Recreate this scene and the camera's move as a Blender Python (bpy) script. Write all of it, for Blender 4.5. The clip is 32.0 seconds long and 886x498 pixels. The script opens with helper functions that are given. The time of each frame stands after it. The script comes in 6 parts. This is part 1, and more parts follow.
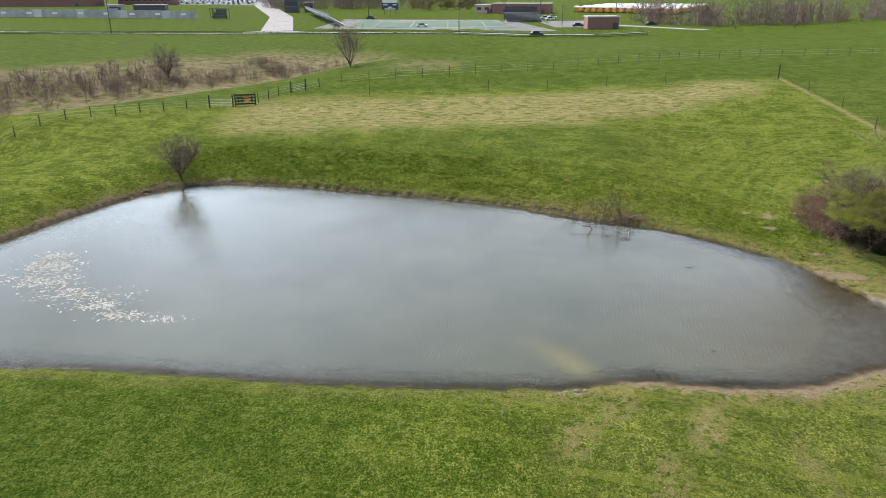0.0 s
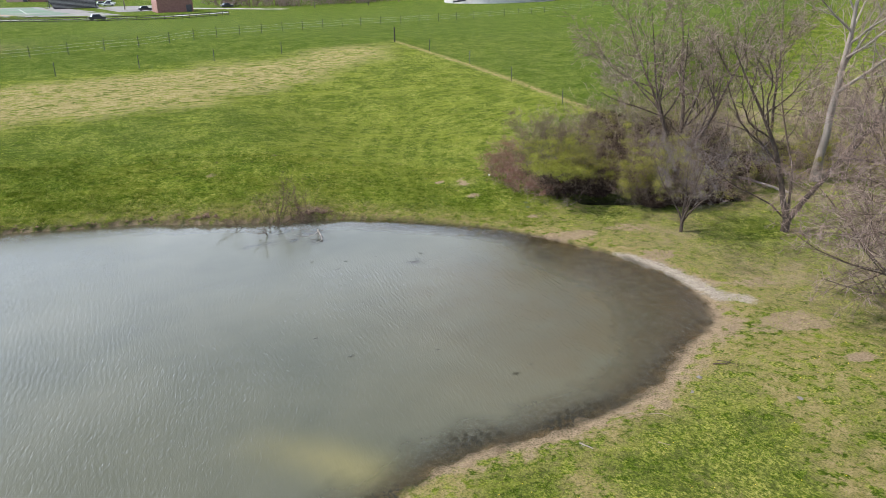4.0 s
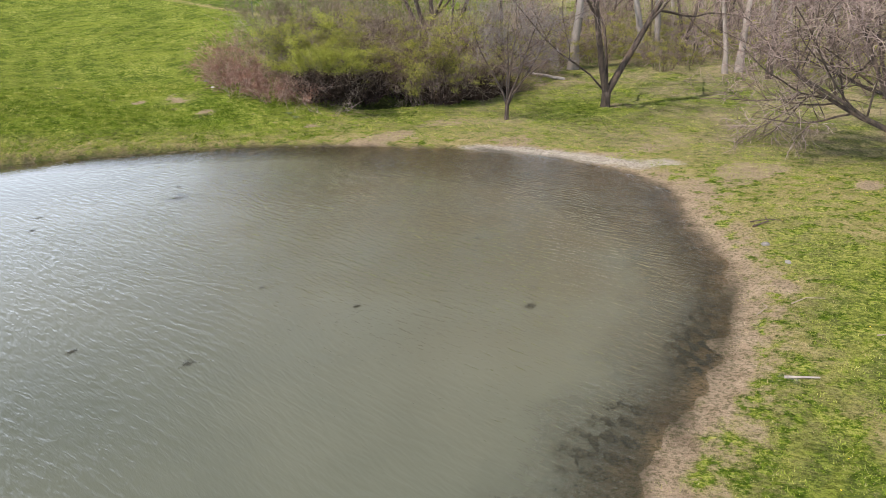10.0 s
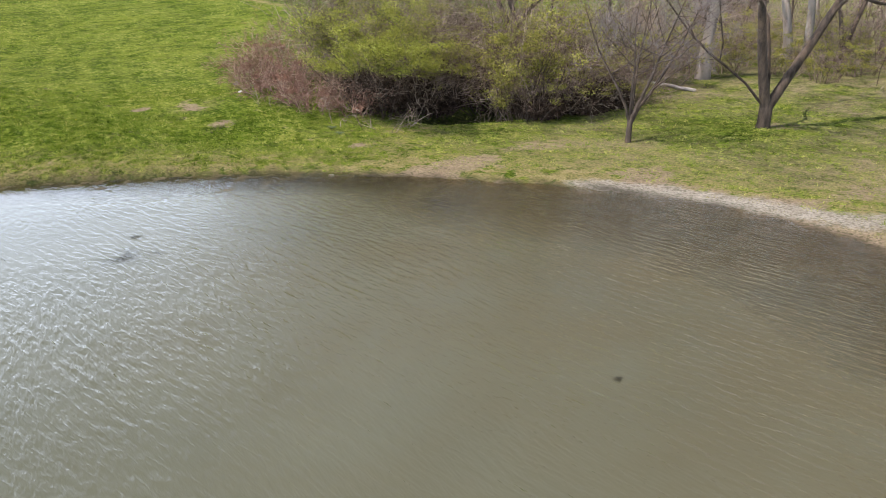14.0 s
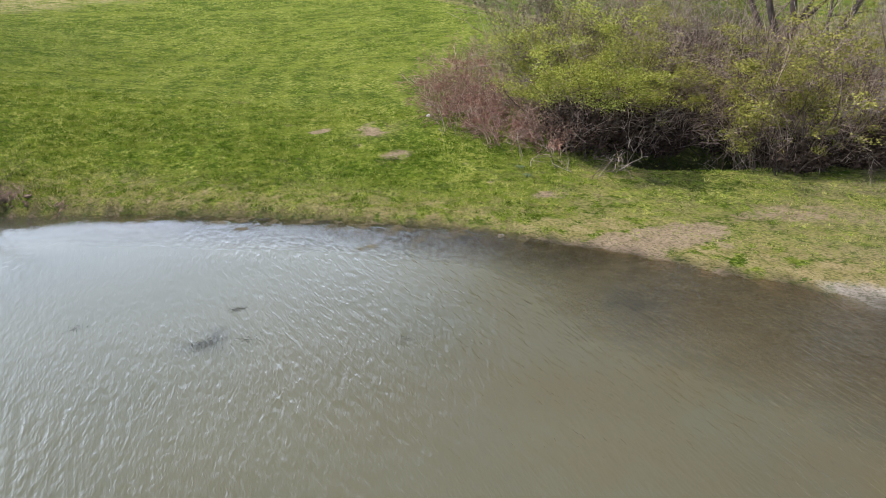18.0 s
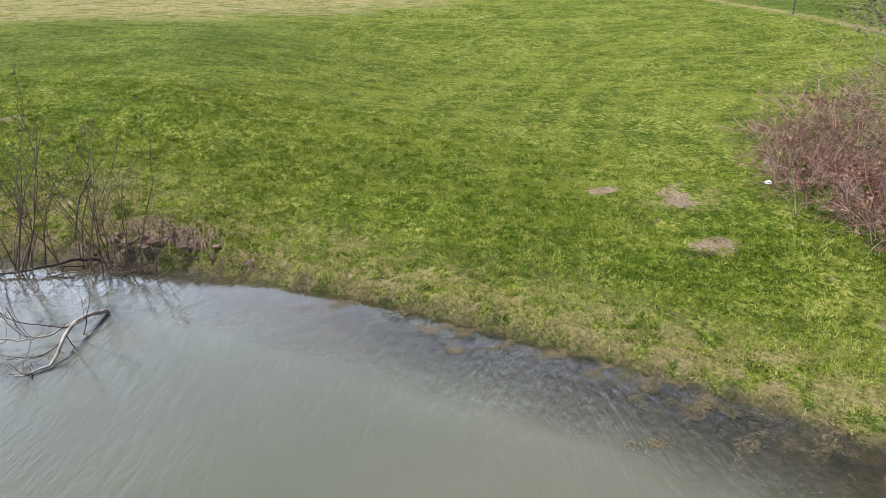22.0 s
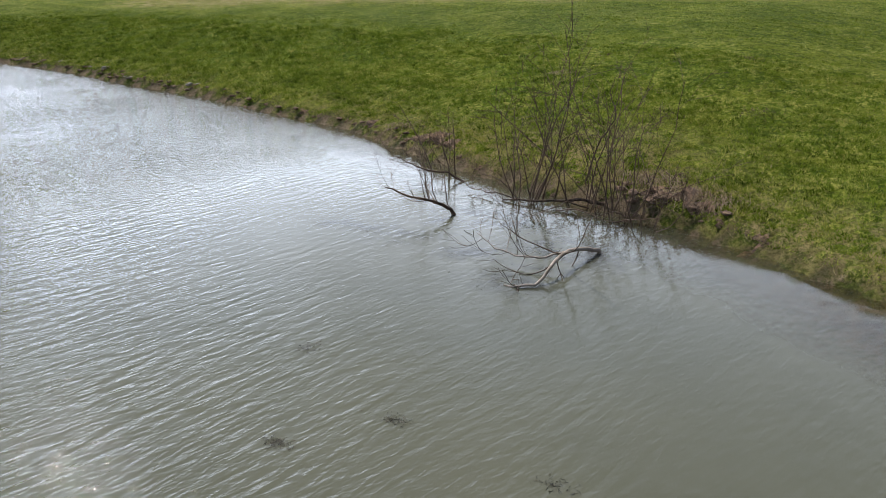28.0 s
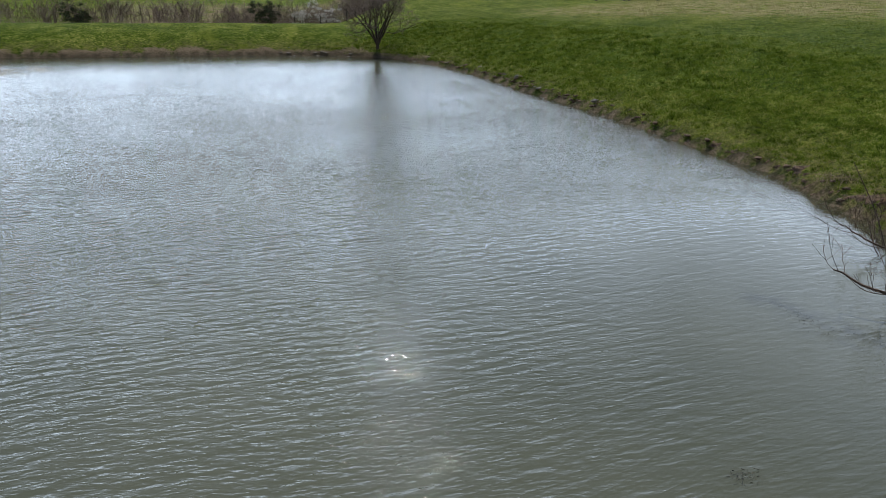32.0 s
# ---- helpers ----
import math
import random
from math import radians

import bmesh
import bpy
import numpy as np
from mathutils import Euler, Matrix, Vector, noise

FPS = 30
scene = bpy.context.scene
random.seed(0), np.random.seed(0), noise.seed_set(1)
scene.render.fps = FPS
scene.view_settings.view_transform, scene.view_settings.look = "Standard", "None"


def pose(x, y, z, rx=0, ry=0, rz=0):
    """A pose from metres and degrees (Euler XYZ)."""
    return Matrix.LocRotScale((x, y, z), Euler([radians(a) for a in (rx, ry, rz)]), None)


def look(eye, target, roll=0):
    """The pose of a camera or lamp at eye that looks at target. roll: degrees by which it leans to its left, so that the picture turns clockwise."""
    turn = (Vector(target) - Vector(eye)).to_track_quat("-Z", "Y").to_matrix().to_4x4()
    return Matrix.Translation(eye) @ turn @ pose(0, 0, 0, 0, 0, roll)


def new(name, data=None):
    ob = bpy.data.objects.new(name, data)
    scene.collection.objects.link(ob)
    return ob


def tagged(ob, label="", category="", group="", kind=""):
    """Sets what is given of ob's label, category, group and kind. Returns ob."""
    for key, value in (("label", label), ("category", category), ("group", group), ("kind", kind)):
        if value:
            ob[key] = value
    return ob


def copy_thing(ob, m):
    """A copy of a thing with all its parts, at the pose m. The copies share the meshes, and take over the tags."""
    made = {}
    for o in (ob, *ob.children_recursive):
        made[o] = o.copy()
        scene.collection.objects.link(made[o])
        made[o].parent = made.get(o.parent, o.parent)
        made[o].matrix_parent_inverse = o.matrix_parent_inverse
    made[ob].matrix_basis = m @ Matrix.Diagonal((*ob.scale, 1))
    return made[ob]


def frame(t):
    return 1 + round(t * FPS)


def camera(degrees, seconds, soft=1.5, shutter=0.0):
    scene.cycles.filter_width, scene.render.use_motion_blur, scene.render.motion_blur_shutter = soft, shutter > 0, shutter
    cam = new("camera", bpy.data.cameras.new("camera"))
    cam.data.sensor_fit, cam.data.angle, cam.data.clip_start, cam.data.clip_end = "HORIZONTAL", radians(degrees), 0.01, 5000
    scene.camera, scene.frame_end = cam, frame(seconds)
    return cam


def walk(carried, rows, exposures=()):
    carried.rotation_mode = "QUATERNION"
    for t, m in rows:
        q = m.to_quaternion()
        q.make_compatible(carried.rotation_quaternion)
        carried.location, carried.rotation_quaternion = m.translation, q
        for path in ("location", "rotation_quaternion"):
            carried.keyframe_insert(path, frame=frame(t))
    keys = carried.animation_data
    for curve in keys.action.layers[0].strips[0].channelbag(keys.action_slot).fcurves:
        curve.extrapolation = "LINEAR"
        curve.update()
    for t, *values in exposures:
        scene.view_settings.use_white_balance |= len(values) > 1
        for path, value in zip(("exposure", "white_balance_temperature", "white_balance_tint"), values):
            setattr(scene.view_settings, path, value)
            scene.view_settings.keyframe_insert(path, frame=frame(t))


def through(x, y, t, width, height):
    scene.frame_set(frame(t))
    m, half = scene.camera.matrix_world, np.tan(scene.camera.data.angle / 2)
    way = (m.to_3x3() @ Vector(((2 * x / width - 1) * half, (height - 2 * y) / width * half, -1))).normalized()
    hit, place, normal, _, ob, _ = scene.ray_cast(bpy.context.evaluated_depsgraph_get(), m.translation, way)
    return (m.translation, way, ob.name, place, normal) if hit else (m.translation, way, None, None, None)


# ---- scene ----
cam = camera(64.2, 32.0, soft=0.65)
PATH = [
    (0, (0.48, -4.049, 21.657), (0.463, -2.178, 20.95), -0.3),
    (0.5, (0.13, -2.671, 21.022), (0.189, -0.802, 20.313), -0.3),
    (1, (-0.225, -1.167, 20.394), (-0.035, 0.692, 19.68), -0.4),
    (1.5, (-0.556, 0.606, 19.772), (-0.242, 2.446, 19.055), -0.4),
    (2, (-0.795, 2.724, 19.153), (-0.357, 4.538, 18.434), -0.3),
    (2.5, (-0.876, 5.168, 18.525), (-0.279, 6.935, 17.804), -0.2),
    (3, (-0.823, 7.926, 17.927), (-0.056, 9.623, 17.2), -0.4),
    (3.5, (-0.636, 10.826, 17.309), (0.254, 12.462, 16.581), -0.4),
    (5.5, (0.448, 21.964, 14.148), (1.779, 23.27, 13.423), 0.3),
    (6, (0.53, 24.001, 13.205), (1.972, 25.182, 12.479), 0.4),
    (6.5, (0.547, 25.528, 12.309), (2.075, 26.595, 11.582), 0.4),
    (7, (0.571, 26.649, 11.613), (2.127, 27.677, 10.889), 0.5),
    (7.5, (0.655, 27.503, 10.918), (2.232, 28.497, 10.194), 0.4),
    (8, (0.804, 28.228, 10.152), (2.405, 29.18, 9.424), 0.4),
    (8.5, (1.002, 28.85, 9.393), (2.626, 29.758, 8.661), 0.4),
    (9, (1.296, 29.43, 8.678), (2.941, 30.299, 7.945), 0.3),
    (9.5, (1.743, 30.01, 8.004), (3.411, 30.838, 7.273), 0.3),
    (10, (2.386, 30.618, 7.4), (4.075, 31.401, 6.669), 0.4),
    (10.5, (3.315, 31.22, 6.852), (5.023, 31.96, 6.121), 0.4),
    (11, (4.407, 31.915, 6.378), (6.126, 32.63, 5.648), 0.5),
    (11.5, (5.668, 32.64, 6.019), (7.39, 33.357, 5.297), 0.4),
    (12, (6.963, 33.31, 5.791), (8.682, 34.039, 5.075), 0.4),
    (12.5, (8.22, 33.916, 5.708), (9.929, 34.673, 4.998), 0.5),
    (13, (9.304, 34.427, 5.676), (10.988, 35.242, 4.971), 0.5),
    (13.5, (10.282, 34.895, 5.657), (11.924, 35.797, 4.956), 0.5),
    (14, (11.205, 35.349, 5.627), (12.804, 36.329, 4.933), 0.4),
    (14.5, (12.042, 35.776, 5.613), (13.595, 36.831, 4.923), 0.2),
    (15, (12.767, 36.18, 5.634), (14.276, 37.298, 4.948), 0.1),
    (15.5, (13.357, 36.508, 5.654), (14.815, 37.696, 4.974), 0.0),
    (17.5, (15.589, 37.313, 5.942), (16.843, 38.708, 5.249), 0.5),
    (18, (15.981, 37.58, 5.986), (17.175, 39.026, 5.29), 0.3),
    (18.5, (16.188, 37.973, 6.012), (17.307, 39.479, 5.321), 0.4),
    (19, (16.34, 38.53, 6.035), (17.414, 40.07, 5.345), 0.5),
    (19.5, (16.824, 39.166, 6.024), (17.812, 40.762, 5.334), 0.6),
    (20, (17.428, 39.943, 5.996), (18.27, 41.622, 5.309), 0.8),
    (20.5, (18.076, 40.879, 5.967), (18.812, 42.608, 5.282), 0.8),
    (21, (18.7, 41.974, 5.958), (19.344, 43.739, 5.272), 1.0),
    (21.5, (19.325, 43.113, 5.905), (19.906, 44.901, 5.221), 1.0),
    (22, (19.792, 44.173, 5.778), (20.322, 45.977, 5.098), 1.0),
    (22.5, (20.058, 44.984, 5.641), (20.476, 46.82, 4.967), 1.2),
    (23, (20.101, 45.314, 5.463), (20.38, 47.177, 4.791), 1.3),
    (23.5, (20.03, 45.42, 5.302), (20.195, 47.297, 4.63), 1.3),
    (24, (19.952, 45.472, 5.138), (20.039, 47.354, 4.466), 1.4),
    (24.5, (19.877, 45.465, 4.972), (19.891, 47.348, 4.296), 1.3),
    (26.5, (19.731, 45.393, 4.49), (19.363, 47.233, 3.799), 0.6),
    (27, (19.657, 45.393, 4.464), (19.117, 47.19, 3.774), 0.7),
    (27.5, (19.6, 45.407, 4.455), (18.908, 47.153, 3.766), 0.7),
    (28, (19.509, 45.446, 4.454), (18.736, 47.158, 3.765), 0.6),
    (28.5, (19.404, 45.485, 4.428), (18.579, 47.172, 3.739), 0.5),
    (29, (19.274, 45.507, 4.398), (18.317, 47.124, 3.713), 0.5),
    (29.5, (19.184, 45.632, 4.394), (17.999, 47.093, 3.713), 0.5),
    (30, (19.051, 45.763, 4.443), (17.72, 47.093, 3.766), 0.6),
    (30.5, (18.888, 45.75, 4.522), (17.472, 46.989, 3.845), 0.8),
    (31, (18.632, 45.622, 4.735), (17.179, 46.814, 4.05), 0.8),
    (31.5, (18.243, 45.567, 4.967), (16.761, 46.719, 4.274), 0.6),
    (32, (17.765, 45.655, 5.14), (16.253, 46.763, 4.441), 0.7),
]
walk(cam, [(t, look(eye, target, roll)) for t, eye, target, roll in PATH], exposures=[(0, 0.34, 6600, 12), (6, 0.70, 6650, 14), (10, 0.74, 6800, 15), (13, 0.74, 6750, 14), (20, 0.77, 6450, 14), (23, 0.92, 6450, 17), (25.5, 0.62, 6550, 16), (28, 0.18, 6850, 14), (29, 0.06, 6700, 13), (30, -0.3, 6500, 11), (32, -0.4, 6400, 9)])

# ---- light ----
SUN_BEARING, SUN_HEIGHT = 53.0, 54.0  # degrees to the left of +y, and above the horizon
to_sun = Vector((-math.sin(radians(SUN_BEARING)) * math.cos(radians(SUN_HEIGHT)), math.cos(radians(SUN_BEARING)) * math.cos(radians(SUN_HEIGHT)), math.sin(radians(SUN_HEIGHT))))
world = bpy.data.worlds.new("sky")
scene.world = world
world.use_nodes = True
wn, wl = world.node_tree.nodes, world.node_tree.links
sky = wn.new("ShaderNodeTexSky")
sky.sky_type, sky.sun_disc = "NISHITA", False
sky.sun_elevation, sky.sun_rotation = radians(SUN_HEIGHT), radians(-SUN_BEARING)
sky.air_density, sky.dust_density, sky.ozone_density = 1.0, 0.4, 1.0
# thin high cloud, thickening into haze towards the horizon
where = wn.new("ShaderNodeTexCoord")
cloud = wn.new("ShaderNodeTexNoise")
cloud.inputs["Scale"].default_value, cloud.inputs["Detail"].default_value, cloud.inputs["Roughness"].default_value = 2.2, 6, 0.6
ramp = wn.new("ShaderNodeMapRange")
ramp.inputs[1].default_value, ramp.inputs[2].default_value, ramp.inputs[3].default_value, ramp.inputs[4].default_value = 0.36, 0.66, 0.5, 0.95
veil = wn.new("ShaderNodeMix")
veil.data_type = "RGBA"
# the haze is brightest just over the horizon
glare = wn.new("ShaderNodeMix")
glare.data_type = "RGBA"
glare.inputs[6].default_value, glare.inputs[7].default_value = (38.0, 44.5, 54.0, 1), (76.0, 90.0, 109.0, 1)
# and brighter on the sun's side of the sky
sunward = wn.new("ShaderNodeVectorMath")
sunward.operation = "DOT_PRODUCT"
sunward.inputs[1].default_value = (-math.sin(radians(SUN_BEARING)), math.cos(radians(SUN_BEARING)), 0)
wl.new(where.outputs["Generated"], sunward.inputs[0])
side = wn.new("ShaderNodeMapRange")
side.inputs[1].default_value, side.inputs[2].default_value, side.inputs[3].default_value, side.inputs[4].default_value = -0.5, 1.0, 0.25, 1.45
wl.new(sunward.outputs["Value"], side.inputs[0])
toned = wn.new("ShaderNodeVectorMath")
toned.operation = "SCALE"
wl.new(glare.outputs[2], toned.inputs[0]), wl.new(side.outputs[0], toned.inputs["Scale"])
wl.new(toned.outputs[0], veil.inputs[7])
low_down = wn.new("ShaderNodeMapRange")
low_down.inputs[1].default_value, low_down.inputs[2].default_value, low_down.inputs[3].default_value, low_down.inputs[4].default_value = 0.06, 0.28, 1.0, 0.0
wl.new(low_down.outputs[0], glare.inputs[0])
wl.new(where.outputs["Generated"], cloud.inputs["Vector"])
wl.new(cloud.outputs["Fac"], ramp.inputs[0])
split = wn.new("ShaderNodeSeparateXYZ")
haze = wn.new("ShaderNodeMapRange")
haze.inputs[1].default_value, haze.inputs[2].default_value, haze.inputs[3].default_value, haze.inputs[4].default_value = 0.28, 0.64, 1.0, 0.03
both = wn.new("ShaderNodeMath")
both.operation = "MULTIPLY"
wl.new(where.outputs["Generated"], split.inputs[0])
wl.new(split.outputs["Z"], haze.inputs[0])
wl.new(split.outputs["Z"], low_down.inputs[0])
wl.new(haze.outputs[0], both.inputs[0])
wl.new(ramp.outputs[0], both.inputs[1])
wl.new(both.outputs[0], veil.inputs[0])
wl.new(sky.outputs[0], veil.inputs[6])
wl.new(veil.outputs[2], wn["Background"].inputs[0])
wn["Background"].inputs[1].default_value = 0.06
lamp = bpy.data.lights.new("sun", "SUN")
lamp.energy, lamp.angle, lamp.color = 5.0, radians(0.6), (1.0, 0.925, 0.84)
sun = new("sun", lamp)
sun.matrix_world = look(to_sun * 400, (0, 0, 0))

# ---- lie of the land ----
SHORE = [(-43.5, 44), (-41.8, 50.5), (-39.5, 56.5), (-37, 63), (-34.3, 69), (-31.2, 72.8), (-27, 74.8), (-20.5, 74.3), (-14, 72.7), (-9, 71), (-2.5, 69.2), (4, 66.8), (7, 65.7), (10.2, 63.6), (12.8, 62.1),
         (15.2, 61), (18.4, 59.6), (21.4, 57.5), (23.6, 55.4), (26, 52.9), (28.2, 50), (29.5, 47), (30.8, 43.4), (31.3, 40), (30.6, 36.6), (28.8, 33.9), (25.5, 32.7), (21.4, 31.1), (18.4, 30.8), (14.3, 31.1),
         (11.4, 31.6), (7, 30.7), (1, 30.8), (-6, 31.1), (-13, 31.9), (-20, 32.8), (-30, 33.6), (-38, 36.5), (-42.5, 40)]


def rounded(points, steps=6):
    """A closed smooth line through the points."""
    p, out = np.array(points, float), []
    for n in range(len(p)):
        a, b, c, d = p[n - 1], p[n], p[(n + 1) % len(p)], p[(n + 2) % len(p)]
        for u in np.arange(steps) / steps:
            out.append(0.5 * (2 * b + (c - a) * u + (2 * a - 5 * b + 4 * c - d) * u**2 + (3 * b - a - 3 * c + d) * u**3))
    return np.array(out)


LINE = rounded(SHORE)


def ease(a, b, v):
    u = np.clip((v - a) / (b - a), 0, 1)
    return u * u * (3 - 2 * u)


def wave_noise(x, y, size, seed):
    """Smooth rolling unevenness between -1 and 1."""
    r, out = np.random.RandomState(seed), 0
    for n in range(6):
        a, f, s = r.uniform(0, 6.28), r.uniform(0.6, 1.7), r.uniform(0, 6.28)
        out = out + np.sin((x * np.cos(a) + y * np.sin(a)) * 6.28 / size * f + s)
    return out / 3.5


def from_shore(x, y):
    """Metres from the water's edge, negative over the pond."""
    x, y = np.asarray(x, float), np.asarray(y, float)
    far = np.full(x.shape, 1e9)
    inside = np.zeros(x.shape, bool)
    for (ax, ay), (bx, by) in zip(LINE, np.roll(LINE, -1, 0)):
        u = np.clip(((x - ax) * (bx - ax) + (y - ay) * (by - ay)) / ((bx - ax) ** 2 + (by - ay) ** 2 + 1e-9), 0, 1)
        far = np.minimum(far, np.hypot(x - ax - u * (bx - ax), y - ay - u * (by - ay)))
        with np.errstate(divide="ignore", invalid="ignore"):
            inside ^= ((ay > y) != (by > y)) & (x < (bx - ax) * (y - ay) / (by - ay + 1e-12) + ax)
    return np.where(inside, -far, far)


def near_line(x, y, points):
    far = np.full(np.shape(x), 1e9)
    for (ax, ay), (bx, by) in zip(points, points[1:]):
        u = np.clip(((x - ax) * (bx - ax) + (y - ay) * (by - ay)) / ((bx - ax) ** 2 + (by - ay) ** 2), 0, 1)
        far = np.minimum(far, np.hypot(x - ax - u * (bx - ax), y - ay - u * (by - ay)))
    return far


BARE = [(30.7, 59.5, 0.4), (30.1, 58.6, 0.45), (30.3, 58.2, 0.35), (29.5, 56.3, 0.45), (28.6, 59.9, 0.55), (29.0, 57.3, 0.3), (30.6, 54.4, 0.6), (30.3, 52.8, 0.4), (28.8, 53.3, 0.3), (31.0, 51.1, 0.45), (29.4, 51.5, 0.3), (30.8, 53.8, 0.35), (26.3, 57.6, 0.25), (23.3, 57.2, 0.3), (21.2, 58.1, 0.3), (22.4, 70.2, 0.7),
        (19.0, 27.0, 0.3), (21.8, 28.1, 0.25), (20.3, 29.6, 0.3), (25.0, 25.2, 0.5), (35.8, 48.3, 0.4)]
DITCH = [(37.4, 52.2), (38.8, 51.7), (41.2, 50.4), (44.2, 48.4), (47.5, 46.6)]
def bare_spot(x, y):
    """Where the turf is worn through, 0 to 1."""
    x, y = np.asarray(x, float), np.asarray(y, float)
    out = np.zeros(x.shape)
    for ax, ay, r in BARE:
        out = np.maximum(out, np.exp(-(((x - ax) / (0.95 * r)) ** 2 + ((y - ay) / (0.65 * r)) ** 2)))
    return out


VALLEY = [(-140, 70), (-100, 98), (-74, 118), (-55, 138), (-26, 168), (10, 186)]


def land(x, y, fine=True):
    x, y = np.asarray(x, float), np.asarray(y, float)
    d = from_shore(x, y)
    out = np.maximum(d, 0)
    # the four sides of the pond: the mown slope, the low wooded end, the near bank, the dam
    slope = 0.12 + (2.5 - 1.5 * ease(16, 31, x) * ease(45, 12, out)) * (1 - np.exp(-out / 5.5)) + 0.077 * (1 - 0.4 * ease(-8, -38, x)) * np.clip(out - 4, 0, 62) - 0.004 * np.clip(out - 75, 0, 200)
    slope = slope + 2.2 * ease(60, 200, x) * ease(40, 120, y)
    low = 0.08 + 0.012 * out + 0.035 * np.clip(out - 14, 0, 120)
    bank = 0.1 + 1.5 * (1 - np.exp(-out / 13))
    dam = 0.12 + 1.75 * (1 - np.exp(-out / 2.6)) * (1 - ease(9, 30, out)) + 0.02 * np.clip(out - 70, 0, 260)
    north = np.where(x > -15, ease(-4, 7, y - 50 - 0.45 * (x - 30)), ease(-6, 8, y - 75 - 0.5 * (-30 - x)))
    east = ease(-2, 10, x - 27 + 0.25 * (y - 34)) 
    south = east * low + (1 - east) * bank
    west = ease(-27, -38, x + 0.6 * (45 - y))
    south = west * dam + (1 - west) * south
    west = ease(-18, -32, x)
    south = np.where(y > 52, west * dam + (1 - west) * south, south)
    z = north * slope + (1 - north) * south
    plain = 5.0 + 2.0 * ease(-60, -260, x) + 2.6 * ease(40, 200, x)
    beyond = ease(150, 225, y)
    z = z * (1 - beyond) + plain * beyond
    z = z - 4.2 * np.exp(-((near_line(x, y, VALLEY) / 17) ** 2)) * ease(18, 50, out)
    # the bed of the pond, and the small cut bank of the mown side
    bed = -0.10 - 0.11 * np.maximum(-d, 0) ** 1.0
    bed = np.maximum(bed, -1.8) * (1 - 0.72 * ease(18, 30, x) * ease(50, 44, y))
    z = np.where(d > 0, z, bed - 0.0)
    if fine:
        shelf = (1 - north) * (1 - west) * np.exp(-((d / 0.85) ** 2))
        z = z * (1 - shelf) + shelf * (0.12 * d + 0.045 * wave_noise(x, y, 1.9, 12) + 0.025 * wave_noise(x, y, 0.9, 13))
        lip = ease(-0.15, 0.35, d) * np.exp(-np.maximum(d, 0) / 1.1) * (0.5 + 0.5 * wave_noise(x, y, 2.2, 5)) * north
        z = z + 0.34 * lip * ease(24, 16, x)
        z = z + 0.06 * wave_noise(x, y, 3.1, 8) * ease(0.3, 3, out) * ease(9, 4, out) * north * ease(30, 22, x)
        z = z + 0.05 * wave_noise(x, y, 7, 9) * ease(1, 6, out) + 0.02 * wave_noise(x, y, 1.7, 3) * ease(-0.6, 1, d)
        # the washed-out ditch under the thicket
        z = z - 0.9 * np.exp(-((near_line(x, y, DITCH) / 1.15) ** 2))
    return z
# ---- end of the land ----

# ---- mesh helpers ----
def mesh_of(name, verts, faces):
    """A mesh from arrays: verts (n, 3) and faces (m, k), all with the same number of corners; or a list of such face arrays."""
    me = bpy.data.meshes.new(name)
    sets = [np.asarray(f, np.int32) for f in (faces if isinstance(faces, list) else [faces]) if len(f)]
    me.vertices.add(len(verts))
    me.vertices.foreach_set("co", np.asarray(verts, np.float32).ravel())
    me.loops.add(sum(f.size for f in sets))
    me.loops.foreach_set("vertex_index", np.concatenate([f.ravel() for f in sets]))
    me.polygons.add(sum(len(f) for f in sets))
    counts = np.concatenate([np.full(len(f), f.shape[1]) for f in sets])
    me.polygons.foreach_set("loop_start", np.r_[0, np.cumsum(counts)[:-1]].astype(np.int32))
    me.update(calc_edges=True)
    me.validate()
    return me


def smooth(me, on=True):
    me.polygons.foreach_set("use_smooth", np.full(len(me.polygons), on))
    return me


def part(name, data, material, parent=None, label=""):
    """One mesh object under a thing or a part; data is a bmesh or a mesh."""
    if isinstance(data, bmesh.types.BMesh):
        me = bpy.data.meshes.new(name)
        data.to_mesh(me)
        data.free()
    else:
        me = data
    if material and not me.materials:
        me.materials.append(material)
    ob = new(name, me)
    if parent:
        ob.parent = parent
    if label:
        ob["label"] = label
    return ob


def thing(name, at, label, category, group="", kind="", turn=0):
    ob = new(name)
    ob.empty_display_size = 0.2
    ob.matrix_world = pose(*at, 0, 0, turn)
    return tagged(ob, label, category, group, kind)


def box(bm, size, at=(0, 0, 0), turn=(0, 0, 0), bevel=0.0):
    m = pose(*at, *turn) @ Matrix.Diagonal((*size, 1))
    made = bmesh.ops.create_cube(bm, size=1.0, matrix=m)
    if bevel:
        edges = list({e for v in made["verts"] for e in v.link_edges})
        bmesh.ops.bevel(bm, geom=edges, offset=bevel, segments=1, affect="EDGES", profile=0.5)
    return bm


def boxed(size, at=(0, 0, 0), turn=(0, 0, 0), bevel=0.0):
    return box(bmesh.new(), size, at, turn, bevel)


def rod(bm, a, b, r0, r1=None, sides=8):
    a, b = Vector(a), Vector(b)
    m = Matrix.Translation((a + b) / 2) @ (b - a).to_track_quat("Z", "Y").to_matrix().to_4x4()
    bmesh.ops.create_cone(bm, cap_ends=True, segments=sides, radius1=r0, radius2=r0 if r1 is None else r1, depth=(b - a).length, matrix=m)
    return bm


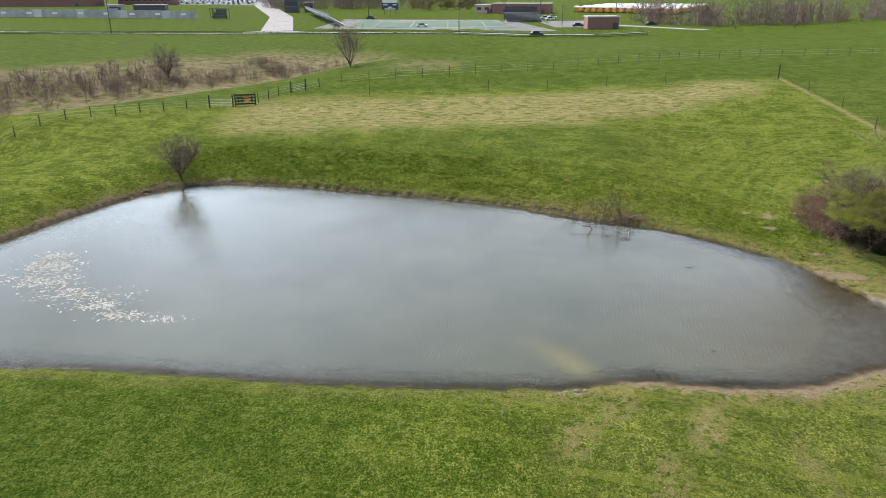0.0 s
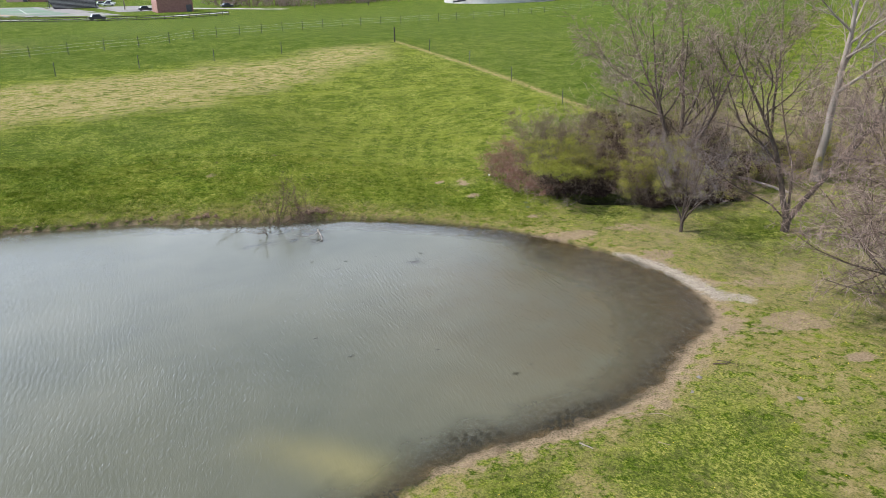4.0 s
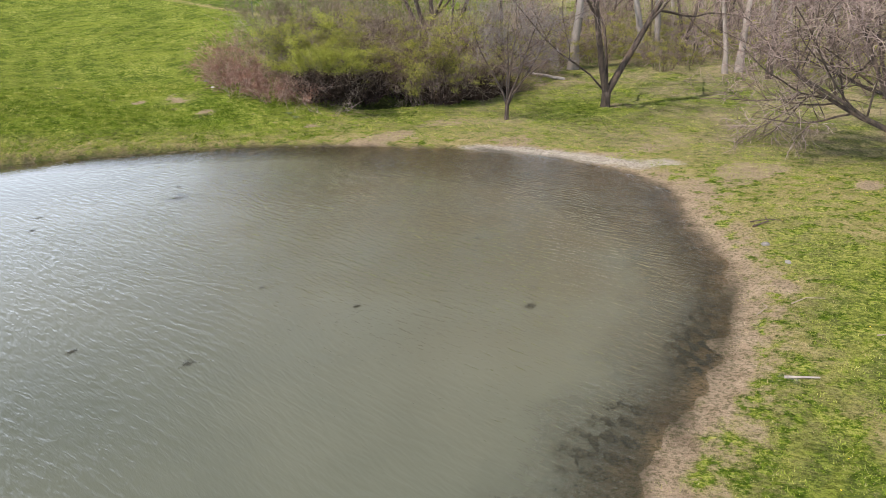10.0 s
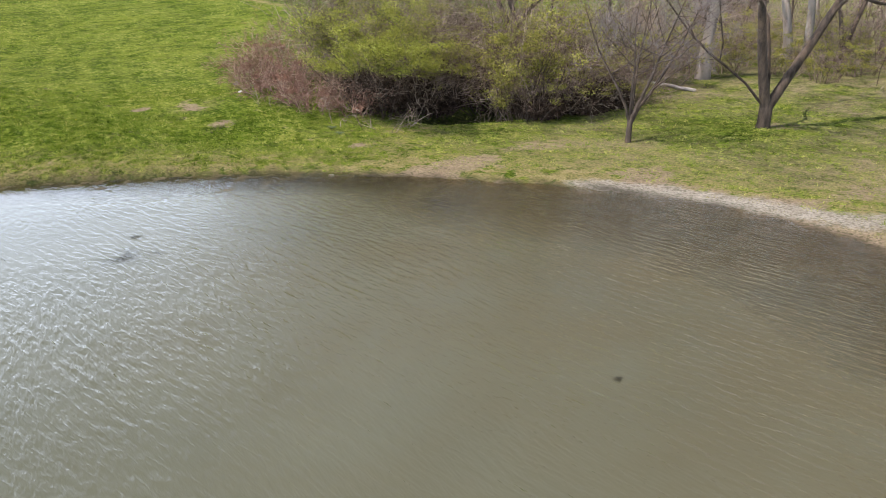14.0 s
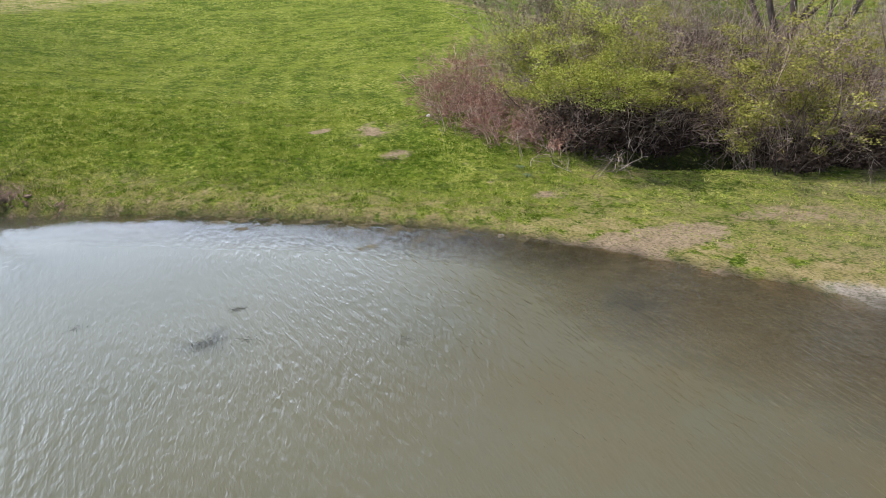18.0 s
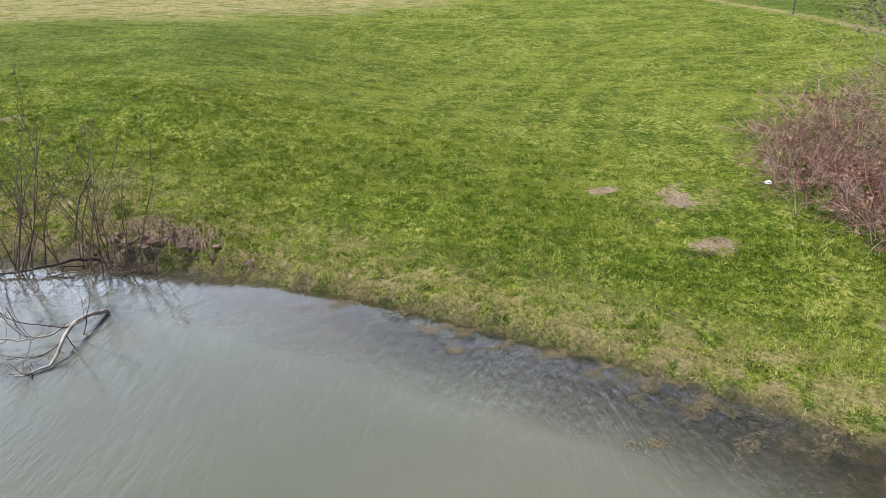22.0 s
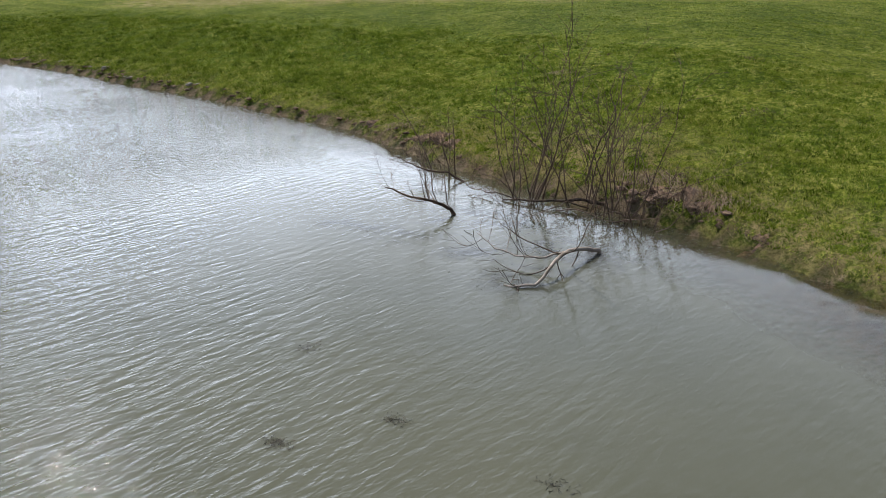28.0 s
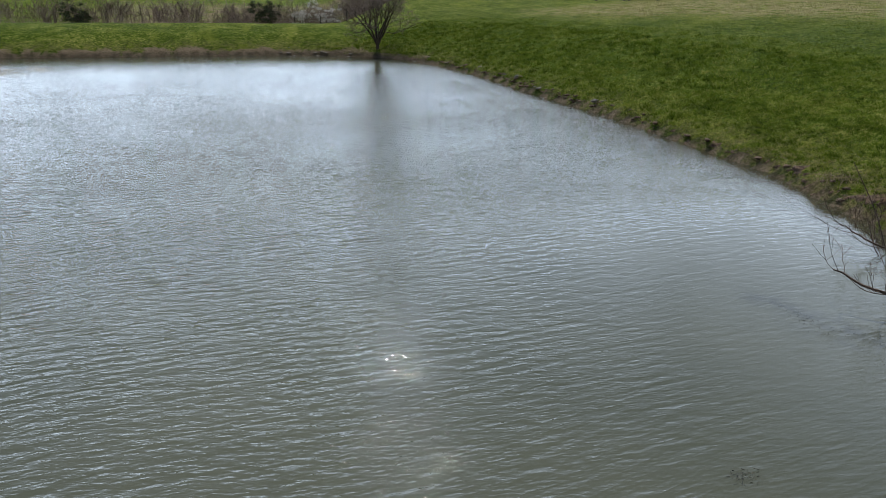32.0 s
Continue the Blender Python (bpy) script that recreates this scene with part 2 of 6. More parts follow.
def tubes(P, R, sides):
    """Tapered tubes along the lines P (n, k, 3) with radii R (n, k)."""
    n, k, _ = P.shape
    T = np.gradient(P, axis=1)
    T /= np.linalg.norm(T, axis=2, keepdims=True) + 1e-9
    ref = np.where(np.abs(T[:, :1, 2:]) > 0.85, np.array([1.0, 0, 0]), np.array([0, 0, 1.0]))
    U = np.cross(T, ref)
    U /= np.linalg.norm(U, axis=2, keepdims=True) + 1e-9
    V = np.cross(T, U)
    a = np.arange(sides) * 2 * np.pi / sides
    ring = U[:, :, None] * np.cos(a)[:, None] + V[:, :, None] * np.sin(a)[:, None]
    verts = (P[:, :, None] + ring * R[:, :, None, None]).reshape(-1, 3)
    base = (np.arange(n)[:, None, None] * k + np.arange(k - 1)[None, :, None]) * sides
    s, s2 = np.arange(sides)[None, None], (np.arange(sides)[None, None] + 1) % sides
    quads = np.stack([base + s, base + s2, base + sides + s2, base + sides + s], -1).reshape(-1, 4)
    return verts, quads


def tube_mesh(name, sets):
    """One mesh from several (P, R, sides)."""
    vs, fs, off = [], [], 0
    for P, R, sides in sets:
        if not len(P):
            continue
        v, f = tubes(P, R, sides)
        vs.append(v), fs.append(f + off)
        off += len(v)
    return smooth(mesh_of(name, np.concatenate(vs), np.concatenate(fs)))


def line_of(rng, start, way, length, k, wander, lift):
    """Wandering lines: start and way (n, 3), length (n,)."""
    n = len(start)
    P = np.empty((n, k, 3))
    P[:, 0] = start
    d = way / (np.linalg.norm(way, axis=1, keepdims=True) + 1e-9)
    step = (length / (k - 1))[:, None]
    for j in range(1, k):
        d = d + rng.normal(0, wander, (n, 3)) + np.array([0, 0, lift])
        d /= np.linalg.norm(d, axis=1, keepdims=True)
        P[:, j] = P[:, j - 1] + d * step
    return P


def sprout(rng, P, R, per, low, angle, length, k, wander, lift, thick=0.55, end=0.35, least=0.004):
    """Side shoots of the lines P: per of them on each, from the share low of its length upwards."""
    n, kk, _ = P.shape
    pick = np.repeat(np.arange(n), per)
    u = low + (1 - low) * rng.random_sample(len(pick)) ** 0.8
    s = u * (kk - 1)
    i = np.minimum(s.astype(int), kk - 2)
    w = (s - i)[:, None]
    start = P[pick, i] * (1 - w) + P[pick, i + 1] * w
    t = P[pick, i + 1] - P[pick, i]
    t /= np.linalg.norm(t, axis=1, keepdims=True) + 1e-9
    side = np.cross(t, rng.normal(size=t.shape))
    side /= np.linalg.norm(side, axis=1, keepdims=True) + 1e-9
    a = np.radians(rng.normal(angle, angle * 0.25, len(pick)))[:, None]
    way = t * np.cos(a) + side * np.sin(a)
    whole = np.linalg.norm(np.diff(P, axis=1), axis=2).sum(1)[pick]
    size = whole * length * (1.15 - 0.55 * u) * rng.uniform(0.65, 1.25, len(pick))
    Q = line_of(rng, start, way, size, k, wander, lift)
    r = (R[pick, i] * (1 - w[:, 0]) + R[pick, i + 1] * w[:, 0]) * thick
    return Q, np.maximum(r[:, None] * np.linspace(1, end, k), least)


def bare_tree(name, at, label, height, girth, seed, forks=1, lean=(0, 0), spread=35, per=(9, 7, 6, 3), bark=None, twig=None, low=0.35, droop=0.0, group="", category="tree", reach=0.5, first=None, wander=0.09, apart=False, fine=1.0, fork=None, stout=None):
    """A leafless tree: trunk with its forks, boughs, and the fine twigs of the crown."""
    rng = np.random.RandomState(seed)
    th = thing(name, at, label, category, group)
    n = len(first) if first is not None else max(forks, 1)
    start, way = np.zeros((n, 3)), np.zeros((n, 3))
    fork = (0.06 * height if n > 1 else 0.0) if fork is None else fork
    start[:, 2] = fork
    if first is not None:
        way = np.array(first, float)
    else:
        for j in range(n):
            a = 6.28 * j / n + rng.uniform(0, 1)
            o = (0.0 if n == 1 else math.tan(radians(spread * 0.55)))
            way[j] = (lean[0] + o * math.cos(a), lean[1] + o * math.sin(a), 1)
    P = line_of(rng, start, way, height * rng.uniform(0.85, 1.0, n) / np.maximum(0.8, way[:, 2] / np.linalg.norm(way, axis=1)), 11, wander * 0.7, 0.05)
    R = girth * np.linspace(1, 0.12, 11)[None] * rng.uniform(0.75, 1, (n, 1))
    if stout:
        R *= np.array(stout)[:, None]
    R[:, 0] *= 1.45 if n == 1 else 1.1
    P[:, 0, 2] -= 0.25
    tr = [(P, R, 10)]
    if n > 1:
        stem = np.stack([np.linspace((0, 0, -0.3), (0, 0, fork + 0.15), 7)])
        tr.append((stem, girth * np.array([[2.1, 1.65, 1.45, 1.4, 1.4, 1.35, 0.8]]), 12))
    A, AR = sprout(rng, P, R, per[0], low, spread * 1.25, reach, 8, wander, 0.07 - droop, 0.6)
    B, BR = sprout(rng, A, AR, per[1], 0.2, spread * 1.1, 0.5, 6, wander * 1.2, 0.04 - droop * 1.4, 0.55)
    C, CR = sprout(rng, B, BR, per[2], 0.15, spread * 1.1, 0.52, 4 if apart else 3, wander * 2.2, 0.03 - droop * 1.6, 0.6, least=0.0046 * fine)
    D, DR = sprout(rng, C, CR, per[3], 0.1, spread * 1.15, 0.5, 3 if apart else 2, wander * 2.6, 0.02 - droop * 1.6, 0.7, least=0.0034 * fine)
    if apart:
        part("trunk", tube_mesh("trunk", tr), bark, th)
        for j in range(len(A)):
            s = slice(j * per[1], (j + 1) * per[1])
            part("bough", tube_mesh("bough", [(A[j : j + 1], AR[j : j + 1], 6), (B[s], BR[s], 4)]), bark, th)
    else:
        part("trunk", tube_mesh("trunk", tr + [(A, AR, 5), (B, BR, 3)]), bark, th)
    part("crown", tube_mesh("crown", [(C, CR, 3), (D, DR, 3)]), twig or bark, th)["kind"] = "stuff"
    return th, (P, A, B, C, D)


def leaves_on(rng, ends, count, size, jitter):
    """Small pointed leaves, two triangles each, scattered about the given points."""
    c = (ends if len(ends) == count else ends[rng.randint(0, len(ends), count)]) + rng.normal(0, jitter, (count, 3))
    a, b = rng.normal(size=(count, 3)), rng.normal(size=(count, 3))
    a[:, 2] *= 0.5
    a /= np.linalg.norm(a, axis=1, keepdims=True)
    b -= a * (a * b).sum(1, keepdims=True)
    b /= np.linalg.norm(b, axis=1, keepdims=True)
    s = size * rng.uniform(0.6, 1.3, (count, 1))
    v = np.stack([c - a * s, c + b * s * 0.45, c + a * s, c - b * s * 0.45], 1).reshape(-1, 3)
    f = np.arange(count)[:, None] * 4 + np.array([[0, 1, 2, 3]])
    return v, f


def ground_z(x, y):
    return float(land(np.array([float(x)]), np.array([float(y)]))[0])


# ---- materials ----
class Nodes:
    """A small helper to wire a material."""

    def __init__(self, name):
        self.mat = bpy.data.materials.new(name)
        self.mat.use_nodes = True
        self.n, self.l = self.mat.node_tree.nodes, self.mat.node_tree.links
        self.b = self.n["Principled BSDF"]
        self.co = self.n.new("ShaderNodeTexCoord").outputs["Object"]

    def set(self, socket, value):
        if isinstance(value, bpy.types.NodeSocket):
            self.l.new(value, socket)
        elif isinstance(value, tuple) and len(value) == 3 and socket.type == "RGBA":
            socket.default_value = (*value, 1)
        else:
            socket.default_value = value

    def noise(self, scale, detail=4.0, rough=0.6, stretch=None, turn=0.0, co=None):
        t = self.n.new("ShaderNodeTexNoise")
        t.inputs["Scale"].default_value, t.inputs["Detail"].default_value, t.inputs["Roughness"].default_value = scale, detail, rough
        src = co or self.co
        if stretch:
            for field, value in (("Rotation", (0, 0, radians(turn))), ("Scale", stretch)):
                m = self.n.new("ShaderNodeMapping")
                m.inputs[field].default_value = value
                self.l.new(src, m.inputs[0])
                src = m.outputs[0]
        self.l.new(src, t.inputs["Vector"])
        return t.outputs["Fac"]

    def range(self, v, a, b, c=0.0, d=1.0):
        m = self.n.new("ShaderNodeMapRange")
        self.set(m.inputs[0], v)
        for i, q in zip((1, 2, 3, 4), (a, b, c, d)):
            m.inputs[i].default_value = q
        return m.outputs[0]

    def mix(self, f, a, b, how="MIX"):
        m = self.n.new("ShaderNodeMix")
        m.data_type, m.blend_type = "RGBA", how
        self.set(m.inputs[0], f), self.set(m.inputs[6], a), self.set(m.inputs[7], b)
        return m.outputs[2]

    def math(self, how, a, b=0.5):
        m = self.n.new("ShaderNodeMath")
        m.operation = how
        self.set(m.inputs[0], a), self.set(m.inputs[1], b)
        return m.outputs[0]

    def attr(self, name):
        a = self.n.new("ShaderNodeAttribute")
        a.attribute_name = name
        return a.outputs["Fac"]

    def bump(self, height, strength, distance=0.02, normal=None):
        b = self.n.new("ShaderNodeBump")
        b.inputs["Strength"].default_value, b.inputs["Distance"].default_value = strength, distance
        self.l.new(height, b.inputs["Height"])
        if normal:
            self.l.new(normal, b.inputs["Normal"])
        return b.outputs[0]

    def island(self):
        return self.n.new("ShaderNodeNewGeometry").outputs["Random Per Island"]

    def random(self):
        return self.n.new("ShaderNodeObjectInfo").outputs["Random"]

    def done(self, colour, rough=0.8, normal=None, metal=0.0):
        self.set(self.b.inputs["Base Color"], colour), self.set(self.b.inputs["Roughness"], rough)
        self.b.inputs["Metallic"].default_value = metal
        if normal:
            self.l.new(normal, self.b.inputs["Normal"])
        return self.mat


def plain(name, a, b, scale=4.0, rough=0.8, bump=0.0, grain=30.0, metal=0.0, stretch=None, distance=0.01):
    """Two tones by a broad and a fine noise, with fine relief."""
    m = Nodes(name)
    broad, fine = m.noise(scale, 5, 0.6, stretch), m.noise(grain, 4, 0.6, stretch)
    c = m.mix(m.range(broad, 0.35, 0.65), a, b)
    c = m.mix(m.range(fine, 0.3, 0.7, 0.0, 0.35), c, tuple(0.55 * v for v in a))
    return m.done(c, rough, m.bump(fine, bump, distance) if bump else None, metal)


def by_island(name, tones, rough=0.7, through=0.0):
    """Each loose piece of the mesh takes one tone between those given."""
    m = Nodes(name)
    r = m.n.new("ShaderNodeValToRGB")
    e = r.color_ramp.elements
    while len(e) < len(tones):
        e.new(0.5)
    for i, c in enumerate(tones):
        e[i].position, e[i].color = i / (len(tones) - 1), (*c, 1)
    m.l.new(m.island(), r.inputs[0])
    c = m.mix(m.range(m.noise(0.9, 3), 0.35, 0.7, 0.0, 0.35), r.outputs[0], tuple(0.6 * v for v in tones[0]))
    mat = m.done(c, rough)
    m.b.inputs["Specular IOR Level"].default_value = 0.1
    if through:
        m.b.inputs["Transmission Weight"].default_value = 0.0
        t = m.n.new("ShaderNodeBsdfTranslucent")
        m.l.new(c, t.inputs[0])
        s = m.n.new("ShaderNodeMixShader")
        s.inputs[0].default_value = through
        m.l.new(m.b.outputs[0], s.inputs[1]), m.l.new(t.outputs[0], s.inputs[2])
        m.l.new(s.outputs[0], m.n["Material Output"].inputs[0])
    return mat


def by_tone(name, tones, rough=0.7, through=0.0):
    """Blades from dark and lush to pale and dry, by the tone of their clump."""
    m = Nodes(name)
    r = m.n.new("ShaderNodeValToRGB")
    e = r.color_ramp.elements
    while len(e) < len(tones):
        e.new(0.5)
    for i, c in enumerate(tones):
        e[i].position, e[i].color = 0.08 + 0.84 * i / (len(tones) - 1), (*c, 1)
    m.l.new(m.attr("tone"), r.inputs[0])
    mat = m.done(r.outputs[0], rough)
    m.b.inputs["Specular IOR Level"].default_value = 0.02
    t = m.n.new("ShaderNodeBsdfTranslucent")
    m.l.new(r.outputs[0], t.inputs[0])
    s = m.n.new("ShaderNodeMixShader")
    s.inputs[0].default_value = through
    m.l.new(m.b.outputs[0], s.inputs[1]), m.l.new(t.outputs[0], s.inputs[2])
    m.l.new(s.outputs[0], m.n["Material Output"].inputs[0])
    return mat


def ground_material():
    m = Nodes("turf_and_soil")
    mid, fine, tiny = m.noise(0.4, 8, 0.72), m.noise(2.4, 7, 0.75, (1.0, 0.75, 1.0)), m.noise(15, 4, 0.75, (1.0, 0.7, 1.0))
    swath = m.noise(1.0, 6, 0.68, (0.14, 1.0, 1.0), 20)
    speck = m.noise(8.5, 5, 0.75, (1.0, 0.7, 1.0))
    tone = m.math("ADD", m.math("MULTIPLY", m.range(mid, 0.43, 0.57), 0.24), m.math("MULTIPLY", m.range(fine, 0.45, 0.55), 0.26))
    tone = m.math("ADD", tone, m.math("MULTIPLY", m.range(speck, 0.455, 0.545), 0.5))

    def ramp(stops):
        r = m.n.new("ShaderNodeValToRGB")
        e = r.color_ramp.elements
        while len(e) < len(stops):
            e.new(0.5)
        for k, (at, c) in enumerate(stops):
            e[k].position, e[k].color = at, (*c, 1)
        m.l.new(tone, r.inputs[0])
        return r.outputs[0]

    green = ramp([(0.10, (0.032, 0.060, 0.007)), (0.42, (0.060, 0.105, 0.010)), (0.68, (0.125, 0.172, 0.020)), (0.95, (0.300, 0.310, 0.080))])
    green = m.mix(m.range(swath, 0.525, 0.60, 0.0, 0.5), green, (0.195, 0.230, 0.034))
    green = m.mix(m.range(m.noise(2.2, 7, 0.78, (0.9, 0.5, 1.0), 14), 0.55, 0.60, 0.0, 0.45), green, (0.036, 0.074, 0.005))
    fleck = m.range(m.noise(5.5, 6, 0.8, (1.0, 0.5, 1.0), 10), 0.555, 0.61, 0.0, 0.26)
    green = m.mix(fleck, green, (0.40, 0.37, 0.15))
    green = m.mix(m.math("MULTIPLY", m.attr("stripe"), 0.26), green, (0.215, 0.250, 0.045))
    wild = ramp([(0.12, (0.026, 0.052, 0.006)), (0.5, (0.064, 0.112, 0.013)), (0.9, (0.150, 0.180, 0.040))])
    green = m.mix(m.attr("lush"), green, wild)
    c = m.mix(m.attr("wild"), green, wild)
    straw = m.mix(m.range(speck, 0.4, 0.6), (0.42, 0.355, 0.205), (0.20, 0.185, 0.062))
    dry = m.math("MULTIPLY", m.attr("dry"), m.range(m.noise(2.0, 7, 0.78, (0.35, 1.0, 1.0), 4), 0.44, 0.53))
    c = m.mix(dry, c, straw)
    edge = m.math("MULTIPLY", m.attr("straw"), m.range(m.noise(1.9, 7, 0.75), 0.43, 0.52))
    c = m.mix(edge, c, m.mix(m.range(fine, 0.35, 0.65), (0.32, 0.26, 0.14), (0.17, 0.165, 0.05)))
    bare = m.range(m.math("ADD", m.attr("soil"), m.range(m.noise(1.9, 6, 0.7), 0, 1, -0.45, 0.45)), 0.42, 0.58)
    earth = m.mix(m.range(fine, 0.3, 0.7), (0.185, 0.138, 0.092), (0.36, 0.285, 0.205))
    c = m.mix(bare, c, earth)
    sand = m.range(m.math("ADD", m.attr("sand"), m.range(m.noise(1.3, 6, 0.75), 0.2, 0.8, -0.5, 0.5)), 0.38, 0.72)
    c = m.mix(sand, c, m.mix(m.range(fine, 0.3, 0.7), (0.26, 0.23, 0.19), (0.42, 0.385, 0.34)))
    litter = m.math("MULTIPLY", m.attr("litter"), m.range(m.noise(0.5, 6, 0.7), 0.35, 0.6))
    c = m.mix(litter, c, m.mix(m.range(fine, 0.3, 0.7), (0.17, 0.13, 0.09), (0.36, 0.29, 0.20)))
    # wet shore and pond bed, plus the painted shade of the ditch
    wet_and_shade = m.attr("wet_and_shade")
    c = m.mix(wet_and_shade, c, m.mix(m.range(fine, 0.35, 0.65), (0.020, 0.018, 0.016), (0.062, 0.054, 0.042)))
    c = m.mix(m.range(tiny, 0.46, 0.62, 0.0, 0.62), c, (0.022, 0.036, 0.005))
    rough = m.range(wet_and_shade, 0, 1, 0.95, 0.45)
    b = m.bump(tiny, 0.9, 0.08)
    b = m.bump(fine, 0.8, 0.3, b)
    mat = m.done(c, rough, b)
    m.b.inputs["Specular IOR Level"].default_value = 0.01
    return mat


def water_material():
    """Turbid pond water: a rippled gloss over suspended silt, clearing where the water is shallow."""
    m = Nodes("pond_water")
    depth = m.attr("depth")
    geo = m.co
    # wind ripples, long crests across the wind
    warp = m.n.new("ShaderNodeVectorMath")
    warp.operation = "ADD"
    drift = m.n.new("ShaderNodeTexNoise")
    drift.inputs["Scale"].default_value, drift.inputs["Detail"].default_value = 0.12, 1
    m.l.new(geo, drift.inputs["Vector"])
    amp = m.n.new("ShaderNodeVectorMath")
    amp.operation = "SCALE"
    amp.inputs["Scale"].default_value = 1.1
    m.l.new(drift.outputs["Color"], amp.inputs[0])
    m.l.new(geo, warp.inputs[0]), m.l.new(amp.outputs[0], warp.inputs[1])
    a = m.noise(1.0, 2, 0.5, (1.5, 6.4, 1.0), -76, warp.outputs[0])
    a = m.math("SUBTRACT", 1.0, m.math("ABSOLUTE", m.math("SUBTRACT", m.math("MULTIPLY", a, 2.0), 1.0)))
    b = m.noise(1.0, 3, 0.6, (3.2, 11.5, 1.0), -62, warp.outputs[0])
    calm = m.range(m.noise(0.07, 3), 0.38, 0.6, 0.7, 1.0)
    b = m.math("ADD", b, m.math("MULTIPLY", m.noise(1.0, 2, 0.5, (7.5, 4.0, 1.0), 25, warp.outputs[0]), 0.35))
    train = m.n.new("ShaderNodeTexWave")
    train.wave_type, train.bands_direction = "BANDS", "Y"
    for key, value in (("Scale", 1.15), ("Distortion", 7.0), ("Detail", 3.0), ("Detail Scale", 0.8), ("Detail Roughness", 0.5)):
        train.inputs[key].default_value = value
    turned = m.n.new("ShaderNodeMapping")
    turned.inputs["Rotation"].default_value = (0, 0, radians(-78))
    m.l.new(warp.outputs[0], turned.inputs[0])
    m.l.new(turned.outputs[0], train.inputs["Vector"])
    gust = m.range(m.noise(0.45, 3), 0.36, 0.64, 0.0, 0.34)
    h = m.math("ADD", m.math("MULTIPLY", a, 0.85), m.math("MULTIPLY", b, 0.9))
    h = m.math("ADD", h, m.math("MULTIPLY", train.outputs["Fac"], gust))
    h = m.math("MULTIPLY", h, m.math("MULTIPLY", calm, m.attr("ripple")))
    nrm = m.bump(h, 1.0, 0.031)
    cloudy = m.noise(0.09, 5, 0.6)
    silt = m.mix(m.range(cloudy, 0.35, 0.65), (0.064, 0.073, 0.055), (0.092, 0.099, 0.073))
    silt = m.mix(m.math("MULTIPLY", m.attr("tan"), m.range(m.noise(0.35, 5), 0.3, 0.6, 0.5, 1)), silt, (0.072, 0.060, 0.030))
    silt = m.mix(m.math("MULTIPLY", m.attr("weed"), m.range(m.noise(1.6, 6, 0.7), 0.36, 0.56)), silt, (0.020, 0.024, 0.026))
    silt = m.mix(m.attr("plume"), silt, (0.20, 0.185, 0.075))
    dif = m.n.new("ShaderNodeBsdfDiffuse")
    m.set(dif.inputs[0], silt)
    clear = m.n.new("ShaderNodeBsdfTransparent")
    clear.inputs[0].default_value = (0.90, 0.85, 0.70, 1)
    murk = m.n.new("ShaderNodeMixShader")
    m.l.new(m.range(m.math("ADD", depth, m.range(m.noise(0.8, 5), 0, 1, -0.12, 0.12)), 0.0, 0.36, 0.16, 0.97), murk.inputs[0])
    m.l.new(clear.outputs[0], murk.inputs[1]), m.l.new(dif.outputs[0], murk.inputs[2])
    gl = m.n.new("ShaderNodeBsdfGlossy")
    gl.inputs["Roughness"].default_value = 0.015
    m.l.new(nrm, gl.inputs["Normal"])
    fr = m.n.new("ShaderNodeFresnel")
    fr.inputs["IOR"].default_value = 1.34
    m.l.new(nrm, fr.inputs["Normal"])
    top = m.n.new("ShaderNodeMixShader")
    m.l.new(fr.outputs[0], top.inputs[0]), m.l.new(murk.outputs[0], top.inputs[1]), m.l.new(gl.outputs[0], top.inputs[2])
    m.l.new(top.outputs[0], m.n["Material Output"].inputs[0])
    m.n.remove(m.b)
    return m.mat


M_GROUND, M_WATER = ground_material(), water_material()
M_BARK = plain("grey_brown_bark", (0.024, 0.017, 0.012), (0.105, 0.074, 0.052), 5, 0.95, 0.9, 26, stretch=(1, 1, 0.2), distance=0.05)
M_PALEBARK = plain("pale_grey_bark", (0.15, 0.127, 0.104), (0.27, 0.235, 0.20), 1.5, 0.95, 0.5, 14, stretch=(1, 1, 0.3), distance=0.03)
M_TWIG = by_island("brown_grey_twigs", [(0.055, 0.038, 0.030), (0.13, 0.094, 0.076), (0.22, 0.165, 0.135), (0.36, 0.285, 0.235)], 0.9)
M_PINKTWIG = by_island("pinkish_brown_twigs", [(0.085, 0.062, 0.052), (0.16, 0.118, 0.100), (0.245, 0.187, 0.160), (0.36, 0.288, 0.25)], 0.9)
M_REDTWIG = by_island("reddish_bramble_canes", [(0.080, 0.042, 0.033), (0.17, 0.092, 0.070), (0.27, 0.165, 0.125), (0.45, 0.35, 0.27)], 0.9)
M_PALETWIG = by_island("pale_dry_twigs", [(0.07, 0.053, 0.04), (0.19, 0.15, 0.118), (0.30, 0.245, 0.195), (0.42, 0.35, 0.28)], 0.9)
M_LEAF = by_island("spring_green_leaves", [(0.11, 0.130, 0.016), (0.25, 0.275, 0.040), (0.47, 0.49, 0.12)], 0.6, 0.42)
M_OLIVE = by_island("olive_young_leaves", [(0.10, 0.105, 0.018), (0.21, 0.21, 0.042), (0.37, 0.35, 0.095)], 0.6, 0.35)
M_DARKLEAF = by_island("dark_evergreen_needles", [(0.025, 0.035, 0.018), (0.05, 0.06, 0.03), (0.07, 0.075, 0.04)], 0.7)
M_GRASS = by_tone("grass_blades", [(0.030, 0.058, 0.006), (0.105, 0.165, 0.016), (0.215, 0.270, 0.036), (0.400, 0.400, 0.120)], 0.85, 0.2)
M_STRAW = by_island("straw_coloured_grass", [(0.30, 0.25, 0.12), (0.20, 0.20, 0.06), (0.40, 0.34, 0.20), (0.13, 0.16, 0.035)], 0.7, 0.25)
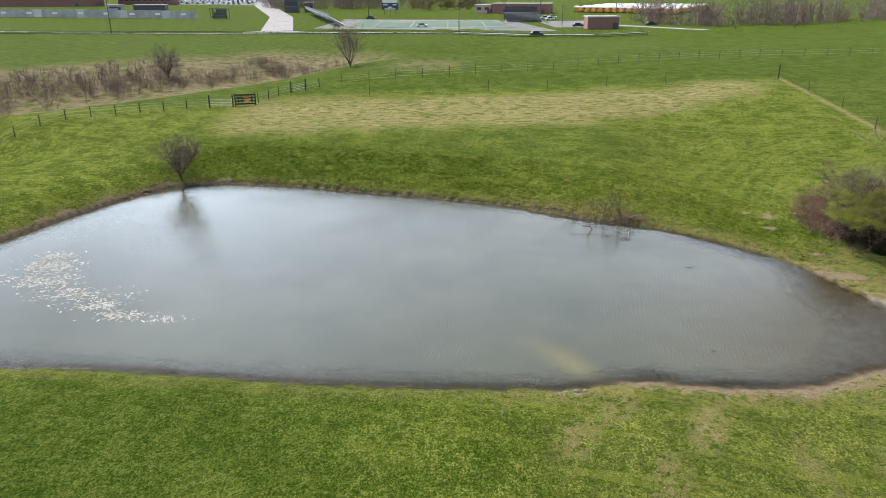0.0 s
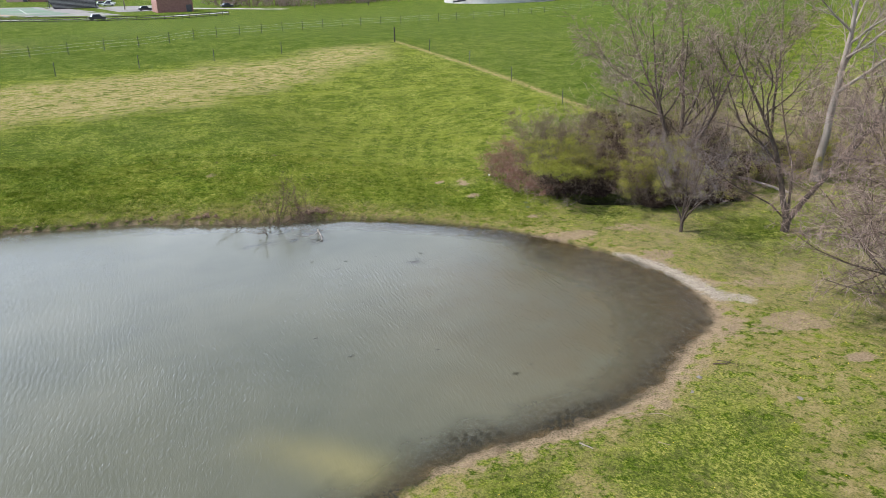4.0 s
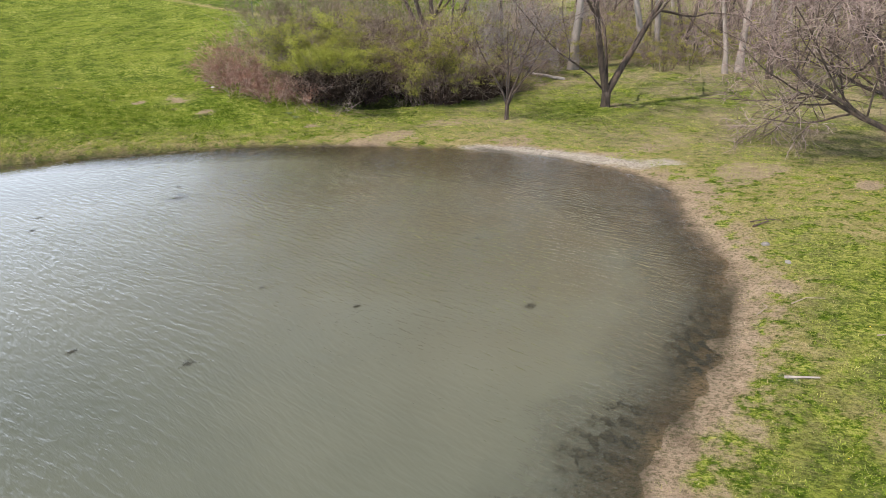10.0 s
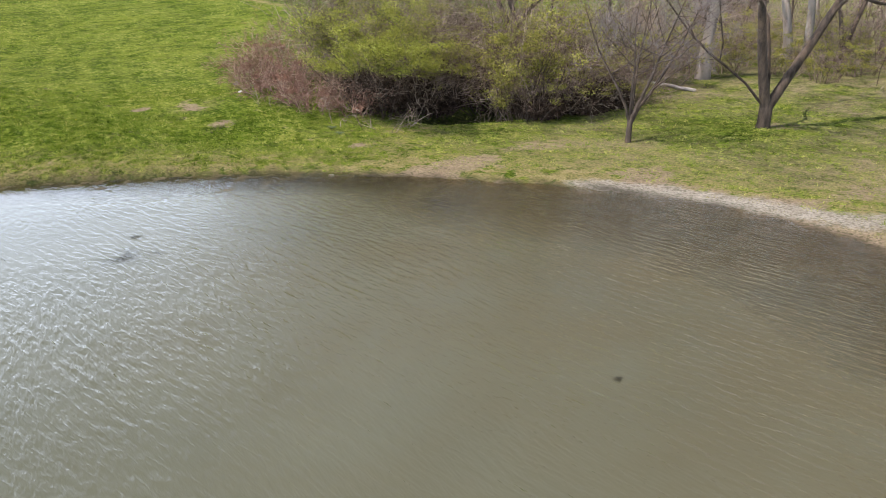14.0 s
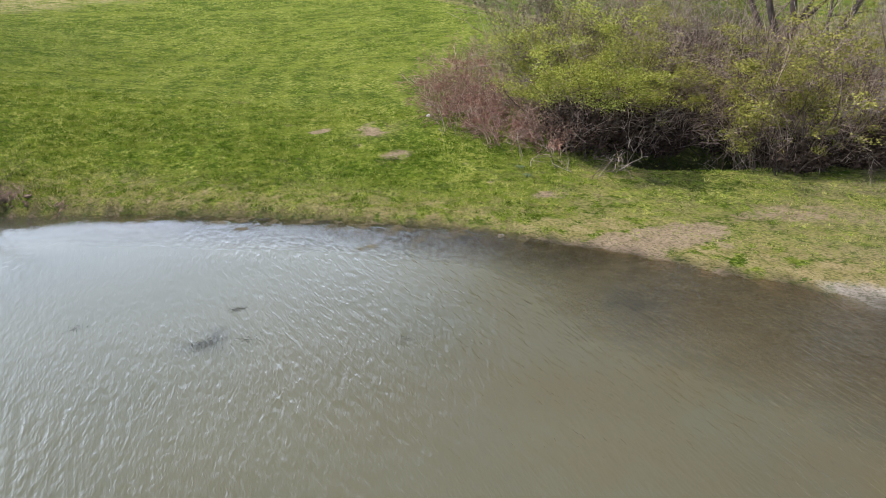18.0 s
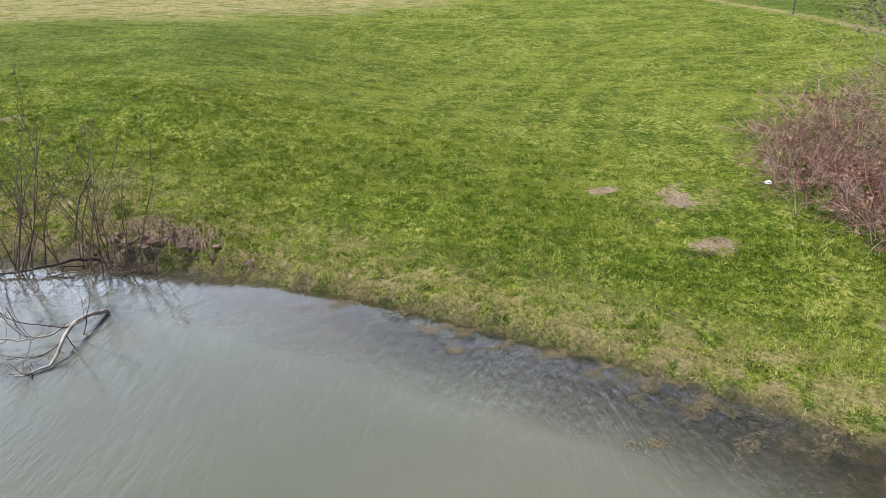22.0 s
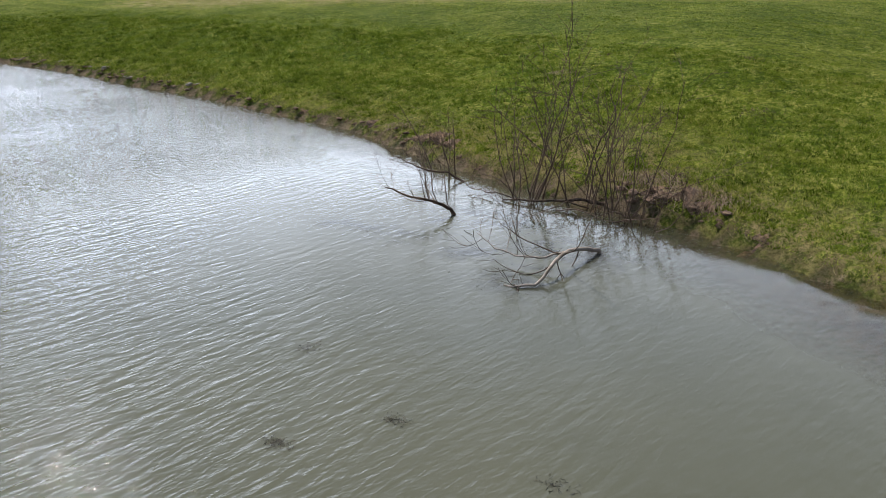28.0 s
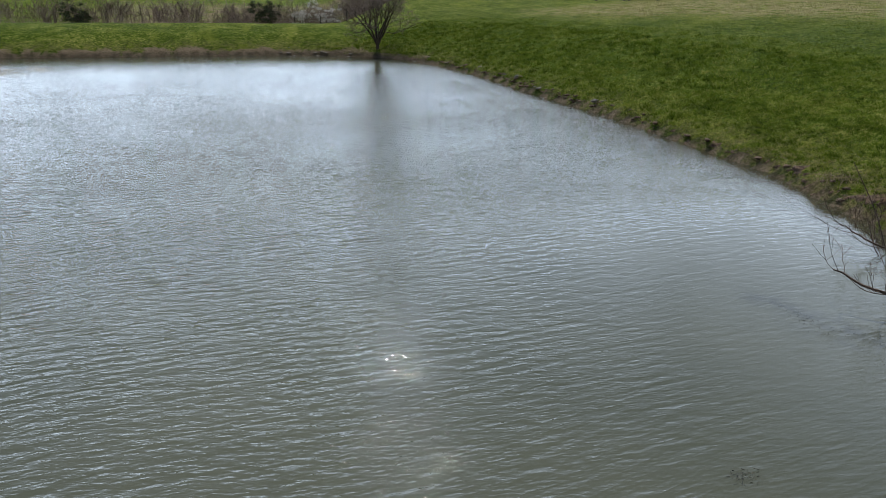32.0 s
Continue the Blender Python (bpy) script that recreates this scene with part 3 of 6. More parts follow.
M_WEED = by_island("dark_pond_weed", [(0.012, 0.014, 0.012), (0.03, 0.032, 0.024), (0.075, 0.068, 0.045)], 0.5)
# dead undergrowth leaves; near-black so they also paint shade inside the thicket shrubs
M_DEADLEAF_SHADE = by_island("dead_brown_leaves_and_shade", [(0.016, 0.010, 0.008), (0.038, 0.025, 0.018), (0.085, 0.058, 0.042)], 0.9)
M_REDLEAF = by_island("dead_reddish_leaves", [(0.10, 0.045, 0.034), (0.21, 0.11, 0.08), (0.31, 0.20, 0.14)], 0.9)
M_DOCK = plain("dock_leaf_green", (0.05, 0.085, 0.02), (0.10, 0.14, 0.035), 12, 0.5)
M_SCUM = by_island("pale_floating_algae", [(0.22, 0.22, 0.19), (0.38, 0.38, 0.34), (0.56, 0.56, 0.52)], 0.7)
M_EARTH = plain("crumbled_bank_earth", (0.036, 0.023, 0.015), (0.25, 0.172, 0.116), 9.0, 0.95, 1.0, 26, distance=0.06)
M_STONE = plain("pale_limestone", (0.13, 0.12, 0.105), (0.24, 0.225, 0.20), 3, 0.9, 0.5, 20)
M_BLACKWOOD = plain("black_stained_fence_wood", (0.018, 0.016, 0.014), (0.04, 0.036, 0.032), 3, 0.8, 0.3, 30)
M_OLDWOOD = plain("weathered_fence_wood", (0.09, 0.075, 0.06), (0.17, 0.15, 0.125), 3, 0.9, 0.4, 30)
M_STEEL = plain("galvanised_steel", (0.35, 0.36, 0.36), (0.48, 0.49, 0.49), 5, 0.5, 0.1, 40, 0.7)
M_TPOST = plain("dark_green_steel_post", (0.03, 0.04, 0.03), (0.06, 0.065, 0.05), 5, 0.7)


# ---- the ground and the pond ----
def stretch_axis(a, b, step, far):
    mid = np.arange(a, b + step / 2, step)
    run, s, out = 0.0, step, []
    while run < far:
        s *= 1.16
        run += s
        out.append(run)
    out = np.array(out)
    return np.r_[a - out[::-1], mid, b + out]


gx, gy = stretch_axis(-50, 64, 0.4, 2300), stretch_axis(14, 80, 0.4, 2300)
X, Y = np.meshgrid(gx, gy)
D = from_shore(X, Y)
Z = land(X, Y)
nx, ny = len(gx), len(gy)
i = np.arange(ny - 1)[:, None] * nx + np.arange(nx - 1)[None]
quads = np.stack([i, i + 1, i + nx + 1, i + nx], -1).reshape(-1, 4)
gm = smooth(mesh_of("ground", np.stack([X, Y, Z], -1).reshape(-1, 3), quads))


def give(me, name, values):
    me.attributes.new(name, "FLOAT", "POINT").data.foreach_set("value", np.ascontiguousarray(values, np.float32).ravel())


NORTH = ease(-2, 5, np.where(X > -15, Y - 50 - 0.45 * (X - 30), Y - 71 - 0.5 * (-30 - X)))
top = np.where(X < 11, 104.6, 105.2 + 0.125 * (X - 11)) + 0.8 * wave_noise(X, Y, 9, 31)
low = np.where(X < 6, 90.0, 89 + 0.0085 * np.maximum(X - 6, 0) ** 2) + 1.2 * wave_noise(X, Y, 12, 32)
give(gm, "dry", ease(-1.5, 1, top - Y) * ease(-3.5, 2.5, Y - low) * ease(-34, -28, X) * ease(54, 44, X) + 0.06 * NORTH * ease(3, 14, D) * ease(0, 8, 112 - Y))
give(gm, "lush", 0.9 * ease(89, 85, Y) * ease(70, 77, Y) * ease(-42, -32, X) * ease(32, 18, X) * (0.65 + 0.35 * wave_noise(X, Y, 9, 62)))
round_off = np.hypot(X - 47, Y - 57)
give(gm, "stripe", ease(0.1, 0.8, np.sin(round_off * 6.283 / 1.7 + 1.2 * wave_noise(X, Y, 14, 63))) * ease(9, 13, round_off) * ease(32, 24, round_off) * ease(56, 60, Y) * NORTH)
mown = np.minimum(108.6 + 0.035 * (X + 15) - Y, 51.3 + 0.05 * (Y - 74) - X)
give(gm, "wild", np.maximum(ease(0.5, -0.8, mown) * NORTH, 0.95 * ease(8, -14, X) * ease(33.5, 29, Y)))
LUSH = np.maximum(np.exp(-(((X - 42) / 5.5) ** 2 + ((Y - 40.5) / 3.6) ** 2)), 0.8 * np.exp(-(((X - 36.5) / 4.5) ** 2 + ((Y - 48.3) / 2.6) ** 2)))
DITCH_RIM = [(34.0, 51.4), (36.5, 50.9), (38.7, 50.2), (41.2, 48.7), (44.0, 46.8), (47.0, 44.6)]
TRACKS = [[(21.3, 22.9), (23.2, 22.9), (25.2, 23.1), (28, 23.8)], [(21.2, 22.2), (23, 22.0), (24.7, 22.0), (27.5, 22.6)], [(22.4, 22.0), (22.8, 21.4), (24, 21.4), (26, 21.8)]]
give(gm, "straw", np.maximum(ease(2.6, 0.3, D) * ease(-0.5, 0.1, D), 1.6 * np.exp(-((mown / 0.4) ** 2)) * NORTH) * (0.4 + 0.6 * ease(2, 12, X)) + 0.85 * ease(18, 2, D) * ease(21, 28, X) * (1 - NORTH) * (1 - 0.85 * LUSH) + 0.16 * ease(33, 30, Y) * ease(2, 8, X) * ease(36, 30, X) + 0.8 * np.exp(-(((X - 15.2) / 3.2) ** 2 + ((Y - 62.4) / 1.5) ** 2)) + 0.9 * np.exp(-((near_line(X, Y, DITCH_RIM) / 0.4) ** 2)) + sum(1.1 * np.exp(-((near_line(X, Y, q) / 0.26) ** 2)) for q in TRACKS) + 0.85 * ease(0.0, 0.8, wave_noise(X, Y, 6, 61)) * ease(2, 7, X) * ease(30, 24, X) * ease(32, 28, Y) * ease(8, 15, Y) + 0.7 * np.exp(-(((X - 30.3) / 1.0) ** 2 + ((Y - 58.7) / 0.6) ** 2)))
dam_edge = ease(1.7, 0.5, D) * ease(-0.5, 0, D) * ease(-20, -28, X) * (0.45 + 0.55 * ease(-0.3, 0.6, wave_noise(X, Y, 3, 81)))
cut = ease(0.55, 0.1, D) * ease(-0.5, 0, D) * NORTH * ease(24, 15, X)
right = ease(8, 12, X) * (1 - NORTH) * ease(2.8, 0.9, D) * ease(-0.3, 0, D) * ease(45, 39, Y)
patch = 1.3 * np.exp(-(((X - 17.7) / 1.2) ** 2 + ((Y - 60.7) / 0.45) ** 2)) + 1.2 * np.exp(-(((X - 13.2) / 0.45) ** 2 + ((Y - 68.8) / 0.3) ** 2)) + np.exp(-(((X - 28.8) / 0.6) ** 2 + ((Y - 60.1) / 0.35) ** 2)) + np.exp(-(((X - 29.4) / 1.1) ** 2 + ((Y - 56.2) / 0.6) ** 2)) + np.exp(-(((X - 30.1) / 0.7) ** 2 + ((Y - 58.9) / 0.9) ** 2)) + np.exp(-(((X - 31.3) / 0.9) ** 2 + ((Y - 51.1) / 0.5) ** 2)) + np.exp(-(((X - 13.1) / 0.6) ** 2 + ((Y - 69.0) / 0.4) ** 2))
trod = np.exp(-(((X - 30.6) / 2.6) ** 2 + ((Y - 31.2) / 1.2) ** 2)) + np.exp(-(((X - 31.9) / 1.2) ** 2 + ((Y - 46.3) / 1.3) ** 2)) + np.exp(-(((X - 44) / 1.6) ** 2 + ((Y - 38.8) / 1.4) ** 2)) + np.exp(-(((X - 30.3) / 0.9) ** 2 + ((Y - 27.2) / 0.7) ** 2))
bare = (1 - NORTH) * ease(27, 31, X) * ease(14, 3, D) * ease(0.1, 0.9, wave_noise(X, Y, 5, 71)) * ease(24, 29, Y) * ease(60, 50, X)
give(gm, "soil", 0.5 * bare_spot(X, Y) + 0.62 * bare + 0.62 * dam_edge + 0.5 * cut + 0.48 * right + 0.55 * patch + 0.6 * trod + 0.8 * ease(-0.1, -0.4, D) + 0.3 * ease(0.8, 0.1, D) * (1 - NORTH))
give(gm, "sand", 0.95 * np.exp(-((near_line(X, Y, [(31.1, 42.4), (31.7, 40), (31.6, 37.5), (31.2, 35.2), (32.0, 34.2)]) / 0.75) ** 2)) + 0.2 * right * ease(26, 16, X) + 0.6 * np.exp(-(((X - 7.5) / 1.6) ** 2 + ((Y - 30.2) / 0.5) ** 2)))
wood = 0.75 * ease(47, 56, X - 0.25 * (Y - 40)) * ease(74, 60, Y) * ease(-60, -20, Y)
SCRUB = [(-130, 85), (-100, 110), (-80, 125), (-62, 144), (-45, 158), (-30, 168)]
tongue = np.exp(-(((X + 4) / 7) ** 2 + ((Y - 135) / 2.6) ** 2))
give(gm, "litter", np.maximum(np.maximum(np.maximum(wood, 0.8 * ease(31, 37, X) * ease(16, 26, Y) * ease(52, 46, Y) * (1 - LUSH)) * ease(400, 150, X), 1.2 * tongue), 1.1 * ease(27, 15, near_line(X, Y, SCRUB)) * ease(15, 40, D)))
# last term darkens the ditch, painting the shade of the hollow under the thicket
give(gm, "wet_and_shade", np.maximum(np.maximum(np.maximum(np.exp(-((D / 0.2) ** 2)) * 0.8, 0.65 * ease(0.0, -0.4, D)), 0.9 * ease(0.1, -0.2, D) * ease(19, 22.5, X) * ease(45, 48, Y)), np.exp(-((near_line(X, Y, DITCH) / 1.3) ** 2))))
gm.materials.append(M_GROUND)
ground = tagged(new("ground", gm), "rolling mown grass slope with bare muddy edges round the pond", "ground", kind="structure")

wx, wy = np.arange(-48, 36, 0.5), np.arange(28, 80, 0.5)
WX, WY = np.meshgrid(wx, wy)
WD = from_shore(WX, WY)
keep = (WD < 1.1).ravel()
i = np.arange(len(wy) - 1)[:, None] * len(wx) + np.arange(len(wx) - 1)[None]
wq = np.stack([i, i + 1, i + len(wx) + 1, i + len(wx)], -1).reshape(-1, 4)
wq = wq[keep[wq].all(1)]
used = np.unique(wq)
back = np.zeros(keep.size, int)
back[used] = np.arange(len(used))
wm = smooth(mesh_of("pond_water", np.stack([WX, WY, 0 * WX], -1).reshape(-1, 3)[used], back[wq]))
deep = np.maximum(-land(WX, WY), 0) * (1 - 0.85 * ease(3.2, 0.6, -WD) * ease(17, 22.0, WX) * ease(45, 48, WY))
give(wm, "depth", deep.ravel()[used])
give(wm, "tan", (0.8 * ease(9, 28, WX + 0.25 * (45 - WY)) * ease(53, 43, WY)).ravel()[used])
give(wm, "plume", (0.5 * np.exp(-((near_line(WX, WY, [(8.4, 32.6), (7.4, 34.5), (5.6, 37.0)]) / 1.1) ** 2)) * ease(38.5, 33, WY)).ravel()[used])
drowned = 0.62 * ease(0.1, -0.2, WD) * ease(-2.0, -0.6, WD) * ease(19, 22.5, WX) * ease(44, 48, WY)
drowned = np.maximum(drowned, 0.42 * ease(0.15, -0.1, WD) * ease(-1.25, -0.4, WD) * ease(9, 12.5, WX) * ease(42, 38, WY))
for ax, ay, ra, rb in ((12.9, 56.85, 0.8, 0.3), (12.2, 57.0, 0.5, 0.3), (13.5, 56.8, 0.5, 0.35), (16.2, 55.6, 0.7, 0.45), (15.0, 56.6, 0.6, 0.4), (16.7, 57.4, 1.2, 0.7), (14.6, 58.6, 1.2, 0.6), (19.9, 48.9, 0.4, 0.3), (27.4, 45.2, 0.8, 0.6)):
    drowned = np.maximum(drowned, 0.8 * np.exp(-(((WX - ax) / ra) ** 2 + ((WY - ay) / rb) ** 2)))
give(wm, "weed", drowned.ravel()[used])
bankside = ease(26, 20, WX) * ease(46, 52, WY) * ease(13, 5, -WD) * ease(4, 10, WX)
give(wm, "ripple", ((0.2 + 0.8 * ease(-34, 0, WX) * ease(0.0, 0.5, -WD)) * (1 - 0.8 * bankside)).ravel()[used])
wm.materials.append(M_WATER)
tagged(new("water", wm), "murky grey-green pond water rippled by wind", "water", kind="structure")


# ---- trees and shrubs ----
M_GREYTWIG = plain("pale_grey_twigs", (0.10, 0.085, 0.08), (0.22, 0.19, 0.18), 1.0, 0.9)
def tree_at(name, x, y, label, *rest, **more):
    return bare_tree(name, (x, y, ground_z(x, y)), label, *rest, **more)


tree_at("tree", -30.2, 74.4, "small bare spreading tree at the far water's edge", 3.2, 0.085, 11, first=[(0.76, 0.24, 1.2), (0.37, 0.71, 0.85), (-0.24, 0.76, 1.2), (-0.71, 0.37, 0.85), (-0.76, -0.24, 1.2), (-0.37, -0.71, 0.85), (0.23, -0.76, 1.2), (0.71, -0.38, 0.85), (0.1, 0, 1.5)], fork=0.5, spread=50, apart=True, fine=1.5, per=(7, 6, 5, 3), bark=M_BARK, twig=M_PINKTWIG, low=0.12, reach=0.7, wander=0.14)
tree_at("tree", 43.4, 39.4, "dark forked bare tree with two leaning stems", 12.5, 0.19, 12, apart=True, per=(9, 8, 6, 3), bark=M_BARK, twig=M_PINKTWIG, low=0.2, fine=1.7, wander=0.14, first=[(-0.42, 0.42, 1), (0.44, -0.66, 1.0), (0.2, 0.1, 1.3), (-0.6, 0.55, 0.7)], fork=1.0, stout=(1.15, 1.05, 0.55, 0.38))
tree_at("tree", 37.6, 43.3, "slender young bare tree with grey twigs", 4.6, 0.078, 13, spread=50, apart=True, per=(8, 7, 6, 3), bark=M_BARK, twig=M_GREYTWIG, low=0.2, reach=0.6, fine=1.1, fork=0.9, first=[(0.5, 0.2, 1), (-0.5, 0.35, 0.9), (-0.15, -0.55, 1), (0.1, 0.1, 1.4), (0.6, -0.3, 0.7)])
tree_at("tree", 55.3, 44.6, "tall pale-barked bare tree behind the thicket", 20.0, 0.42, 14, apart=True, fine=2.2, per=(12, 7, 6, 3), bark=M_PALEBARK, twig=M_PINKTWIG, low=0.3, reach=0.4)
tree_at("tree", 47.6, 52.2, "dark twin-stemmed bare tree in the thicket", 13.5, 0.22, 15, forks=4, spread=44, apart=True, fine=2.7, per=(11, 8, 6, 3), bark=M_BARK, twig=M_PINKTWIG, low=0.18)
tree_at("tree", 34.6, 25.6, "bare tree with pale drooping twigs over the grass", 8.2, 0.13, 16, spread=48, apart=True, fine=2.3, per=(12, 9, 7, 3), bark=M_BARK, twig=M_PINKTWIG, low=0.15, droop=0.05, reach=0.62, fork=1.0,
        first=[(-0.1, 1.0, 0.42), (0.35, 0.9, 0.3), (-0.35, 0.75, 0.85), (0.5, 0.6, 0.8), (-0.4, 0.2, 1.0), (0.2, -0.5, 1.1), (0.7, 0.0, 0.9)], stout=(0.9, 0.9, 1, 1, 1, 1, 1))
WOOD = "bare trees of the wood"
for k, (x, y, h, r, pale) in enumerate([(62.9, 41.1, 18, 0.36, 1), (64.6, 40.2, 17, 0.28, 1), (57.0, 34.1, 15, 0.22, 1), (58.0, 33.3, 16, 0.26, 1), (56.0, 31.2, 14, 0.22, 0), (68, 31.8, 16, 0.26, 1), (71, 36, 17, 0.3, 0), (60, 52, 14, 0.2, 0)]):
    tree_at("tree", x, y, "tall bare tree at the edge of the wood", h, r, 40 + k, fine=3.0, per=(11, 6, 5, 4), bark=M_PALEBARK if pale else M_BARK, twig=M_PINKTWIG, low=0.3, group=WOOD, reach=0.4)
kinds = [bare_tree("tree", (76, 27, ground_z(76, 27)), "tall bare tree in the wood", 15, 0.22, 60, fine=3.6, per=(10, 5, 5, 4), bark=M_PALEBARK, twig=M_PINKTWIG, low=0.22, group=WOOD, reach=0.38)[0],
         bare_tree("tree", (70, 45, ground_z(70, 45)), "slim bare tree in the wood", 13, 0.15, 61, fine=3.6, per=(10, 5, 5, 4), bark=M_BARK, twig=M_PINKTWIG, low=0.25, group=WOOD, reach=0.4)[0],
         bare_tree("tree", (80, 36, ground_z(80, 36)), "twin-stemmed bare tree in the wood", 14, 0.18, 62, forks=2, fine=3.6, per=(8, 5, 5, 3), bark=M_BARK, twig=M_PINKTWIG, low=0.22, group=WOOD, reach=0.4)[0]]
rng = np.random.RandomState(5)
placed = []
while len(placed) < 60:
    x, y = rng.uniform(54, 128), rng.uniform(-18, 58)
    if x - 54 < 0.25 * abs(y - 38) - 4 or (x < 62 and y > 24) or any(math.hypot(x - a, y - b) < 3.2 for a, b in placed):
        continue
    placed.append((x, y))
    s = rng.uniform(0.75, 1.2)
    copy_thing(kinds[len(placed) % 3], pose(x, y, ground_z(x, y) - 0.1, 0, 0, rng.uniform(0, 360)) @ Matrix.Scale(s, 4))


def shrub(name, at, label, seed, stems, height, radius, stem_mat, twig_mat, leaf=None, leaf_mat=None, category="shrub", group="", arch=0.0, per=(6, 5), thick=0.012, spread=0.8, rods=False, least=0.0045, coarse=False, heart=0):
    """Many thin stems from one root, arching outwards, with twigs and, where in leaf, small leaves."""
    rng = np.random.RandomState(seed)
    th = thing(name, at, label, category, group)
    a, r = rng.uniform(0, 6.28, stems), radius * 0.45 * np.sqrt(rng.random_sample(stems))
    start = np.stack([r * np.cos(a), r * np.sin(a), np.full(stems, -0.08)], 1)
    o = rng.uniform(0, spread, stems)
    way = np.stack([np.cos(a) * o, np.sin(a) * o, np.full(stems, 1.0)], 1)
    P = line_of(rng, start, way, height * rng.uniform(0.55, 1.15, stems) * (1 + 0.3 * o), 5 if coarse else 8, 0.13, -arch)
    P[:, :, 2] = np.maximum(P[:, :, 2], -0.08)
    R = thick * rng.uniform(0.7, 1.6, (stems, 1)) * np.linspace(1, 0.35, 5 if coarse else 8)[None]
    A, AR = sprout(rng, P, R, per[0], 0.15, 42, 0.42, 3 if coarse else 4, 0.17, 0.02 - arch, 0.6, least=least * 1.3)
    B, BR = sprout(rng, A, AR, per[1], 0.1, 42, 0.5, 2, 0.2, 0.0, 0.7, least=least)
    if rods:
        for j in range(stems):
            s = slice(j * per[0], (j + 1) * per[0])
            part("rod", tube_mesh("rod", [(P[j : j + 1], R[j : j + 1], 6), (A[s], AR[s], 3)]), stem_mat, th)
        part("twig", tube_mesh("twig", [(B, BR, 3)]), twig_mat, th)["kind"] = "stuff"
    else:
        part("cane", tube_mesh("cane", [(P, R, 3 if coarse else 4)]), stem_mat, th)["kind"] = "stuff"
        part("twig", tube_mesh("twig", [(A, AR, 3), (B, BR, 3)]), twig_mat, th)["kind"] = "stuff"
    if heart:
        # near-black leaves added in the heart of the bush to give its inner shade
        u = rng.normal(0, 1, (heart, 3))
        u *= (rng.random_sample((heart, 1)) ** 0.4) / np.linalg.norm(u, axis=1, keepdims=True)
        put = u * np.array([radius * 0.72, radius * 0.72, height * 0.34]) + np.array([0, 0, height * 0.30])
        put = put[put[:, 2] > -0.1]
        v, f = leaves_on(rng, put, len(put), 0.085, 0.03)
        part("dead_leaves", mesh_of("dead_leaves", v, f), M_DEADLEAF_SHADE, th)["kind"] = "stuff"
    if leaf:
        own = rng.random_sample(len(A)) < 0.5
        ends = np.concatenate([A[own, 2:].reshape(-1, 3), B[np.repeat(own, per[1])].reshape(-1, 3)])
        ends = ends[(ends[:, 2] > height * leaf[2]) & (ends[:, 2] < height * (leaf[3] if len(leaf) > 3 else 9))]
        # in sprays, with gaps between them
        heart = ends[rng.randint(0, len(ends), max(8, leaf[0] // 110))]
        put = heart[rng.randint(0, len(heart), leaf[0])] + rng.normal(0, 1, (leaf[0], 3)) * np.array([0.2, 0.2, 0.09]) * min(1.0, height / 3)
        put = np.where(rng.random_sample((leaf[0], 1)) < 0.9, put, ends[rng.randint(0, len(ends), leaf[0])])
        v, f = leaves_on(rng, put, leaf[0], leaf[1], 0.04)
        part("foliage", mesh_of("foliage", v, f), leaf_mat, th)["kind"] = "stuff"
    return th


def shrub_at(name, x, y, *rest, **more):
    return shrub(name, (x, y, ground_z(x, y)), *rest, **more)


def massed(name, kinds, spots, rng, label, category):
    """Shrubs too many and too far to count, turned and scaled and joined into one growth."""
    out, faces, mats, which, off = [], [], [], [], 0
    forms = []
    for th in kinds:
        for ch in th.children:
            me = ch.data
            v = np.empty(len(me.vertices) * 3, np.float32)
            me.vertices.foreach_get("co", v)
            li = np.empty(len(me.loops), np.int32)
            me.loops.foreach_get("vertex_index", li)
            if me.materials[0] not in mats:
                mats.append(me.materials[0])
            forms.append((kinds.index(th), v.reshape(-1, 3), li.reshape(-1, 4), mats.index(me.materials[0])))
    for n, (x, y, q) in enumerate(spots):
        a = rng.uniform(0, 6.28)
        turn = np.array([[math.cos(a), math.sin(a), 0], [-math.sin(a), math.cos(a), 0], [0, 0, 1]]) * q
        at = np.array([x, y, ground_z(x, y) - 0.05])
        for k, v, f, m in forms:
            if k == n % len(kinds):
                out.append(v @ turn + at), faces.append(f + off), which.append(np.full(len(f), m))
                off += len(v)
    me = mesh_of(name, np.concatenate(out), np.concatenate(faces))
    for m in mats:
        me.materials.append(m)
    me.polygons.foreach_set("material_index", np.concatenate(which).astype(np.int32))
    return tagged(new(name, me), label, category, kind="stuff")


TH = "thicket at the low end of the pond"
for k, (x, y, h, r) in enumerate([(33.2, 57.6, 1.3, 2.2), (34.4, 59.4, 1.6, 2.2), (33.4, 55.4, 1.3, 2.0), (35.6, 57.2, 1.9, 2.6), (34.6, 54.0, 1.5, 2.0), (36.6, 60.4, 2.0, 2.4)]):
    shrub_at("bramble", x, y, "reddish leafless bramble with arching canes", 100 + k, 60, h, r, M_REDTWIG, M_REDTWIG, (900, 0.05, 0.0, 0.7), M_REDLEAF, group=TH, arch=0.07, per=(6, 4), thick=0.010, spread=1.0)
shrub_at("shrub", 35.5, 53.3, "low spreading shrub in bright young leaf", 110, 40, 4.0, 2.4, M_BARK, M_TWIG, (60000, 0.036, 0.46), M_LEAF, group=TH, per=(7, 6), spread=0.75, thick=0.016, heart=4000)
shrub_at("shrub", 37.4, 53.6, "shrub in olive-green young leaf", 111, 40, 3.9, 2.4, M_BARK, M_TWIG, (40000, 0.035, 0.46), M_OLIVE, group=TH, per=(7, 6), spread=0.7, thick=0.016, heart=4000)
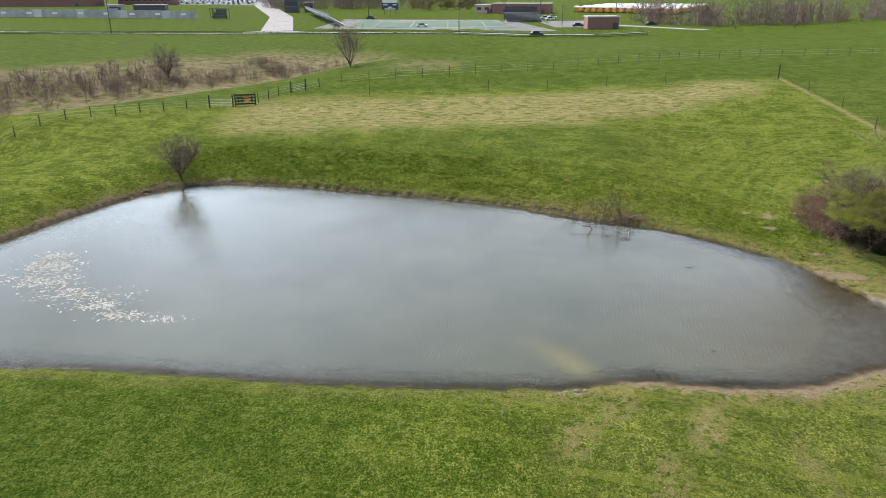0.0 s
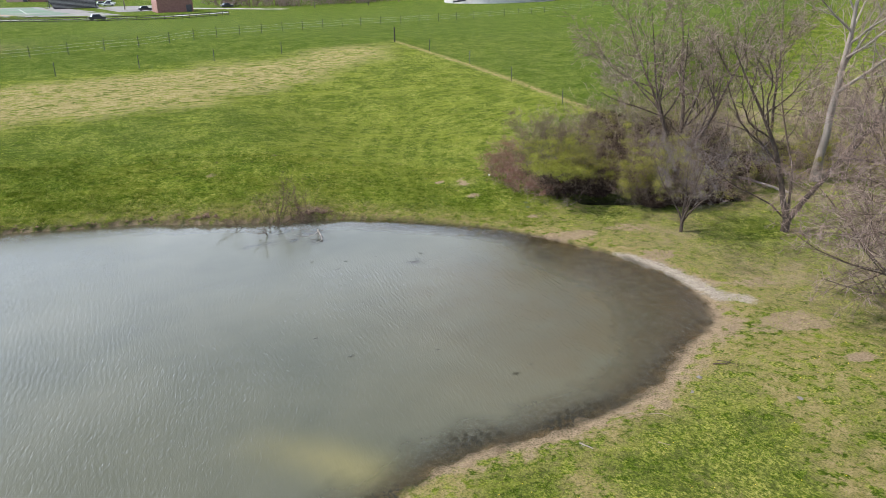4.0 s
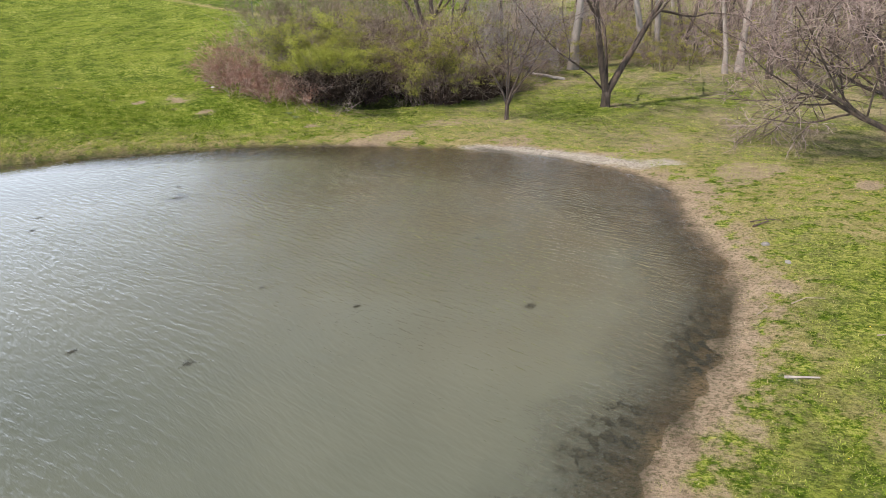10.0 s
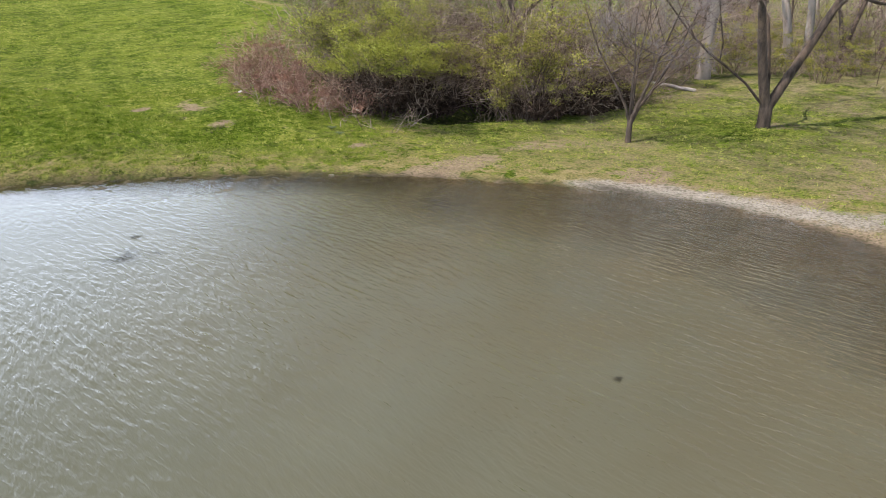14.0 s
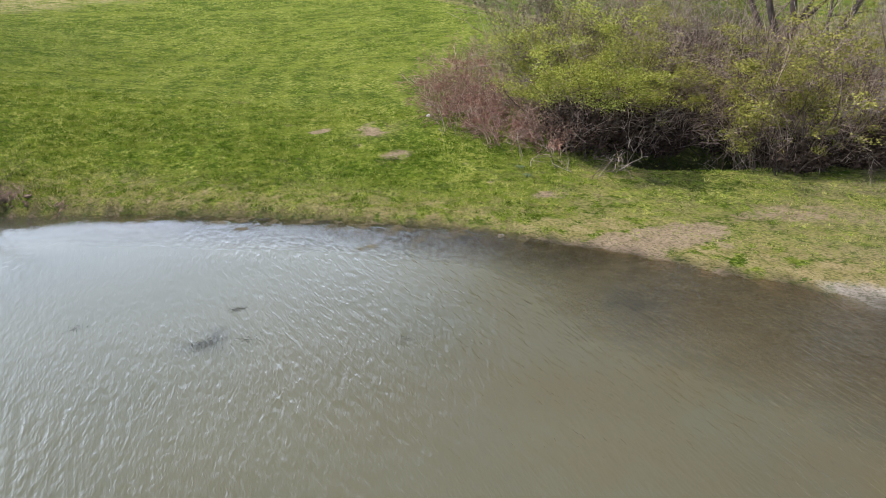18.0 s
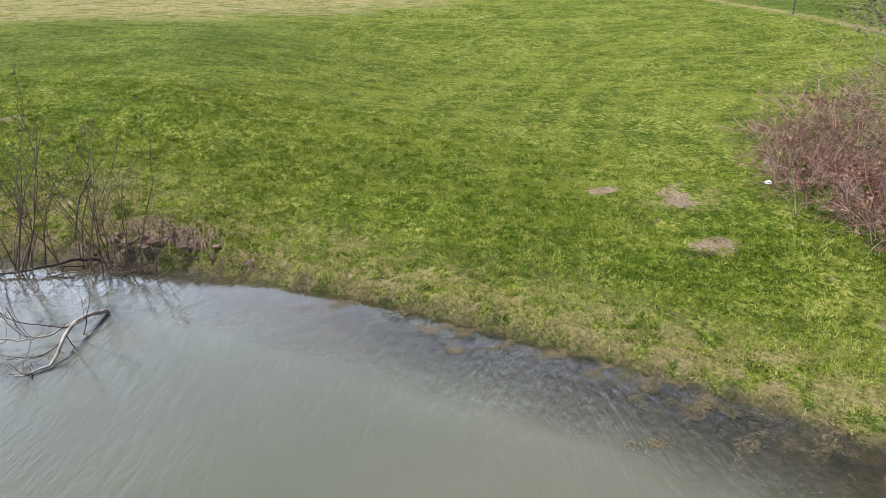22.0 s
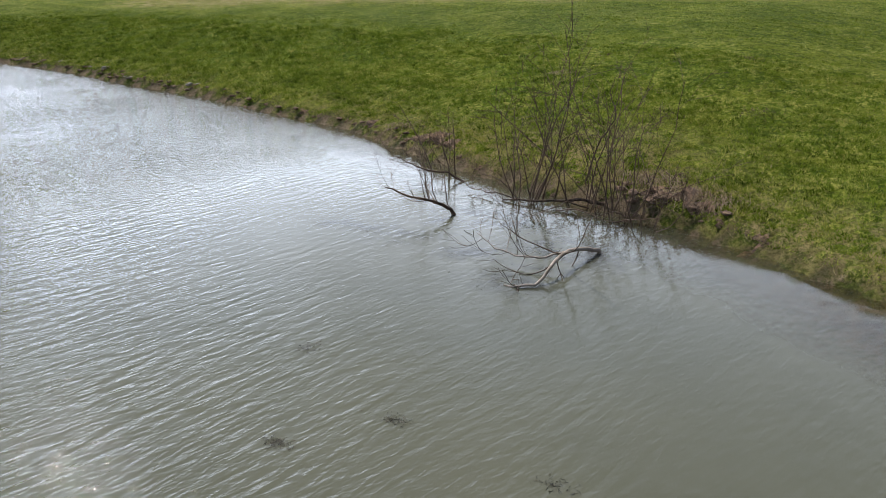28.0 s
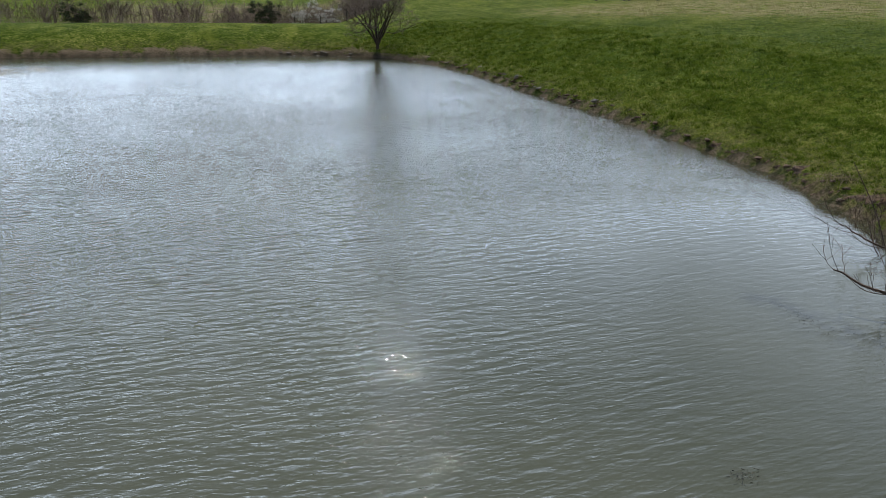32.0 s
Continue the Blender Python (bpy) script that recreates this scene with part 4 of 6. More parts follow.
shrub_at("shrub", 39.7, 48.9, "tall shrub just coming into olive leaf", 112, 40, 4.4, 2.4, M_BARK, M_TWIG, (18000, 0.05, 0.12), M_OLIVE, group=TH, per=(7, 6), spread=0.6, thick=0.016)
shrub_at("shrub", 42.4, 48.2, "tall shrub just coming into olive leaf", 113, 34, 4.2, 2.2, M_BARK, M_TWIG, (6000, 0.042, 0.35), M_OLIVE, group=TH, per=(7, 6), spread=0.6, thick=0.016)
shrub_at("juniper", 35.9, 55.4, "ragged dark juniper among the brambles", 114, 46, 5.0, 1.6, M_BARK, M_TWIG, (7000, 0.05, 0.35), by_island("brown_green_juniper", [(0.06, 0.055, 0.03), (0.11, 0.095, 0.055), (0.15, 0.12, 0.08)], 0.8), group=TH, per=(8, 6), spread=0.4)
for k, (x, y, h, r) in enumerate([(38.9, 52.9, 2.4, 2.0), (37.4, 54.6, 3.0, 2.2), (40.6, 48.4, 1.8, 1.8), (42.4, 47.0, 2.0, 1.9), (44.2, 46.8, 2.6, 2.2), (39.6, 53.6, 3.2, 2.4), (41.8, 51.6, 4.0, 2.8), (44.2, 50.2, 4.2, 2.8), (46.4, 47.6, 3.0, 2.4), (38.2, 56.0, 3.6, 2.6), (40.4, 55.2, 4.2, 2.8), (43.0, 54.6, 4.4, 3.0), (46.0, 53.4, 4.6, 3.0), (40.6, 59.0, 3.6, 3.0), (44.4, 58.2, 4.4, 3.2), (48.6, 56.4, 4.6, 3.2), (48.8, 50.0, 3.6, 2.6), (51.4, 48.8, 3.4, 2.6), (51.6, 53.4, 4.4, 3.0), (47.6, 61.0, 4.0, 3.2), (52.6, 59.0, 4.4, 3.2), (55.4, 55.6, 4.0, 3.0), (56.8, 49.4, 3.0, 2.6)]):
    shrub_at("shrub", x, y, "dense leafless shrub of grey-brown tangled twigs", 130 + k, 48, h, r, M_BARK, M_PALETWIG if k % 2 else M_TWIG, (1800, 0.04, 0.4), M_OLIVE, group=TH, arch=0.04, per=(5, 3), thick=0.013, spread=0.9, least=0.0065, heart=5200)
for k, (x, y, h, n) in enumerate([(33.5, 51.9, 1.2, 8), (34.9, 51.6, 1.4, 7), (39.6, 50.6, 1.8, 8), (40.5, 49.5, 2.0, 11), (41.8, 48.6, 2.2, 11), (43.2, 47.7, 2.2, 10), (44.8, 46.5, 2.0, 10), (46.6, 46.0, 2.2, 9), (36.8, 54.0, 2.6, 10), (38.8, 53.2, 2.8, 11), (41.5, 51.6, 3.0, 10), (48.8, 46.2, 2.2, 9), (32.4, 56.4, 1.2, 8), (33.0, 53.6, 1.3, 8)]):
    shrub_at("bramble", x, y, "pale dead canes arching out of the thicket", 240 + k, n, h, 1.5, M_PALETWIG, M_PALETWIG, group=TH, arch=0.10, per=(3, 2), thick=0.011, spread=1.1, least=0.0055)
for k, (x, y, h) in enumerate([(59.6, 46.6, 1.7), (60.6, 43.4, 1.6), (58.6, 40.6, 1.4), (66.5, 38.6, 1.8), (60.2, 36.8, 1.5), (63.4, 34.8, 1.7), (54.6, 47.2, 1.6), (62.5, 30.2, 1.8), (68.5, 42.8, 2.0), (73, 32, 2.0), (66, 26, 2.0), (60, 26, 1.8), (75, 40, 2.2), (58, 20, 2.0), (66, 18, 2.2), (52, 20, 2.0), (48, 14, 2.2), (72, 24, 2.2), (52.5, 45.8, 2.2), (50.6, 46.4, 2.0), (56.4, 45.4, 2.4), (57.8, 43.6, 2.0), (56.8, 38.4, 1.6), (61.6, 39.4, 2.2), (64.2, 43.4, 2.6), (66.4, 36.2, 2.4), (62.0, 45.0, 2.6), (59.4, 30.4, 2.0), (54.6, 28.6, 1.8), (51.4, 25.0, 2.0), (64.8, 31.4, 2.4), (70.2, 39.6, 2.6), (58.2, 48.2, 2.4)]):
    shrub_at("shrub", x, y, "low woodland shrub just greening", 700 + k, 34, h * 1.15, 2.0, M_TWIG, M_TWIG, (2200, 0.05, 0.2), M_OLIVE, group="undergrowth of the wood", per=(5, 3), thick=0.01, spread=1.0)

under = [shrub("shrub", (72 + 2 * k, 20, ground_z(72 + 2 * k, 20)), "leafless undergrowth shrub between the woodland trunks", 190 + k, 16, 2.2, 2.2, M_TWIG, M_PINKTWIG, (260, 0.03, 0.0), M_DEADLEAF_SHADE, group="undergrowth of the wood", per=(5, 2), thick=0.013, spread=0.9, least=0.009, coarse=True) for k in range(2)]
rng = np.random.RandomState(15)
spots = []
while len(spots) < 105:
    x, y = rng.uniform(54, 112), rng.uniform(0, 62)
    if x > 66 or y > 46 or y < 26:
        spots.append((x, y, rng.uniform(0.6, 1.8)))
massed("undergrowth", under, spots, rng, "tangled leafless undergrowth between the woodland trunks", "undergrowth")

# the willow scrub that stands in the water below the mown slope
WI = "willow scrub at the water's edge"
M_WILLOW = plain("red_brown_willow_rods", (0.040, 0.025, 0.016), (0.120, 0.076, 0.050), 2, 0.8)
for k, (x, y, n, h, sp) in enumerate([(14.8, 60.2, 13, 3.1, 0.75), (15.2, 60.4, 4, 2.4, 0.7), (16.9, 59.7, 13, 3.0, 0.7), (16.2, 60.1, 4, 3.3, 0.4), (17.6, 59.5, 7, 1.5, 1.2), (12.4, 61.2, 6, 1.8, 0.9)]):
    shrub("willow", (x, y, max(ground_z(x, y), -0.1)), "leafless willow with upright red-brown rods in shallow water", 200 + k, n, h, 0.7, M_WILLOW, M_WILLOW, group=WI, per=(4, 3), thick=0.0115, spread=sp, category="shrub", rods=True, least=0.0035)


def stray(name, points, r0, r1, label, seed, twigs, mat, group="", reach=0.33):
    """A crooked branch along the given points, with side twigs that rise."""
    rng = np.random.RandomState(seed)
    p = np.array(points, float)
    u = np.linspace(0, len(p) - 1, 16)
    line = np.stack([np.interp(u, np.arange(len(p)), p[:, n]) for n in range(3)], 1)[None]
    line[:, 1:-1] += rng.normal(0, 0.012, (1, 14, 3))
    R = np.linspace(r0, r1, 16)[None]
    at = line[0, 0].copy()
    th = thing(name, tuple(at), label, "branch", group)
    A, AR = sprout(rng, line, R, twigs, 0.2, 60, reach, 9, 0.12, 0.16, 0.4, least=0.0048)
    B, BR = sprout(rng, A, AR, 3, 0.2, 35, 0.5, 5, 0.12, 0.06, 0.6, least=0.0036)
    part("limb", tube_mesh("limb", [(line - at, R, 7)]), mat, th)
    for j in range(len(A)):
        s = slice(3 * j, 3 * j + 3)
        part("twig", tube_mesh("twig", [(A[j : j + 1] - at, AR[j : j + 1], 4), (B[s] - at, BR[s], 3)]), M_WILLOW, th)
    return th


M_DRIFT = plain("sun_bleached_wood", (0.16, 0.14, 0.12), (0.36, 0.325, 0.29), 4, 0.9, 0.3, 30)
stray("fallen_branch", [(17.2, 57.75, -0.15), (17.12, 57.5, 0.10), (16.95, 57.2, 0.16), (16.75, 56.6, 0.30), (16.7, 56.0, 0.22), (16.62, 55.6, 0.05), (16.35, 55.4, 0.02), (16.1, 55.4, 0.0)], 0.048, 0.016, "bleached bare branch arching out of the pond", 220, 10, M_DRIFT, reach=0.4)
stray("fallen_branch", [(16.75, 56.6, 0.28), (16.4, 56.45, 0.16), (16.0, 56.4, 0.14), (15.5, 56.5, 0.20), (15.1, 56.7, 0.34)], 0.022, 0.007, "thin bare branch low over the water", 221, 9, M_DRIFT, reach=0.65)
stray("fallen_branch", [(13.9, 58.6, -0.2), (13.8, 58.5, 0.12), (13.6, 58.2, 0.34), (13.2, 57.9, 0.46), (12.6, 57.8, 0.62)], 0.05, 0.014, "dark bare branch curving up out of the water", 222, 11, M_WILLOW, reach=0.7)
stray("fallen_branch", [(13.1, 61.2, -0.1), (12.6, 61.0, 0.22), (12.0, 60.8, 0.30), (11.3, 60.7, 0.55)], 0.035, 0.010, "thin dark branch leaning over the water", 223, 9, M_WILLOW, reach=0.6)
stray("fallen_branch", [(16.6, 60.4, 0.1), (16.2, 60.2, 0.2), (15.4, 60.0, 0.12), (14.4, 60.0, 0.02)], 0.045, 0.02, "crooked dead limb lying in the scrub", 224, 6, M_BARK)
stray("fallen_branch", [(16.0, 61.0, 0.3), (16.3, 60.9, 1.4), (16.6, 61.0, 1.9), (16.35, 61.2, 2.4), (16.5, 61.1, 2.8)], 0.02, 0.006, "tall crooked dead stem above the scrub", 225, 5, M_BARK)
for k, pts in enumerate([[(14.9, 60.2, -0.05), (14.2, 60.1, 0.14), (13.6, 60.3, 0.1), (13.0, 60.6, 0.22)], [(16.9, 59.6, -0.05), (17.4, 59.3, 0.16), (17.9, 59.2, 0.3)], [(15.6, 59.9, -0.05), (16.2, 59.5, 0.18), (16.8, 59.4, 0.06), (17.3, 59.5, 0.02)], [(16.3, 60.3, 0.0), (16.0, 59.6, 0.28), (15.7, 59.0, 0.22), (15.3, 58.7, 0.05)], [(17.2, 59.9, 0.05), (17.0, 59.3, 0.3), (16.6, 58.8, 0.2)]]):
    stray("fallen_branch", pts, 0.018, 0.006, "thin dark limb lying half in the water", 230 + k, 7, M_WILLOW)
stray("fallen_branch", [(50.8, 43.9, 0.56), (50.6, 45.4, 0.78), (50.4, 47.0, 0.92), (50.2, 48.6, 1.0)], 0.11, 0.08, "pale fallen trunk propped across the thicket", 226, 3, M_DRIFT)


# ---- fences ----
def run_of(points, step):
    """Places every step metres along a line through the points."""
    p = np.array(points, float)
    s = np.r_[0, np.cumsum(np.hypot(*np.diff(p, axis=0).T))]
    at = np.arange(0, s[-1] + 0.01, step)
    return np.stack([np.interp(at, s, p[:, 0]), np.interp(at, s, p[:, 1])], 1)


def ground_row(xy):
    return land(xy[:, 0], xy[:, 1])


def shared(name, me, parent, m, material=None):
    ob = new(name, me)
    ob.parent = parent
    ob.matrix_local = m
    return ob


def meshed(name, bm, material):
    me = bpy.data.meshes.new(name)
    bm.to_mesh(me)
    bm.free()
    me.materials.append(material)
    return me


def post_fence(points, step, label, post, rails, rail_mat, rail_size, kind="post"):
    """Posts on shared mesh data and one rail or wire for each bay and height."""
    xy = run_of(points, step)
    z = ground_row(xy)
    th = thing("fence", (xy[0, 0], xy[0, 1], z[0]), label, "fence")
    at = Vector((xy[0, 0], xy[0, 1], z[0]))
    unit = meshed("rail", boxed((1, rail_size[0], rail_size[1])), rail_mat)
    for k in range(len(xy)):
        here = Vector((xy[k, 0], xy[k, 1], z[k]))
        shared("post", post, th, Matrix.Translation(here - at))
    if rails:
        for h in rails:
            for k in range(len(xy) - 1):
                a, b = Vector((*xy[k], z[k] + h)), Vector((*xy[k + 1], z[k + 1] + h))
                d = b - a
                m = Matrix.Translation((a + b) / 2 - at) @ d.to_track_quat("X", "Z").to_matrix().to_4x4() @ Matrix.Diagonal((d.length, 1, 1, 1))
                shared("rail", unit, th, m)
    return th


POST = meshed("post", rod(bmesh.new(), (0, 0, -0.3), (0, 0, 1.5), 0.075, 0.065, 8), M_BLACKWOOD)
TPOST = meshed("post", box(boxed((0.09, 0.03, 1.9), (0, 0, 0.65)), (0.03, 0.09, 1.9), (0, 0, 0.65)), M_TPOST)
SQUARE = meshed("post", boxed((0.13, 0.13, 1.7), (0, 0, 0.5), bevel=0.01), M_BLACKWOOD)
post_fence([(-36.2, 104.7), (-49.6, 97.8), (-59.5, 90.2), (-68, 82)], 3.3, "pasture fence of dark posts and wire", POST, (0.5, 0.95, 1.3), M_STEEL, (0.012, 0.012))
post_fence([(-29.4, 107.6), (-26.8, 113.2), (-21.2, 117.6)], 2.6, "pasture fence of dark posts and wire", POST, (0.5, 0.95, 1.3), M_STEEL, (0.012, 0.012))
post_fence([(-17.7, 118.4), (-9.5, 120.9), (4.5, 123.2), (22.7, 125.9), (32.7, 131.4), (47.7, 137.8), (63.7, 142.6), (93.7, 144.8), (131, 152), (146, 155)], 4.7, "long wire fence on thin steel posts across the pasture", TPOST, (0.45, 0.9, 1.25), M_STEEL, (0.01, 0.01))
post_fence([(-12, 108.8), (6.9, 109.8), (24, 110.3), (38, 110.8)], 9.4, "thin steel posts along the mown edge", TPOST, (), M_STEEL, (0.01, 0.01))
post_fence([(53.1, 101.2), (52.8, 91.8), (51.2, 79.4), (49.4, 66)], 10.6, "thin steel posts along the mown edge", TPOST, (), M_STEEL, (0.01, 0.01))
th = thing("corner_post", (52.7, 110.6, ground_z(52.7, 110.6)), "thick dark wooden corner post in the pasture", "post")
part("shaft", rod(bmesh.new(), (0, 0, -0.3), (0, 0, 2.1), 0.11, 0.10, 10), M_BLACKWOOD, th)
part("cap", rod(bmesh.new(), (0, 0, 2.1), (0, 0, 2.16), 0.10, 0.04, 10), M_BLACKWOOD, th)
post_fence([(-168, 240), (-149, 243), (-114, 246), (-77, 248), (-38, 249), (-1, 245), (19, 232), (37, 227), (50, 228), (66, 236)], 2.45, "long black four-board fence beside the far road", SQUARE, (0.35, 0.8, 1.25), M_BLACKWOOD, (0.04, 0.15))


def tube_gate(x, y, turn, width):
    th = thing("farm_gate", (x, y, ground_z(x, y)), "galvanised tubular farm gate, closed", "gate", turn=turn)
    for h in (0.25, 0.5, 0.75, 1.0, 1.25):
        part("bar", rod(bmesh.new(), (0, 0, h), (width, 0, h), 0.022), M_STEEL, th)
    for u in (0, 0.5, 1):
        part("upright", rod(bmesh.new(), (u * width, 0, 0.2), (u * width, 0, 1.3), 0.025), M_STEEL, th)
    for u in (-0.12, width + 0.12):
        part("gate_post", rod(bmesh.new(), (u, 0, -0.3), (u, 0, 1.9), 0.11, 0.10, 10), M_BLACKWOOD, th)
    return th


tube_gate(-36.0, 104.6, 4, 3.3)
tube_gate(-25.6, 114.6, 58, 3.4)
th = thing("panel", (-32.3, 105.2, ground_z(-32.3, 105.2)), "black lattice panel hung with small signs between posts", "panel", turn=14)
for u in (0, 3.0):
    part("panel_post", boxed((0.18, 0.18, 2.3), (u, 0, 0.85), bevel=0.015), M_BLACKWOOD, th)
for h in (0.35, 0.8, 1.25, 1.7):
    part("slat", boxed((3.0, 0.04, 0.22), (1.5, 0, h)), M_BLACKWOOD, th)
for u in (0.5, 1.0, 1.5, 2.0, 2.5):
    part("brace", boxed((0.16, 0.05, 1.6), (u, 0.045, 1.0)), M_BLACKWOOD, th)
M_ORANGE, M_RED, M_WHITE = plain("orange_sign_paint", (0.50, 0.24, 0.06), (0.58, 0.30, 0.10), 3, 0.5), plain("red_sign_paint", (0.5, 0.06, 0.06), (0.55, 0.08, 0.07), 3, 0.5), plain("white_paint", (0.72, 0.72, 0.70), (0.82, 0.82, 0.8), 3, 0.5)
sg = part("sign", boxed((0.7, 0.02, 0.45), (1.75, -0.04, 0.85)), M_ORANGE, th, "orange sign board")
part("sign", boxed((0.8, 0.02, 0.2), (1.7, -0.045, 1.32)), M_RED, th, "red sign board")
for k in range(3):
    part("bar", boxed((0.5, 0.01, 0.05), (1.75, -0.056, 0.74 + 0.11 * k)), M_RED, sg)

# ---- the valley scrub ----
SC = "scrub along the stream"
M_PURPLE = plain("purple_grey_scrub_twigs", (0.13, 0.088, 0.082), (0.26, 0.19, 0.17), 0.7, 0.9)
base = [shrub("shrub", (-60 - 9 * k, 128 - 8 * k, ground_z(-60 - 9 * k, 128 - 8 * k)), "leafless purple-grey shrub by the stream", 300 + k, 11, 3.4 + 0.4 * k, 3.0, M_PURPLE, M_PURPLE if k != 1 else M_TWIG, group=SC, per=(5, 2), thick=0.026, spread=0.8, least=0.018, coarse=True) for k in range(3)]
rng = np.random.RandomState(9)
line = run_of(SCRUB, 1.0)
spots = []
while len(spots) < 240:
    c = line[rng.randint(0, len(line))]
    x, y = c[0] + rng.uniform(-8, 8), c[1] + rng.uniform(-8, 8)
    if x < -22 and y < 178 and x > -128:
        spots.append((x, y, rng.uniform(0.35, 0.8)))
for k, (x, y, q) in enumerate(spots[:50]):
    copy_thing(base[k % 3], pose(x, y, ground_z(x, y) - 0.05, 0, 0, rng.uniform(0, 360)) @ Matrix.Scale(q, 4))
massed("scrub", base, spots[50:], rng, "dense purple-grey leafless scrub along the stream", "scrub")
line = run_of([(-100, 25), (-88, 50), (-78, 76), (-70, 94), (-76, 116)], 1.0)
massed("scrub", base, [(*(line[int(k * len(line) / 110)] + rng.normal(0, 2.4, 2)), rng.uniform(0.5, 0.95)) for k in range(110)], rng, "dense purple-grey leafless scrub behind the dam", "scrub")
tree_at("tree", -59.5, 150, "rounded bare tree among the stream scrub", 4.3, 0.12, 320, first=[(0.86, 0.27, 1.25), (0.42, 0.80, 0.9), (-0.27, 0.86, 1.25), (-0.80, 0.42, 0.9), (-0.86, -0.26, 1.25), (-0.42, -0.80, 0.9), (0.26, -0.86, 1.25), (0.79, -0.42, 0.9), (0.1, 0, 1.5)], fork=0.6, spread=50, fine=2.8, per=(7, 6, 5, 2), bark=M_BARK, twig=M_PURPLE, low=0.12, reach=0.7, wander=0.14)
tree_at("tree", -18.8, 138, "many-stemmed bare tree at the end of the scrub", 6.3, 0.08, 321, first=[(0.57, 0.18, 1.35), (0.41, 0.44, 1.0), (0.13, 0.58, 1.35), (-0.18, 0.57, 1.0), (-0.44, 0.41, 1.35), (-0.58, 0.13, 1.0), (-0.57, -0.18, 1.35), (-0.41, -0.44, 1.0), (-0.13, -0.58, 1.35), (0.18, -0.57, 1.0), (0.44, -0.41, 1.35), (0.58, -0.13, 1.0), (0.1, 0, 1.5)], spread=36, fine=2.2, per=(7, 5, 4, 2), bark=M_TWIG, twig=M_TWIG, low=0.2)
for k, (x, y) in enumerate([(-66, 126), (-70, 120), (-80, 112), (-92, 106), (-62, 131), (-86, 105), (-75, 108), (-80, 70), (-84, 60), (-74, 88), (-86, 53), (-77, 80)]):
    tree_at("tree", x, y, "thin bare sapling in the stream scrub", 5.5 + k % 3, 0.06, 330 + k, spread=32, fine=2.2, per=(12, 4, 3, 2), bark=M_TWIG, twig=M_PURPLE, low=0.2, group=SC)
for k, (x, y, h) in enumerate([(-68, 81.5, 2.6), (-74, 61.5, 2.4), (-84, 52, 2.2)]):
    shrub_at("juniper", x, y, "dense dark evergreen bush behind the dam", 345 + k, 40, h, 1.5, M_BARK, M_BARK, (5000, 0.08, 0.02), M_DARKLEAF, per=(5, 3), spread=0.45)
M_BLOSSOM = by_island("white_blossom", [(0.62, 0.58, 0.55), (0.75, 0.72, 0.70), (0.5, 0.46, 0.42)], 0.7)
for k, (x, y, h) in enumerate([(-66, 85.5, 2.4), (-63.5, 87.5, 2.2), (-79, 113, 3.0)]):
    shrub_at("blossom_bush", x, y, "bush covered in white spring blossom", 350 + k, 34, h, 1.6, M_BARK, M_TWIG, (3500, 0.06, 0.1), M_BLOSSOM, per=(5, 3), spread=0.8)

# ---- the school grounds ----
def slab(name, points, lift, mat, label, category, kind="structure"):
    """A paved or painted sheet laid on the ground, from the points of its outline, strip by strip."""
    p = np.array(points, float)
    half = len(p) // 2
    left, right = p[:half], p[half:][::-1]
    u = np.linspace(0, half - 1, 30 * (half - 1) + 1)
    L = np.stack([np.interp(u, np.arange(half), left[:, n]) for n in (0, 1)], 1)
    Rr = np.stack([np.interp(u, np.arange(half), right[:, n]) for n in (0, 1)], 1)
    rows = np.stack([L + (Rr - L) * w for w in np.linspace(0, 1, 7)], 1)
    z = land(rows[..., 0], rows[..., 1], True) + lift
    v = np.concatenate([rows, z[..., None]], -1).reshape(-1, 3)
    i = np.arange(len(u) - 1)[:, None] * 7 + np.arange(6)[None]
    f = np.stack([i, i + 1, i + 8, i + 7], -1).reshape(-1, 4)
    me = mesh_of(name, v, f)
    me.materials.append(mat)
    return tagged(new(name, me), label, category, kind=kind)


M_ROAD = plain("pale_concrete_road", (0.24, 0.235, 0.225), (0.33, 0.32, 0.31), 0.3, 0.9, 0.2, 6)
M_TARMAC = plain("grey_tarmac", (0.12, 0.12, 0.12), (0.19, 0.19, 0.19), 0.2, 0.9, 0.2, 6)
M_PITCH = plain("artificial_pitch_green", (0.055, 0.12, 0.07), (0.085, 0.155, 0.10), 0.1, 0.9)
M_TRACK = plain("reddish_running_track", (0.30, 0.15, 0.11), (0.38, 0.22, 0.17), 0.2, 0.9)
M_BRICK = plain("red_brown_brick", (0.17, 0.085, 0.07), (0.26, 0.135, 0.11), 1.5, 0.9, 0.3, 14)
M_PINK = plain("pale_block_wall", (0.36, 0.25, 0.22), (0.45, 0.32, 0.28), 1.0, 0.9)
M_GLASS = plain("dark_window_glass", (0.03, 0.035, 0.045), (0.06, 0.065, 0.075), 0.5, 0.15)
M_DARKMETAL = plain("dark_painted_metal", (0.03, 0.032, 0.04), (0.06, 0.06, 0.07), 1, 0.6)
M_ROOF = plain("grey_flat_roofing", (0.30, 0.30, 0.30), (0.42, 0.42, 0.41), 0.3, 0.9)
M_LINE = plain("worn_pitch_line_paint", (0.22, 0.27, 0.24), (0.3, 0.34, 0.31), 1, 0.9)
slab("road", [(-80, 257), (-69, 268), (-92, 380), (-139, 535), (-185, 690), (-167, 690), (-125, 535), (-80, 380), (-57, 268), (-45, 257)], 0.06, M_ROAD, "pale concrete road leading up to the school", "road")
